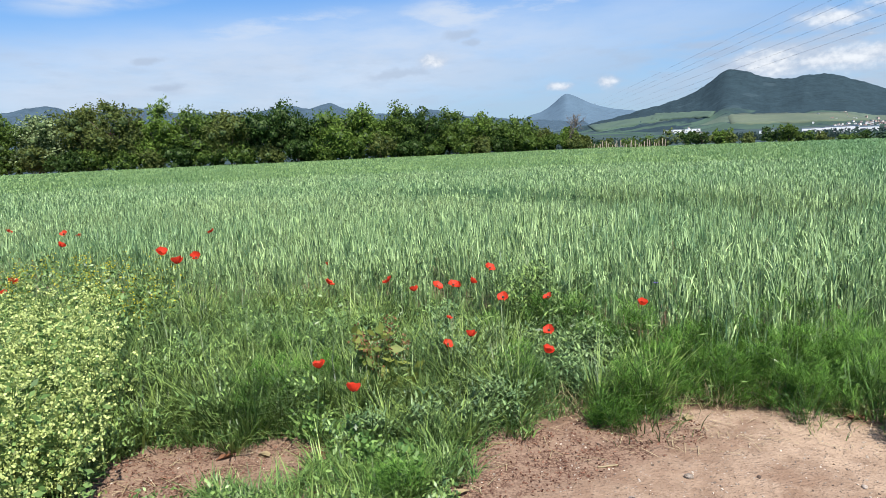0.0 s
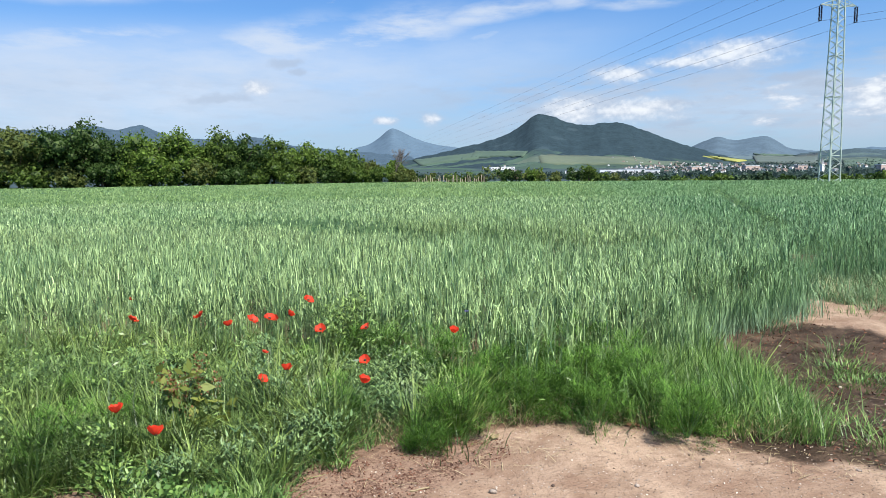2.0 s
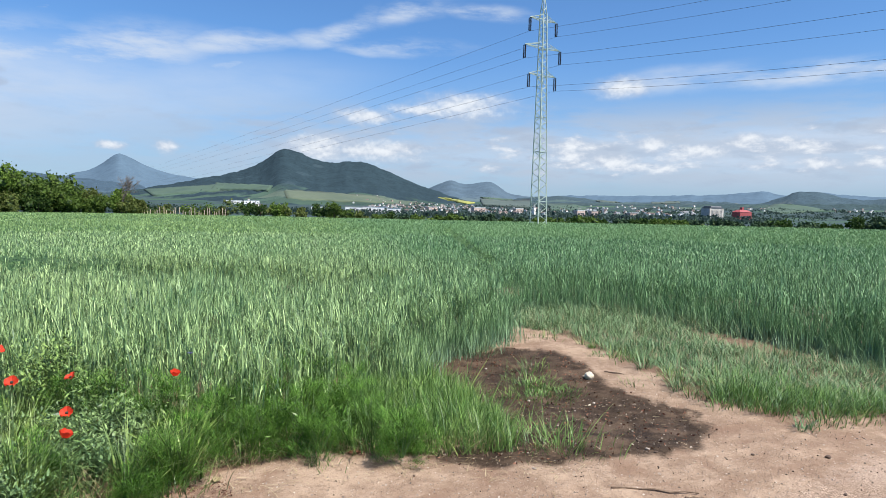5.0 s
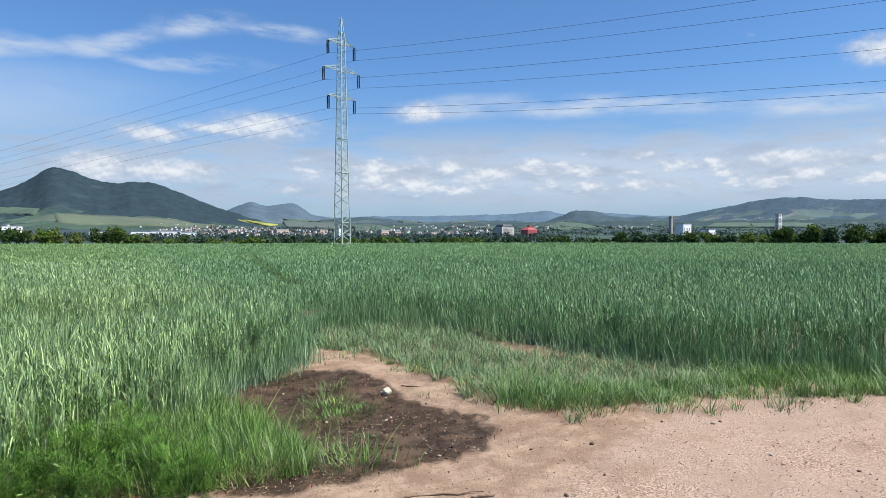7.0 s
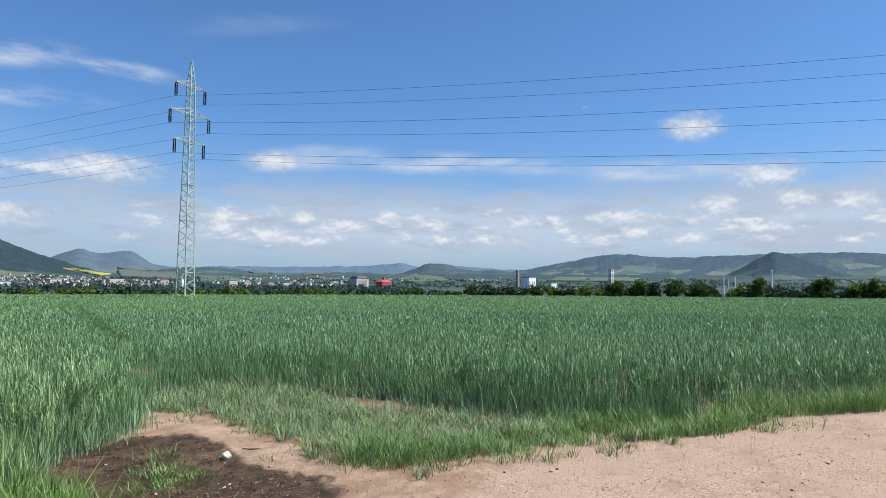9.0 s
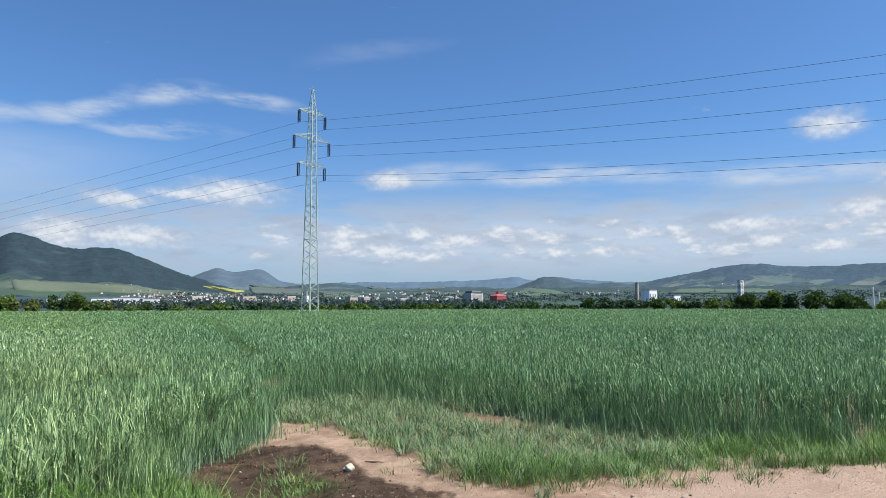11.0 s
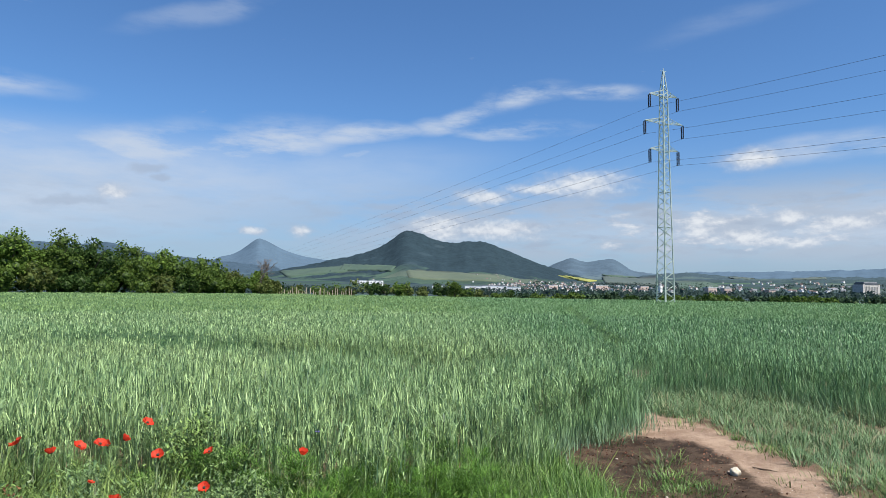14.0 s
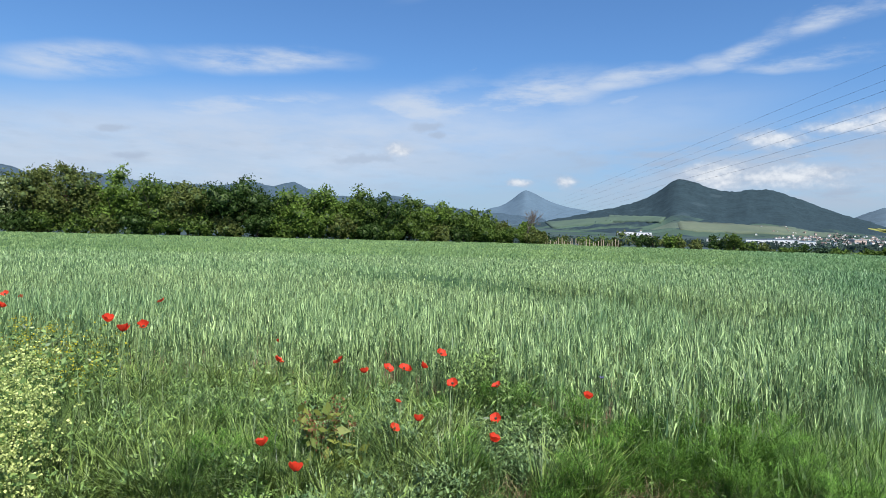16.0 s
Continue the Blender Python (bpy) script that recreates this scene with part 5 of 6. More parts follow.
def far_field(name, label, mat, corners, shift=3.0):
    """A field on the far slopes: its four corners by bearing and rise, laid on the land where the view meets it."""
    nu, nv = 22, 6
    top, last = [], 0.0
    for j in range(nv):
        for i in range(nu):
            u, v = i / (nu - 1), j / (nv - 1)
            (b, e) = tuple((1 - v) * ((1 - u) * corners[0][k] + u * corners[1][k]) + v * ((1 - u) * corners[3][k] + u * corners[2][k]) for k in (0, 1))
            e += 0.03 * math.sin(5 * u + b) * (1 - abs(2 * v - 1))
            d = 900.0
            while d < 4400 and land(*from_eye(b, d)) < 1.6 + d * math.tan(radians(e)):
                d += 25.0
            if i and abs(d - last) > 160:
                d = last
            last = d
            x, y = from_eye(b, d)
            top.append((x, y, land(x, y) + shift))
    top = np.array(top)
    k = (np.arange(nv - 1)[:, None] * nu + np.arange(nu - 1)).ravel()
    q = np.stack((k, k + nu, k + nu + 1, k + 1), 1)
    edge = np.concatenate((np.arange(nu - 1), np.arange(nu - 1, nu * nv - 1, nu), np.arange(nu * nv - 1, nu * (nv - 1), -1), np.arange(nu * (nv - 1), 0, -nu)))
    n = len(top)
    side = np.stack((edge, np.roll(edge, -1), np.roll(edge, -1) + n, edge + n), 1)
    ob = link_mesh(name, big_mesh(name, [(np.concatenate((top, top - np.array((0, 0, 5.0)))), [side, q])], None), mat)
    tagged(ob, label, "field", kind="structure")


# the pale fields' greyish cast is distance haze painted into their colour
HAZY_PALE_FIELD = plain("hazy_pale_field", (0.04493, 0.06627, 0.06066), (0.0702, 0.09264, 0.07582), 0.95, 0, 0.01)
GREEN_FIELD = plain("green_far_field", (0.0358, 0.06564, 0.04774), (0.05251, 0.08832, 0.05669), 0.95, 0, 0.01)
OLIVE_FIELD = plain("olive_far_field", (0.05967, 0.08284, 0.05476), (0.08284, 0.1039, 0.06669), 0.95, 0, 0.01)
far_field("rape_field", "bright yellow rape field on the far slope", RAPE, ((33.8, 1.34), (34.5, 1.34), (37.1, 0.96), (36.3, 0.87)), 4.0)
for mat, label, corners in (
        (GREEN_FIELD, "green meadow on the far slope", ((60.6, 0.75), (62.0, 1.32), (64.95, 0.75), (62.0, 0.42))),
        (HAZY_PALE_FIELD, "wide pale field below the flat-topped hill", ((37.5, 1.32), (42.0, 1.12), (42.0, 0.56), (37.8, 0.76))), (GREEN_FIELD, "narrow green strip below the flat-topped hill", ((37.5, 1.48), (42.0, 1.24), (42.0, 1.14), (37.8, 1.36))),
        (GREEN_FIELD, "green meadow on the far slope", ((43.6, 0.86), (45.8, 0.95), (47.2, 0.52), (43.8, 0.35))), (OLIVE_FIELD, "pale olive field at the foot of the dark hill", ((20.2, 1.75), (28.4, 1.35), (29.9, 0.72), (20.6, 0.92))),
        (GREEN_FIELD, "pale green meadow on the foot of the dark hill", ((14.8, 2.15), (19.4, 2.05), (19.0, 1.62), (14.4, 1.62))), (HAZY_PALE_FIELD, "small pale field on the far slope", ((52.2, 1.24), (54.4, 1.35), (54.5, 1.17), (52.2, 1.12))), (GREEN_FIELD, "green meadow on the far slope", ((74.5, 0.98), (81.5, 0.9), (81.8, 0.58), (73.6, 0.66))), (HAZY_PALE_FIELD, "small pale field on the far slope", ((47.6, 1.34), (49.4, 1.28), (49.6, 1.16), (47.8, 1.2))), (GREEN_FIELD, "green meadow at the foot of the dark hill", ((9.3, 1.45), (15.8, 2.1), (15.0, 1.5), (10.0, 0.95)))):
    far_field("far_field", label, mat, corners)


# ---- the crop ----
def scatter(n, r0, r1, b0=-48.0, b1=112.0):
    """Points spread evenly over a sector of the field in front of the walk."""
    a = np.radians(rng.uniform(b0, b1, n))
    r = np.sqrt(rng.uniform(r0 * r0, r1 * r1, n))
    return 1.25 + r * np.sin(a), r * np.cos(a)


def crop_points(density, r0, r1, tillers=1):
    n = int(density * (r1 * r1 - r0 * r0) * math.pi * 160 / 360 / tillers)
    x, y = scatter(n, r0, r1)
    if tillers > 1:
        x, y = np.repeat(x, tillers), np.repeat(y, tillers)
        x, y = x + rng.normal(0, 0.022 + 0.0012 * r0, len(x)), y + rng.normal(0, 0.022 + 0.0012 * r0, len(y))
    jx, jy = x + 0.12 * wave(x, y, 0.3, 2.0), y + 0.12 * wave(x, y, 0.3, 4.0)
    keep = inside(jx, jy, CROP) & (np.hypot(x - 1.25, y) < field_end(x, y))
    for a, b in TRACKS:
        keep &= off_line(x + 0.15 * wave(x, y, 1.1, 3.0), y, a, b) > (1.25 if a[0] < 8 else 0.28)
    x, y = x[keep], y[keep]
    return x, y


def crop_height(x, y):
    return 0.70 * (1 + 0.07 * wave(x, y, 2.6) + 0.05 * wave(x, y, 0.7, 3.0) + 0.05 * wave(x, y, 0.16, 1.0))


def wheat_stalks(x, y, h, rungs, wide=1.0, sway=0.12):
    """Stalks with erect leaves; rungs lists how high the leaves sit and how long they are."""
    n = len(x)
    z = ground_height(x, y)
    base = np.stack((x, y, z - 0.01), 1)
    head = rng.uniform(0, 2 * math.pi, n)
    h = h * rng.uniform(0.82, 1.1, n)
    lean = rng.uniform(0.0, sway, n)
    out = [blades(base, head, h * 0.84, 0.0052 * wide, lean, 0.0, 1)]
    d = np.stack((np.cos(head), np.sin(head), np.zeros(n)), 1)
    for f, reach in rungs:
        u = f * rng.uniform(0.86, 1.12, n)
        p = base + d * (h * lean * (u + u * u) * 0.5)[:, None] + np.array((0, 0, 1.0)) * (h * u)[:, None]
        bent = rng.random(n) < 0.34
        length = h * reach * rng.uniform(0.6, 1.25, n)
        lie = np.where(bent, rng.uniform(0.45, 1.0, n), 0.08 + 0.45 * rng.random(n) ** 1.5)
        out.append(blades(p, rng.uniform(0, 2 * math.pi, n), length, 0.0098 * wide * rng.uniform(0.65, 1.2, n), lie, np.where(bent, rng.uniform(0.3, 0.8, n), 0.12 * rng.random(n)), 2, 0.5))
    return out


RUNGS_NEAR = ((0.86, 0.19), (0.80, 0.22), (0.70, 0.26), (0.56, 0.28), (0.36, 0.28))
RUNGS = ((0.91, 0.14), (0.84, 0.16), (0.75, 0.18), (0.61, 0.20), (0.42, 0.22))


def sow(name, label, mat, pieces):
    return tagged(link_mesh(name, big_mesh(name, pieces, None), mat), label, "wheat" if "wheat" in name else "plants", kind="stuff")


x, y = crop_points(540, 2.5, 9.5, 6)
rim = ~(inside(x - 0.8, y - 0.8, CROP) & inside(x + 0.8, y - 0.8, CROP) & inside(x - 0.9, y, CROP))
sow("wheat_crop", "dense blue-green unripe wheat with upright leafy stalks", WHEAT, wheat_stalks(x[rim], y[rim], crop_height(x[rim], y[rim]), RUNGS_NEAR) + wheat_stalks(x[~rim], y[~rim], crop_height(x[~rim], y[~rim]), RUNGS_NEAR[:4]))
x, y = crop_points(310, 9.5, 15, 5)
edge = ~(inside(x - 1.1, y - 0.7, CROP) & inside(x - 1.0, y + 0.5, CROP)) & (x > 6.5)
for a, b in TRACKS[:4]:
    edge |= (off_line(x, y, a, b) < 2.3) & (x + y > (a[0] + a[1] + b[0] + b[1]) / 2 - 1.5)
sow("wheat_crop", "dense blue-green unripe wheat beside the track", WHEAT, wheat_stalks(x[edge], y[edge], crop_height(x[edge], y[edge]), RUNGS_NEAR + ((0.22, 0.30), (0.10, 0.30)), 1.05))
edge = ~edge
sow("wheat_crop", "dense blue-green unripe wheat further into the field", WHEAT, wheat_stalks(x[edge], y[edge], crop_height(x[edge], y[edge]), RUNGS[:3], 0.95))


def tips(density, r0, r1, low, width, grow, segs):
    """The upper leaves of the crop where only they are seen."""
    x, y = crop_points(density, r0, r1, 4)
    n = len(x)
    r = np.hypot(x, y)
    h = crop_height(x, y)
    long = rng.uniform(0.045, 0.11, n) * (1 + 0.007 * r)
    base = np.stack((x, y, h * rng.uniform(low, 1.06, n) - long), 1)
    return blades(base, rng.uniform(0, 6.28, n), long, (width + grow * r) * rng.uniform(0.7, 1.3, n), 0.05 + 0.85 * rng.random(n) ** 1.5, 0.0, segs, 0.4)


sow("wheat_crop", "dense blue-green unripe wheat further into the field", WHEAT, [tips(310, 14.5, 28, 0.80, 0.011, 0.0006, 1)])
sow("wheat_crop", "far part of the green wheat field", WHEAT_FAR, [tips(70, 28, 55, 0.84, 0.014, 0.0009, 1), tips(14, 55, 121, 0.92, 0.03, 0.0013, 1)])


def canopy():
    """The closed crown of leaves between the tips, further off."""
    bs, rs = np.radians(np.linspace(-60, 118, 180)), np.concatenate((np.linspace(14, 40, 60), np.linspace(41, 121, 60)))
    b, r = np.meshgrid(bs, rs)
    x, y = 1.25 + r * np.sin(b), r * np.cos(b)
    end = field_end(x, y)
    r = np.minimum(r, end)
    x, y = 1.25 + r * np.sin(b), r * np.cos(b)
    z = crop_height(x, y) * (0.60 + 0.24 * np.clip((r - 16) / 30, 0, 1)) + 0.03 * wave(x, y, 0.5)
    for a, c in TRACKS:
        z = np.where(off_line(x, y, a, c) < (1.3 if a[0] < 8 else 0.5), 0.05, z)
    z = np.where((r < 14.2) | (r > end - 0.4), 0.02, z)
    k = (np.arange(len(rs) - 1)[:, None] * len(bs) + np.arange(len(bs) - 1)).ravel()
    mesh = big_mesh("wheat_canopy", [(np.stack((x, y, z), 2), [np.stack((k, k + len(bs), k + len(bs) + 1, k + 1), 1)])], None)
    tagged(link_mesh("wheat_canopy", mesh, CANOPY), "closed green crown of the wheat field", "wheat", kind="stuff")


canopy()

# thin short wheat on the trampled corner, and down the wheel tracks
n = 74000
x, y = rng.uniform(6.2, 9.9, n), rng.uniform(1.2, 8.0, n)
bald = 1.1 * np.exp(-(((x - 9.15) / 0.36) ** 2 + ((y - 4.3) / 1.3) ** 2)) + 0.35 * np.exp(-(((x - 8.1) / 0.35) ** 2 + ((y - 5.6) / 0.6) ** 2)) + 0.8 * (wave(x, y, 0.24, 1.0) + 0.40)
keep = (inside(x + 0.15 * wave(x, y, 0.3, 4.0), y + 0.15 * wave(x, y, 0.3, 8.0), SPARSE) | inside(x - 0.2, y - 0.2, SPARSE)) & (rng.random(n) > bald)
x, y = x[keep], y[keep]
n = len(x)
base = np.stack((x, y, ground_height(x, y) - 0.01), 1)
tall = (0.10 + 0.17 * rng.random(n)) * np.clip(0.85 + 0.15 * (y - 3.5) / 3 + 0.1 * (x - 7.5), 0.7, 1.2) * (1 + 0.45 * wave(x, y, 0.4, 5.0)) * np.where(inside(x + 0.35, y + 0.25, CROP), 1.25, 1.0)
dry = rng.random(n) < 0.08
for some, mat, label in ((~dry, THIN, "thin short tangled wheat on bare sandy soil"), (dry, STRAW, "dead straw-coloured blades among the thin wheat")):
    k = int(some.sum())
    sow("thin_wheat", label, mat, [blades(base[some], rng.uniform(0, 6.28, k), tall[some] * 0.80, 0.0085 * rng.uniform(0.6, 1.2, k), 0.10 + 1.9 * rng.random(k) ** 1.6, 0.6 * rng.random(k) ** 2, 2, 0.4)])
# the thin wheat's darker leaves imitate the shade down in the tracks
for a, b in TRACKS:
    wide = 1.3 if a[0] < 8 else 0.25
    long = math.hypot(b[0] - a[0], b[1] - a[1])
    n = int(420 * long) if a[0] < 8 else 300
    u, v = rng.random(n), rng.uniform(-wide, wide, n)
    x, y = a[0] + (b[0] - a[0]) * u + (b[1] - a[1]) / long * v, a[1] + (b[1] - a[1]) * u - (b[0] - a[0]) / long * v
    sow("thin_wheat", "short thin wheat in a tractor's wheel track, darker to stand for shade", THIN, wheat_stalks(x, y, np.full(n, 0.36 if a[0] < 8 else 0.2), RUNGS_NEAR[:4], 1.1))


# leafy shoots that close the crop's edge above the hollow
pieces = []
for (x0, y0), (x1, y1) in (((4.2, 4.75), (4.72, 5.6)), ((4.72, 5.6), (5.5, 5.9)), ((5.5, 5.9), (6.25, 6.15)), ((6.25, 6.15), (6.85, 6.75)), ((6.85, 6.75), (7.5, 7.6)), ((7.5, 7.6), (8.1, 7.95)), ((8.1, 7.95), (9.15, 7.75)), ((9.15, 7.75), (9.65, 7.1)), ((9.65, 7.1), (9.8, 5.8)), ((9.8, 5.8), (9.6, 4.4)), ((9.6, 4.4), (9.25, 3.2)), ((9.25, 3.2), (9.2, 2.2)), ((9.2, 2.2), (9.95, 0.4))):
    n = int(1500 * math.hypot(x1 - x0, y1 - y0))
    f, out = rng.random(n), rng.normal(0.05, 0.14, n)
    l = math.hypot(x1 - x0, y1 - y0)
    x, y = x0 + (x1 - x0) * f - (y1 - y0) / l * out, y0 + (y1 - y0) * f + (x1 - x0) / l * out
    pieces.append(blades(np.stack((x, y, ground_height(x, y) - 0.01), 1), rng.uniform(0, 6.28, n), rng.uniform(0.12, 0.5, n), 0.010, 0.05 + 0.7 * rng.random(n) ** 2, 0.3 * rng.random(n) ** 2, 2, 0.4))
sow("wheat_crop", "leafy wheat shoots along the crop's bare edge", WHEAT, pieces)


# ---- the verge ----
def verge_points(n, x0, x1, y0, y1, margin=0.0):
    x, y = rng.uniform(x0, x1, n), rng.uniform(y0, y1, n)
    jx, jy = x + 0.09 * wave(x, y, 0.25, 1.0), y + 0.09 * wave(x, y, 0.25, 3.0)
    keep = inside(jx, jy - margin, GREEN) & ~inside(x, y - 0.15, CROP) & ~inside(x, y, SPARSE)
    return x[keep], y[keep]


def grass(x, y, h, width, lean=0.5, droop=0.3, segs=3):
    n = len(x)
    base = np.stack((x, y, ground_height(x, y) - 0.01), 1)
    return [blades(base, rng.uniform(0, 6.28, n), h * rng.uniform(0.5, 1.25, n), width * rng.uniform(0.7, 1.3, n), lean * rng.uniform(0.2, 1.5, n), droop * rng.uniform(0, 1.3, n), segs, 0.3)]


x, y = verge_points(72000, -7.5, 4.9, 1.5, 8.6)
tall = np.clip((y - 2.9) / 1.3, 0.45, 1.0) * (0.8 + 0.35 * wave(x, y, 0.6, 2.0))
keep = rng.random(len(x)) < 0.55 + 0.6 * wave(x, y, 0.27, 7.0)
sow("verge_grass", "long tangled green grass on the field verge", GRASS, grass(x[keep], y[keep], 0.40 * tall[keep], 0.0105, 0.9, 0.5, 2))
# tussocks: blades that arch outwards from one root
cx, cy = verge_points(1500, -4.0, 2.6, 2.4, 6.3)
cx, cy = cx[(cx < 1.5) | (cy < 3.95)], cy[(cx < 1.5) | (cy < 3.95)]
per = 52
away = rng.uniform(0, 6.28, (len(cx), per))
off = rng.uniform(0, 0.07, (len(cx), per))
x, y = (cx[:, None] + off * np.cos(away)).ravel(), (cy[:, None] + off * np.sin(away)).ravel()
tall = np.repeat(np.clip((cy - 2.6) / 1.3, 0.35, 1.0) * rng.uniform(0.6, 1.25, len(cx)), per)
n = len(x)
sow("verge_grass", "arching tussocks of green grass on the field verge", GRASS, [blades(np.stack((x, y, ground_height(x, y) - 0.01), 1), away.ravel() + rng.normal(0, 0.35, n), 0.40 * tall * rng.uniform(0.6, 1.2, n), 0.0105 * rng.uniform(0.6, 1.2, n), rng.uniform(0.15, 1.2, n), rng.uniform(0.0, 0.55, n), 2, 0.4)])
x, y = verge_points(26000, -7.5, 3.4, 1.5, 8.6)
n = len(x)
up = np.clip((y - 3.2) / 1.4, 0.2, 1.0) * rng.uniform(0.05, 0.50, n)
p = np.stack((x, y, ground_height(x, y) + up), 1)
sow("verge_herbs", "mixed green broad-leaved weeds on the verge", HERB, [leaf_quads(p, rng.uniform(0.007, 0.017, n), 0.8, 3.6), blades(np.stack((x, y, ground_height(x, y)), 1), rng.uniform(0, 6.28, n), up, 0.003, 0.15, 0, 1)])
n = 1100
x, y = verge_points(n * 4, -3.0, 9.0, 1.0, 5.5)
near = ~inside(x, y - 0.22, GREEN)
x, y = x[near], y[near]
sow("dry_grass", "dry straw-coloured grass along the track's edge", STRAW, grass(x, y, 0.22, 0.004, 0.9, 0.5))
x, y = verge_points(30000, -1.2, 1.7, 2.6, 4.0)
keep = rng.random(len(x)) < np.clip(1.3 - (y - 2.7) * 0.8, 0.15, 1.0) * (0.7 + 0.6 * wave(x, y, 0.22, 3.0))
x, y = x[keep], y[keep]
sow("verge_grass", "short fresh grass at the verge's foot", LUSH, grass(x, y, 0.15, 0.0065, 0.9, 0.5, 2))
x, y = rng.uniform(1.5, 4.2, 2600), rng.uniform(3.3, 4.3, 2600)
keep = inside(x, y, GREEN) & ~inside(x, y - 0.28, GREEN)
sow("dry_grass", "dead yellowed stalks at the foot of the crop's edge", STRAW, grass(x[keep], y[keep], 0.17, 0.0045, 0.9, 0.5))
# lush grass on the tongue between crop and hollow, and along the track
x, y = rng.uniform(3.2, 4.7, 5000), rng.uniform(3.5, 5.4, 5000)
keep = inside(x, y, GREEN) & ~inside(x, y - 0.1, CROP) & (rng.random(5000) < 0.55 + 0.7 * wave(x, y, 0.3, 2.0))
sow("lush_grass", "tall fresh grass before the crop's edge", FRINGE, grass(x[keep], y[keep], 0.34, 0.0085, 0.5, 0.35, 2))
x, y = rng.uniform(3.0, 4.9, 24000), rng.uniform(3.1, 5.6, 24000)
keep = inside(x, y, GREEN) & ~inside(x, y - 0.35, CROP) & (rng.random(len(x)) < np.clip((x - 3.2) * 0.9, 0.25, 1.0))
x, y = x[keep], y[keep]
sow("lush_grass", "fresh bright green grass beside the muddy hollow", LUSH, grass(x, y, 0.27, 0.0056, 0.75, 0.4, 2))
x, y = rng.uniform(6.3, 14, 165000), rng.uniform(-4.0, 3.2, 165000)
keep = inside(x, y, GREEN) & (~inside(x - 0.45, y - 0.45, GREEN) | (~inside(x, y, CROP) & ~inside(x, y, SPARSE)))
keep &= rng.random(len(x)) < np.clip(0.7 + (x - 7.0) * 0.2, 0.4, 1.0) * (0.75 + 0.8 * wave(x, y, 0.33, 9.0))
x, y = x[keep], y[keep]
sow("lush_grass", "green grass fringe between crop and track", FRINGE, grass(x, y, (0.18 + 0.06 * np.clip(x - 8, 0, 3)) * (0.85 + 0.55 * wave(x, y, 0.28, 6.0)), 0.0066, 0.8, 0.4, 2))


def tuft(x, y, n, spread, h, mat, label, width=0.006):
    m = n
    px, py = rng.normal(0, spread, m), rng.normal(0, spread, m)
    base = np.stack((px, py, np.full(m, -0.015)), 1)
    away = np.arctan2(py, px) + rng.normal(0, 0.7, m)
    mesh = big_mesh("foliage", [blades(base, away, h * rng.uniform(0.4, 1.2, m), width, rng.uniform(0.2, 1.3, m), rng.uniform(0, 0.5, m), 3, 0.3)], None)
    ob = thing("grass_tuft", pose(x, y, float(ground_height(np.array(x), np.array(y)))), label, "grass", "grass tufts on the bare soil")
    link_mesh("foliage", mesh, mat, ob)
    return ob


for x, y, n, s, h, mat in ((5.42, 4.42, 300, 0.14, 0.11, LUSH), (5.22, 4.15, 280, 0.13, 0.10, LUSH), (5.6, 4.75, 60, 0.09, 0.19, GRASS), (5.5, 4.15, 130, 0.10, 0.09, LUSH), (5.05, 4.3, 60, 0.08, 0.09, GRASS), (4.5, 3.4, 120, 0.14, 0.16, LUSH), (5.0, 3.5, 30, 0.06, 0.08, GRASS),
                           (5.9, 4.9, 40, 0.08, 0.12, GRASS), (7.0, 6.0, 70, 0.12, 0.13, GRASS), (6.55, 3.75, 70, 0.10, 0.12, GRASS), (6.6, 3.2, 90, 0.12, 0.14, GRASS), (6.2, 3.9, 26, 0.06, 0.10, GRASS), (6.9, 4.5, 60, 0.12, 0.14, GRASS),
                           (5.75, 5.75, 150, 0.12, 0.32, THIN), (6.4, 6.1, 110, 0.14, 0.25, THIN), (7.35, 1.85, 110, 0.12, 0.14, LUSH), (2.05, 3.68, 110, 0.11, 0.20, GRASS), (2.95, 3.75, 80, 0.10, 0.16, LUSH), (4.45, 3.1, 130, 0.14, 0.22, LUSH),
                           (6.85, 2.25, 60, 0.08, 0.10, GRASS), (7.1, 3.0, 190, 0.2, 0.26, FRINGE), (6.7, 3.0, 170, 0.18, 0.25, FRINGE), (6.6, 2.75, 220, 0.14, 0.20, FRINGE), (6.9, 2.5, 240, 0.16, 0.21, FRINGE), (7.25, 2.3, 220, 0.15, 0.20, FRINGE), (6.78, 3.3, 200, 0.15, 0.24, FRINGE), (7.5, 2.05, 190, 0.14, 0.17, FRINGE)):
    tuft(x, y, n, s, h, mat, "small green grass tuft on bare soil" if mat is not THIN else "clump of short blue-green wheat at the edge")


# ragged tufts that step out from the thin wheat onto the sand
g = random.Random(17)
for (x0, y0), (x1, y1) in (((6.45, 2.95), (6.85, 4.3)), ((6.85, 4.3), (7.45, 6.3)), ((6.5, 2.6), (7.9, 1.45)), ((7.9, 1.45), (9.4, 0.0)), ((9.4, 0.0), (11.2, -1.2))):
    for k in range(7):
        f, out = g.random(), g.uniform(0.0, 0.32)
        tuft(x0 + (x1 - x0) * f - out, y0 + (y1 - y0) * f - out * 0.5, g.randint(18, 60), g.uniform(0.03, 0.09), g.uniform(0.08, 0.2), g.choice((GRASS, FRINGE, THIN)), "small green grass tuft on bare soil", 0.0075)


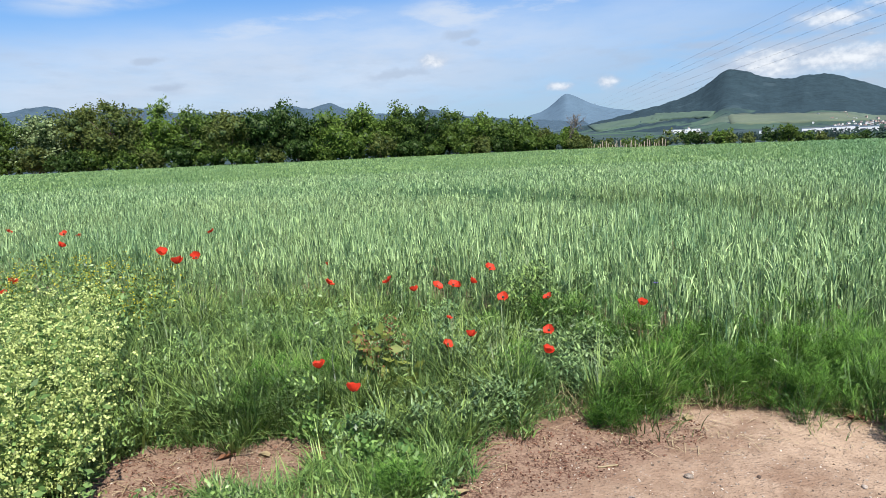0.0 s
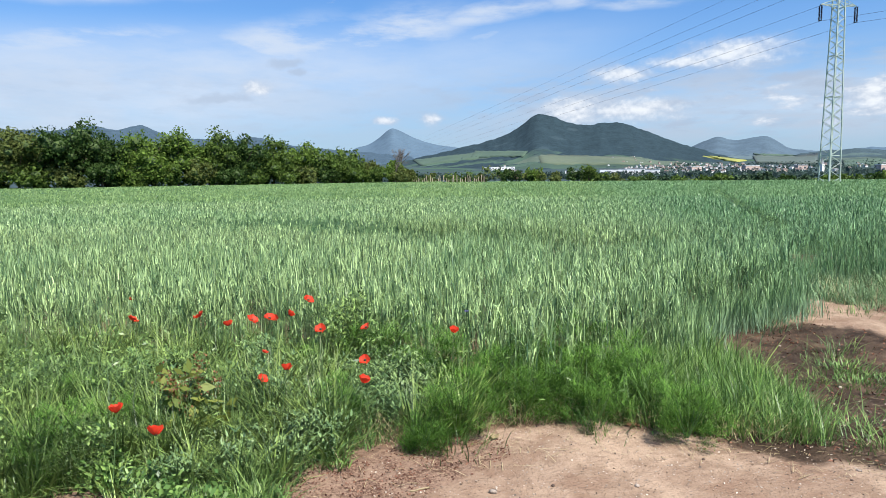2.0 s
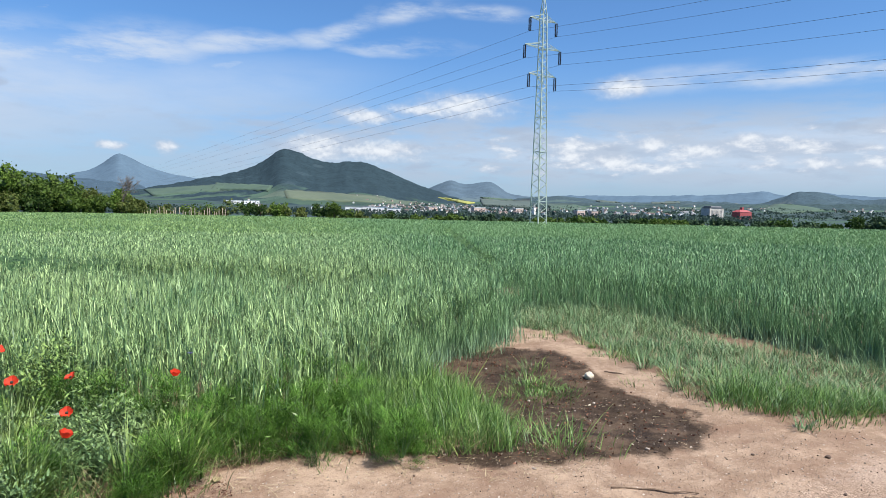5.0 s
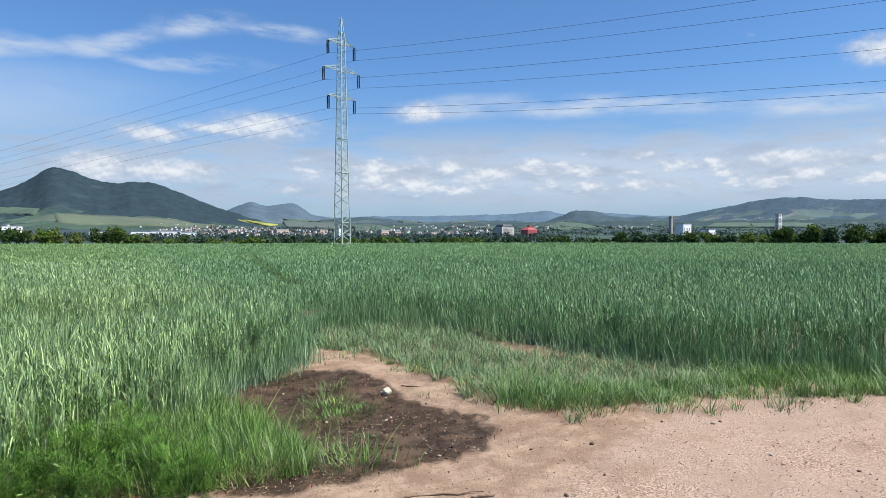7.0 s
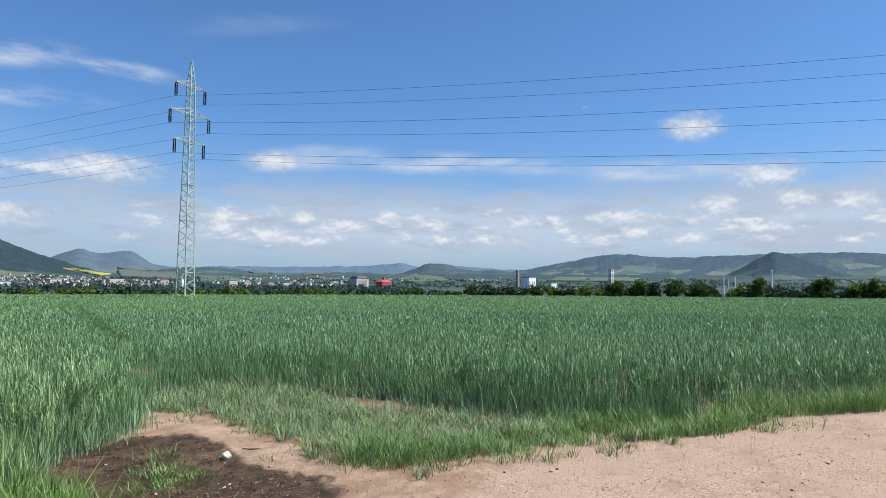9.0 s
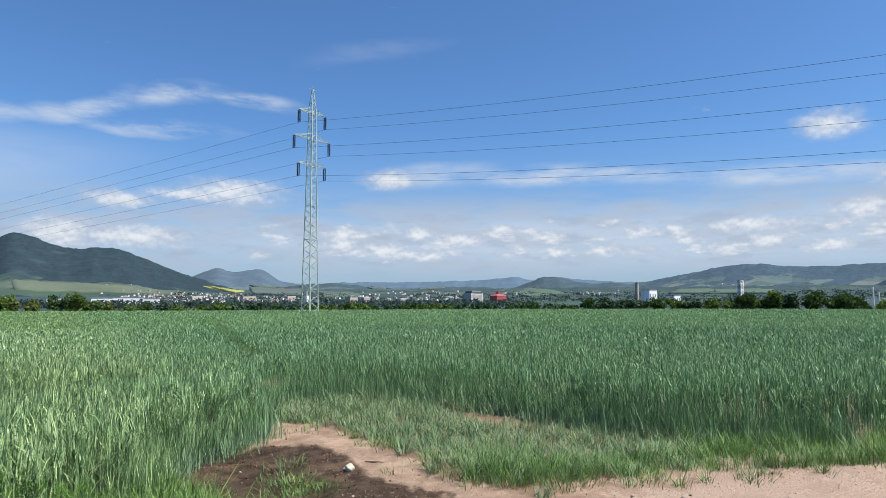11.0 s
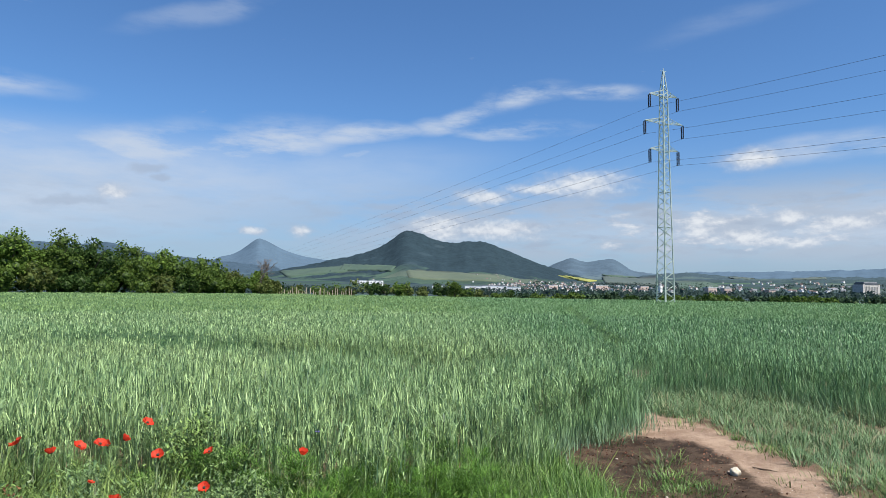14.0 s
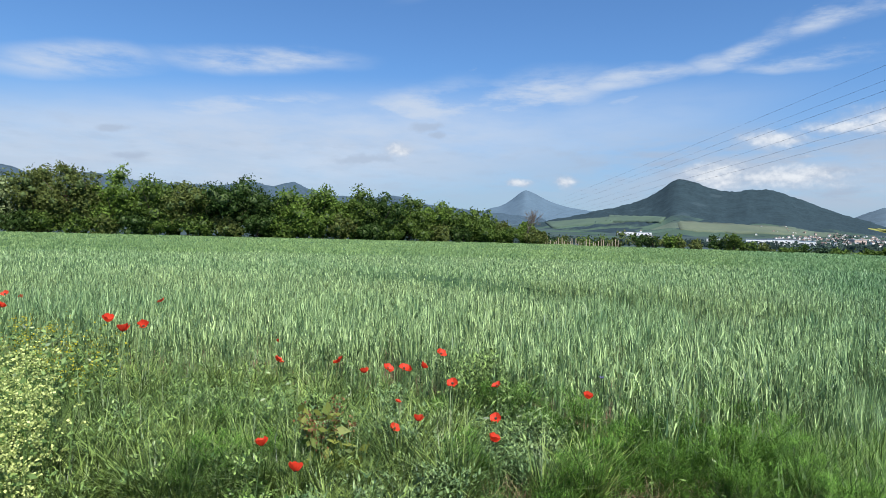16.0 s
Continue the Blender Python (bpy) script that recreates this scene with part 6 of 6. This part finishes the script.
def feather_mound(x, y, w, h, n):
    """Mayweed: a soft mound of threadlike leaves."""
    k = 70
    g = rng.normal(size=(k, 3))
    g /= np.linalg.norm(g, axis=1)[:, None]
    g *= rng.uniform(0.35, 1.0, (k, 1))
    g = g[rng.integers(0, k, n)]
    p = np.stack((g[:, 0] * w, g[:, 1] * w, np.abs(g[:, 2]) * h), 1) + rng.normal(0, 0.024, (n, 3))
    p[:, 2] = np.maximum(p[:, 2], 0.0)
    mesh = big_mesh("foliage", [blades(p, np.arctan2(g[:, 1], g[:, 0]) + rng.normal(0, 0.9, n), rng.uniform(0.012, 0.034, n), 0.0036, rng.uniform(0.3, 2.2, n), rng.uniform(0, 0.4, n), 1, 0.0)], None)
    ob = thing("mayweed_plant", pose(x, y, float(ground_height(np.array(x), np.array(y)))), "soft dark green mound of feathery mayweed leaves", "plant", "feathery plants on the verge")
    link_mesh("foliage", mesh, FEATHER, ob)
    bm = bmesh.new()
    for k in range(7):
        a = k * 0.9
        tube(bm, [(0, 0, -0.02), (math.cos(a) * w * 0.35, math.sin(a) * w * 0.35, h * 0.55)], (0.004, 0.0025), 4)
    part("stalk", bm, STALK, ob)


for x, y, w, h in ((1.62, 4.95, 0.24, 0.52), (1.9, 4.75, 0.24, 0.54), (2.15, 4.45, 0.25, 0.52), (2.5, 4.28, 0.24, 0.52), (2.8, 4.25, 0.25, 0.48), (3.05, 4.35, 0.24, 0.54), (3.3, 4.42, 0.22, 0.48), (3.55, 4.45, 0.2, 0.42), (2.95, 4.05, 0.24, 0.44), (3.4, 4.05, 0.22, 0.42),
                   (2.2, 3.98, 0.25, 0.34), (2.42, 4.2, 0.24, 0.38), (2.0, 3.85, 0.2, 0.28), (2.15, 4.75, 0.28, 0.44), (2.72, 4.85, 0.26, 0.44), (2.85, 4.5, 0.22, 0.42), (3.28, 4.15, 0.26, 0.36), (3.42, 3.5, 0.24, 0.34), (3.25, 4.6, 0.2, 0.40),
                   (1.36, 4.0, 0.2, 0.34), (1.85, 3.68, 0.14, 0.2), (0.78, 2.95, 0.13, 0.17), (-0.1, 3.85, 0.26, 0.38), (0.15, 4.05, 0.2, 0.34), (-0.25, 4.6, 0.18, 0.3), (1.3, 5.0, 0.22, 0.3), (3.0, 3.85, 0.22, 0.32), (3.55, 3.72, 0.18, 0.28), (2.6, 4.05, 0.2, 0.32)):
    feather_mound(x, y, w * 1.12, h * 1.08, int(23000 * w))


def leafy_plant(name, x, y, h, stems, leaf, per, leaf_mat, label, flower_mat=None, flowers=0, fsize=0.02, spread=0.10, group="", slim=2.1, lean=0.55):
    """A many-stemmed weed: stems, leaves, and flower heads towards the tips."""
    ob = thing(name, pose(x, y, float(ground_height(np.array(x), np.array(y)))), label, "plant", group)
    a, l = rng.uniform(0, 6.28, stems), rng.uniform(0.05, lean, stems)
    hs = h * rng.uniform(0.65, 1.1, stems)
    root = np.stack((rng.normal(0, spread * 0.4, stems), rng.normal(0, spread * 0.4, stems), np.full(stems, -0.01)), 1)
    link_mesh("stalk", big_mesh("stalk", [blades(root, a, hs, 0.006, l, 0.0, 3, 0.0)], None), leaf_mat, ob)["kind"] = "stuff"

    def along(u, jitter):
        n = u.shape[1]
        q = root[:, None, :] + np.stack((np.cos(a), np.sin(a), np.zeros(stems)), 1)[:, None, :] * (hs * l)[:, None, None] * ((u + u * u) * 0.5)[:, :, None]
        q = q + np.array((0, 0, 1.0)) * (hs[:, None] * u)[:, :, None]
        return q.reshape(-1, 3) + rng.normal(0, jitter, (stems * n, 3))

    p = along(rng.uniform(0.05, 0.95, (stems, per)), 0.025)
    p[:, 2] = np.maximum(p[:, 2], 0.01)
    link_mesh("foliage", big_mesh("foliage", [leaf_quads(p, leaf * rng.uniform(0.5, 1.3, len(p)), 0.7, slim) if slim < 3 else blades(p, rng.uniform(0, 6.28, len(p)), leaf * slim * 0.5 * rng.uniform(0.5, 1.3, len(p)), leaf * rng.uniform(0.7, 1.2, len(p)), rng.uniform(0.4, 2.2, len(p)), rng.uniform(0, 0.6, len(p)), 2, 0.8)], None), leaf_mat, ob)
    if flowers:
        if flowers > 80:
            p = np.repeat(along(rng.uniform(0.18, 1.05, (stems, flowers // 12)), 0.03), 12, 0)
            p = p + rng.normal(0, 1, p.shape) * np.array((0.013, 0.013, 0.009))
        else:
            p = along(rng.uniform(0.62, 1.04, (stems, flowers)), fsize * 1.4)
        p[:, 2] = np.maximum(p[:, 2], 0.02)
        link_mesh("blossom", big_mesh("blossom", [leaf_quads(p, fsize * rng.uniform(0.5, 1.2, len(p)), 1.0, 1.1)], None), flower_mat, ob)
    return ob


g = random.Random(21)
for k in range(72):
    y = g.uniform(1.9, 5.0)
    x = -0.78 - 0.55 * max(0.0, y - 3.2) - abs(g.gauss(0, 0.62))
    leafy_plant("hoary_cress", x, y, g.uniform(0.46, 0.76), 11, 0.022, 14, CREAM_LEAF, "tall weed covered in cream-coloured flower clusters", CREAM, 84, 0.0165, 0.16, "cream-flowering weeds on the verge", lean=0.28)
for k in range(16):
    leafy_plant("hoary_cress", g.uniform(-1.5, -0.72), g.uniform(2.25, 3.15), g.uniform(0.32, 0.52), 11, 0.022, 14, CREAM_LEAF, "low weed covered in cream-coloured flower clusters", CREAM, 84, 0.0150, 0.16, "cream-flowering weeds on the verge", lean=0.4)
for x, y in ((-2.6, 6.1), (-2.2, 5.7), (-3.0, 5.6), (-2.0, 6.1), (-3.3, 6.2), (-1.5, 5.0), (-2.45, 5.85)):
    leafy_plant("charlock_plant", x, y, 0.68, 15, 0.020, 44, HERB, "bushy weed with small yellow flowers", YELLOW, 20, 0.015, 0.16, "yellow-flowering weeds on the verge")
for x, y in ((1.55, 5.15), (1.72, 5.05), (1.45, 5.35), (1.62, 5.4)):
    leafy_plant("vetch_bush", x, y, 0.66, 18, 0.016, 80, HERB, "dark leafy bush of climbing vetch at the crop's edge", None, 0, 0, 0.16, "", 3.0)
for k in range(96):
    x, y = g.uniform(0.55, 2.1) if k % 2 else g.uniform(-1.0, 0.6), g.uniform(3.4, 5.4)
    if not bool(inside(np.array([x]), np.array([y - 0.15]), GREEN)[0]):
        continue
    leafy_plant("verge_weed", x, y, g.uniform(0.22, 0.42) * min(1, 0.45 + (y - 3.2) * 0.5), 13, 0.0145, 46, SAGE if x > 0.5 else HERB, "leafy green weed among the verge grass", None, 0, 0, 0.14, "leafy weeds on the verge", 3.6)
for x, y in ((0.5, 3.35), (0.3, 3.55), (0.62, 3.22), (0.8, 3.1), (0.15, 3.7), (-0.2, 3.75), (-0.45, 3.7), (-0.7, 3.85)):
    leafy_plant("mallow_plant", x, y, 0.17, 14, 0.019, 28, LUSH, "low round-leaved bright green mallow", None, 0, 0, 0.12, "low leafy plants at the verge's edge")
for x, y in ((0.55, 2.75), (0.75, 2.8), (0.3, 2.7), (0.95, 2.85), (-0.1, 2.6), (0.5, 2.55), (0.8, 2.55), (0.15, 2.75), (0.0, 2.85), (0.25, 2.62), (-0.25, 2.8), (0.38, 2.45), (0.62, 2.62), (0.7, 2.42), (0.92, 2.62), (-0.5, 2.75), (0.1, 2.48)):
    leafy_plant("ground_weed", x, y, 0.10, 16, 0.014, 30, HERB, "small creeping weed on the track", None, 0, 0, 0.14, "low leafy plants at the verge's edge")
dock = leafy_plant("dock_plant", 0.52, 4.05, 0.50, 8, 0.046, 16, DOCK_LEAF, "dock plant with yellowing leaves and rust-red seed heads", DOCK_RED, 60, 0.016, 0.10)
leafy_plant("dock_plant", 0.62, 4.0, 0.30, 7, 0.046, 16, DOCK_LEAF, "small yellowing dock plant", None, 0, 0, 0.10)


# ---- poppies ----
def poppy_parts():
    out = []
    for cup in (0.35, 0.8):
        bm = bmesh.new()
        rows, cols = 5, 7
        grid = []
        for i in range(rows):
            r = i / (rows - 1)
            row = []
            for j in range(cols):
                a = (j / (cols - 1) - 0.5) * 2.1
                wide = math.sin(min(r * 1.7, 1.57))
                x, y = 0.043 * r * math.cos(a * 0.62 * wide), 0.050 * wide * math.sin(a * 0.62) * (0.4 + r * 0.6)
                z = 0.045 * cup * r ** 1.7 + 0.004 * math.sin(5 * a + i) * r
                row.append(bm.verts.new((x, y, z)))
            grid.append(row)
        for i in range(rows - 1):
            for j in range(cols - 1):
                f = (grid[i][j], grid[i + 1][j], grid[i + 1][j + 1], grid[i][j + 1])
                bm.faces.new(f)
        bmesh.ops.remove_doubles(bm, verts=bm.verts, dist=1e-5)
        mesh = bpy.data.meshes.new("petal")
        bm.to_mesh(mesh)
        bm.free()
        mesh.polygons.foreach_set("use_smooth", [True] * len(mesh.polygons))
        mesh.materials.append(PETAL)
        out.append(mesh)
    bm = bmesh.new()
    lathe(bm, [(0.004, 0.0), (0.009, 0.004), (0.010, 0.012), (0.007, 0.016), (0.002, 0.017)], 8)
    mesh = bpy.data.meshes.new("seed_capsule")
    bm.to_mesh(mesh)
    bm.free()
    mesh.materials.append(SEED)
    return out, mesh


PETALS, CAPSULE = poppy_parts()


def poppy(x, y, z, size=1.0, tilt=25, turn=0, closed=0):
    ground_z = float(ground_height(np.array(x), np.array(y)))
    ob = thing("poppy", pose(x, y, ground_z), "red field poppy on a thin hairy stalk in the verge grass", "flower", "poppies on the verge")
    h = z - ground_z
    bm = bmesh.new()
    sway = 0.05 * math.sin(turn)
    tube(bm, [(sway, sway * 0.5, -0.01), (sway * 0.6, 0, h * 0.5), (0, 0, h)], (0.0028, 0.0024, 0.0018), 5)
    part("stem", bm, STALK, ob)
    head = pose(0, 0, h - 0.008, tilt * math.cos(turn), tilt * math.sin(turn), math.degrees(turn)) @ Matrix.Scale(size * 0.88, 4)
    for k in range(5):
        p = new("petal", PETALS[closed])
        p.parent = ob
        p.matrix_basis = head @ pose(0, 0, 0.002 * (k % 2), 0, -8 - 10 * (k % 2), k * 72 + 12 * math.sin(k * 3 + turn))
    c = new("seed_capsule", CAPSULE)
    c.parent, c.matrix_basis = ob, head


g = random.Random(3)
for x, y, z, size, closed in ((2.19, 4.36, 0.51, 0.95, 1), (1.53, 3.83, 0.38, 1.0, 1), (1.23, 5.2, 0.62, 1.15, 0), (0.31, 3.48, 0.44, 1.0, 1), (0.54, 3.21, 0.41, 1.05, 1), (1.55, 3.87, 0.5, 0.9, 0),
                              (1.31, 4.46, 0.56, 1.05, 0), (-0.2, 5.82, 0.41, 1.3, 0), (0.44, 5.16, 0.55, 1.2, 0), (1.1, 3.92, 0.46, 0.9, 1), (0.95, 4.06, 0.37, 0.9, 0), (0.87, 4.45, 0.65, 1.05, 0), (0.97, 4.66, 0.61, 1.05, 0), 
                              (1.0, 4.9, 0.55, 0.8, 1)):
    poppy(x, y, z, size, g.uniform(15, 45), g.uniform(0, 6.28), closed)
for x, y, z, size in ((-0.3, 6.32, 0.5, 0.9), (0.66, 5.01, 0.5, 1.0), (1.09, 5.02, 0.55, 0.9), (0.95, 4.38, 0.45, 0.6), (-3.14, 5.81, 0.5, 1.3), (-2.86, 5.34, 0.5, 1.0), (1.63, 4.68, 0.5, 1.0), (-5.16, 8.46, 0.71, 1.3), (-3.95, 7.82, 0.72, 1.3), (-3.72, 7.75, 0.70, 0.9), (-3.3, 6.78, 0.7, 1.2), (-1.78, 5.97, 0.7, 1.5), (-1.43, 5.55, 0.68, 1.5), (-1.33, 5.7, 0.70, 1.3), (-1.96, 7.51, 0.72, 1.2)):
    poppy(x, y, z, size, g.uniform(15, 40), g.uniform(0, 6.28), g.randint(0, 1))

# a cornflower at the crop's edge
ob = thing("cornflower", pose(2.35, 4.62, 0), "single violet-blue cornflower at the crop's edge", "flower")
bm = bmesh.new()
tube(bm, [(0.03, 0, -0.01), (0.01, 0, 0.3), (0, 0, 0.58)], (0.003, 0.0025, 0.002), 5)
part("stem", bm, STALK, ob)
link_mesh("blossom", big_mesh("blossom", [blades(np.zeros((22, 3)) + np.array((0, 0, 0.58)), np.linspace(0, 6.28, 22), 0.016, 0.007, 1.6, 0.2, 2, 0.9)], None), VIOLET, ob)


# ---- loose things on the bare ground ----
def rock(name, x, y, size, flat_, seed, mat, label, category, group="", rot=0):
    bm = bmesh.new()
    bmesh.ops.create_icosphere(bm, subdivisions=3 if size > 0.04 else 2, radius=1.0)
    for v in bm.verts:
        n = noise.noise(v.co * 1.3 + Vector((seed, seed * 0.7, 0))) * 0.30 + noise.noise(v.co * 3.1 + Vector((0, seed, 0))) * 0.10
        v.co *= 1 + n
        v.co = Vector((v.co.x * size, v.co.y * size * 0.75, v.co.z * size * flat_))
    z = float(ground_height(np.array(x), np.array(y)))
    ob = part(name, bm, mat, None, "", True)
    ob.matrix_basis = pose(x, y, z + size * flat_ * 0.55, 0, 0, rot)
    return tagged(ob, label, category, group)


rock("white_stone", 6.04, 4.30, 0.056, 0.75, 3.0, STONE, "pale cream stone lying on the edge of the wet hollow", "stone", rot=60)
g = random.Random(31)
bm = bmesh.new()
shapes = []
for k in range(5):
    for name, mat in (("pebble", PEBBLE), ("soil_clod", CLOD)):
        ob = rock(name, 0.9 + 0.3 * k, 2.3 + 0.2 * k, 0.022, 0.6, 10 + k, mat, "small angular pebble on the sandy track" if name == "pebble" else "small dark clod on the sandy track", "stone" if name == "pebble" else "clod", "pebbles on the track" if name == "pebble" else "clods on the track", 40 * k)
        shapes.append(ob)
for k in range(230):
    x, y = g.uniform(0.6, 11.5), g.uniform(-1.6, 3.9)
    if bool(inside(np.array([x]), np.array([y]), GREEN)[0]):
        continue
    src = shapes[g.randrange(len(shapes))]
    s = g.uniform(0.2, 0.7) if k > 12 else g.uniform(0.7, 1.1)
    z = float(ground_height(np.array(x), np.array(y)))
    o = copy_thing(src, pose(x, y, z + 0.006 * s, 0, 0, g.uniform(0, 360)))
    o.scale = (s, s, s)
for k in range(60):
    x, y = g.uniform(4.2, 6.2), g.uniform(2.7, 5.6)
    if bool(inside(np.array([x]), np.array([y]), MUD)[0]):
        o = copy_thing(shapes[2 * g.randrange(5) + (k % 4 > 0)], pose(x, y, float(ground_height(np.array(x), np.array(y))) + 0.005, 0, 0, g.uniform(0, 360)))
        s = g.uniform(0.3, 0.9)
        o.scale = (s, s, s)


def stick(name, x, y, length, r, rot, mat, label, bend=0.05, seed=0):
    g = random.Random(seed)
    bm = bmesh.new()
    n = 7
    pts = [(length * (k / (n - 1) - 0.5), g.uniform(-1, 1) * length * bend, r + abs(g.uniform(0, 1)) * r) for k in range(n)]
    tube(bm, pts, [r * g.uniform(0.7, 1.15) for _ in range(n)], 6)
    ob = part(name, bm, mat)
    ob.matrix_basis = pose(x, y, float(ground_height(np.array(x), np.array(y))) - 0.002, 0, 0, rot)
    return tagged(ob, label, "stick")


stick("dead_stick", 4.42, 2.28, 0.50, 0.006, -42, STICK, "thin dark broken stick on the track", 0.03, 1)
stick("dead_stick", 4.55, 2.08, 0.15, 0.007, -38, STICK, "short dark broken stick on the track", 0.03, 2)
stick("straw_stalk", 4.72, 5.55, 0.24, 0.010, -30, STRAW, "pale dry stalk lying at the crop's edge", 0.02, 3)
stick("twig", 6.35, 4.25, 0.22, 0.006, 110, STICK, "thin dark twig on the sandy shoulder", 0.05, 4)
stick("wood_chip", 5.45, 3.75, 0.05, 0.006, 20, STONE, "pale splinter of wood on the mud", 0.02, 5)
stick("dead_stick", 1.75, 3.2, 0.10, 0.005, 10, STRAW, "short pale straw on the track's edge", 0.03, 6)
# dry leaves along the verge
for k, (x, y) in enumerate(((2.95, 3.82), (3.4, 3.62), (0.0, 3.4), (-0.2, 3.38), (1.95, 3.7), (3.2, 3.75), (2.3, 3.75), (0.3, 3.35), (1.05, 2.95))):
    bm = bmesh.new()
    q = [bm.verts.new(p) for p in ((-0.05, 0, 0.006), (-0.02, 0.026, 0.02), (0.03, 0.022, 0.014), (0.055, 0, 0.004), (0.02, -0.024, 0.018), (-0.02, -0.026, 0.01), (0, 0, 0.004))]
    for i in range(6):
        bm.faces.new((q[i], q[(i + 1) % 6], q[6]))
    ob = part("dry_leaf", bm, DOCK_RED if k % 2 else STRAW)
    ob.matrix_basis = pose(x, y, float(ground_height(np.array(x), np.array(y))) + 0.004, 5, 6, 70 * k)
    tagged(ob, "curled dry brown leaf on the ground", "leaf", "dry leaves along the verge")
# loose straws over the bare edge
n = 2600
x, y = rng.uniform(-1.2, 6.2, n), rng.uniform(2.6, 4.4, n)
keep = ~inside(x, y - 0.12, GREEN) & inside(x, y + 0.55, GREEN)
x, y = x[keep], y[keep]
n = len(x)
sow("loose_straw", "loose dry straws and stems littering the track's edge", STRAW, [blades(np.stack((x, y, ground_height(x, y) + 0.012), 1), rng.uniform(0, 6.28, n), 0.012, 0.0032, 2 + 12 * rng.random(n) ** 2, 0.6, 2, 0.0)])
n = 24000
x, y = rng.uniform(-1.3, 2.4, n), rng.uniform(2.2, 3.9, n)
keep = inside(x + 0.08 * wave(x, y, 0.2), y, LITTER) & (rng.random(n) < 0.5 + 0.5 * wave(x, y, 0.3, 5.0))
p = np.stack((x[keep], y[keep], ground_height(x[keep], y[keep]) + 0.006), 1)
sow("plant_litter", "reddish-brown seed husks and crumbled plant litter", CRUMB, [leaf_quads(p, rng.uniform(0.004, 0.011, len(p)), 0.4, 1.8)])
n = 26000
x, y = 1.25 + rng.uniform(-2.5, 10.5, n), rng.uniform(-3.0, 3.9, n)
keep = ~inside(x, y - 0.05, GREEN) & (np.hypot(x - 1.3, y) > 1.5)
p = np.stack((x[keep], y[keep], ground_height(x[keep], y[keep]) + 0.003), 1)
sow("track_grit", "fine pale and dark grit strewn over the sandy track", GRIT, [leaf_quads(p, rng.uniform(0.004, 0.013, len(p)), 0.5, 1.3)])
n = 2600
x, y = rng.uniform(3.4, 6.6, n), rng.uniform(2.6, 5.9, n)
keep = inside(x, y, MUD)
p = np.stack((x[keep], y[keep], ground_height(x[keep], y[keep]) + 0.006), 1)
sow("mud_crumbs", "dark crumbs and bits of straw on the wet mud", CRUMB, [leaf_quads(p, rng.uniform(0.005, 0.018, len(p)), 0.5, 1.9)])
n = 260
x, y = rng.uniform(3.6, 7.2, n), rng.uniform(2.4, 6.6, n)
keep = ~inside(x, y, GREEN)
x, y = x[keep], y[keep]
n = len(x)
sow("loose_straw", "loose dry straws strewn over mud and sand", STRAW, [blades(np.stack((x, y, ground_height(x, y) + 0.010), 1), rng.uniform(0, 6.28, n), 0.010, 0.004, 2 + 12 * rng.random(n) ** 2, 0.6, 2, 0.0)])
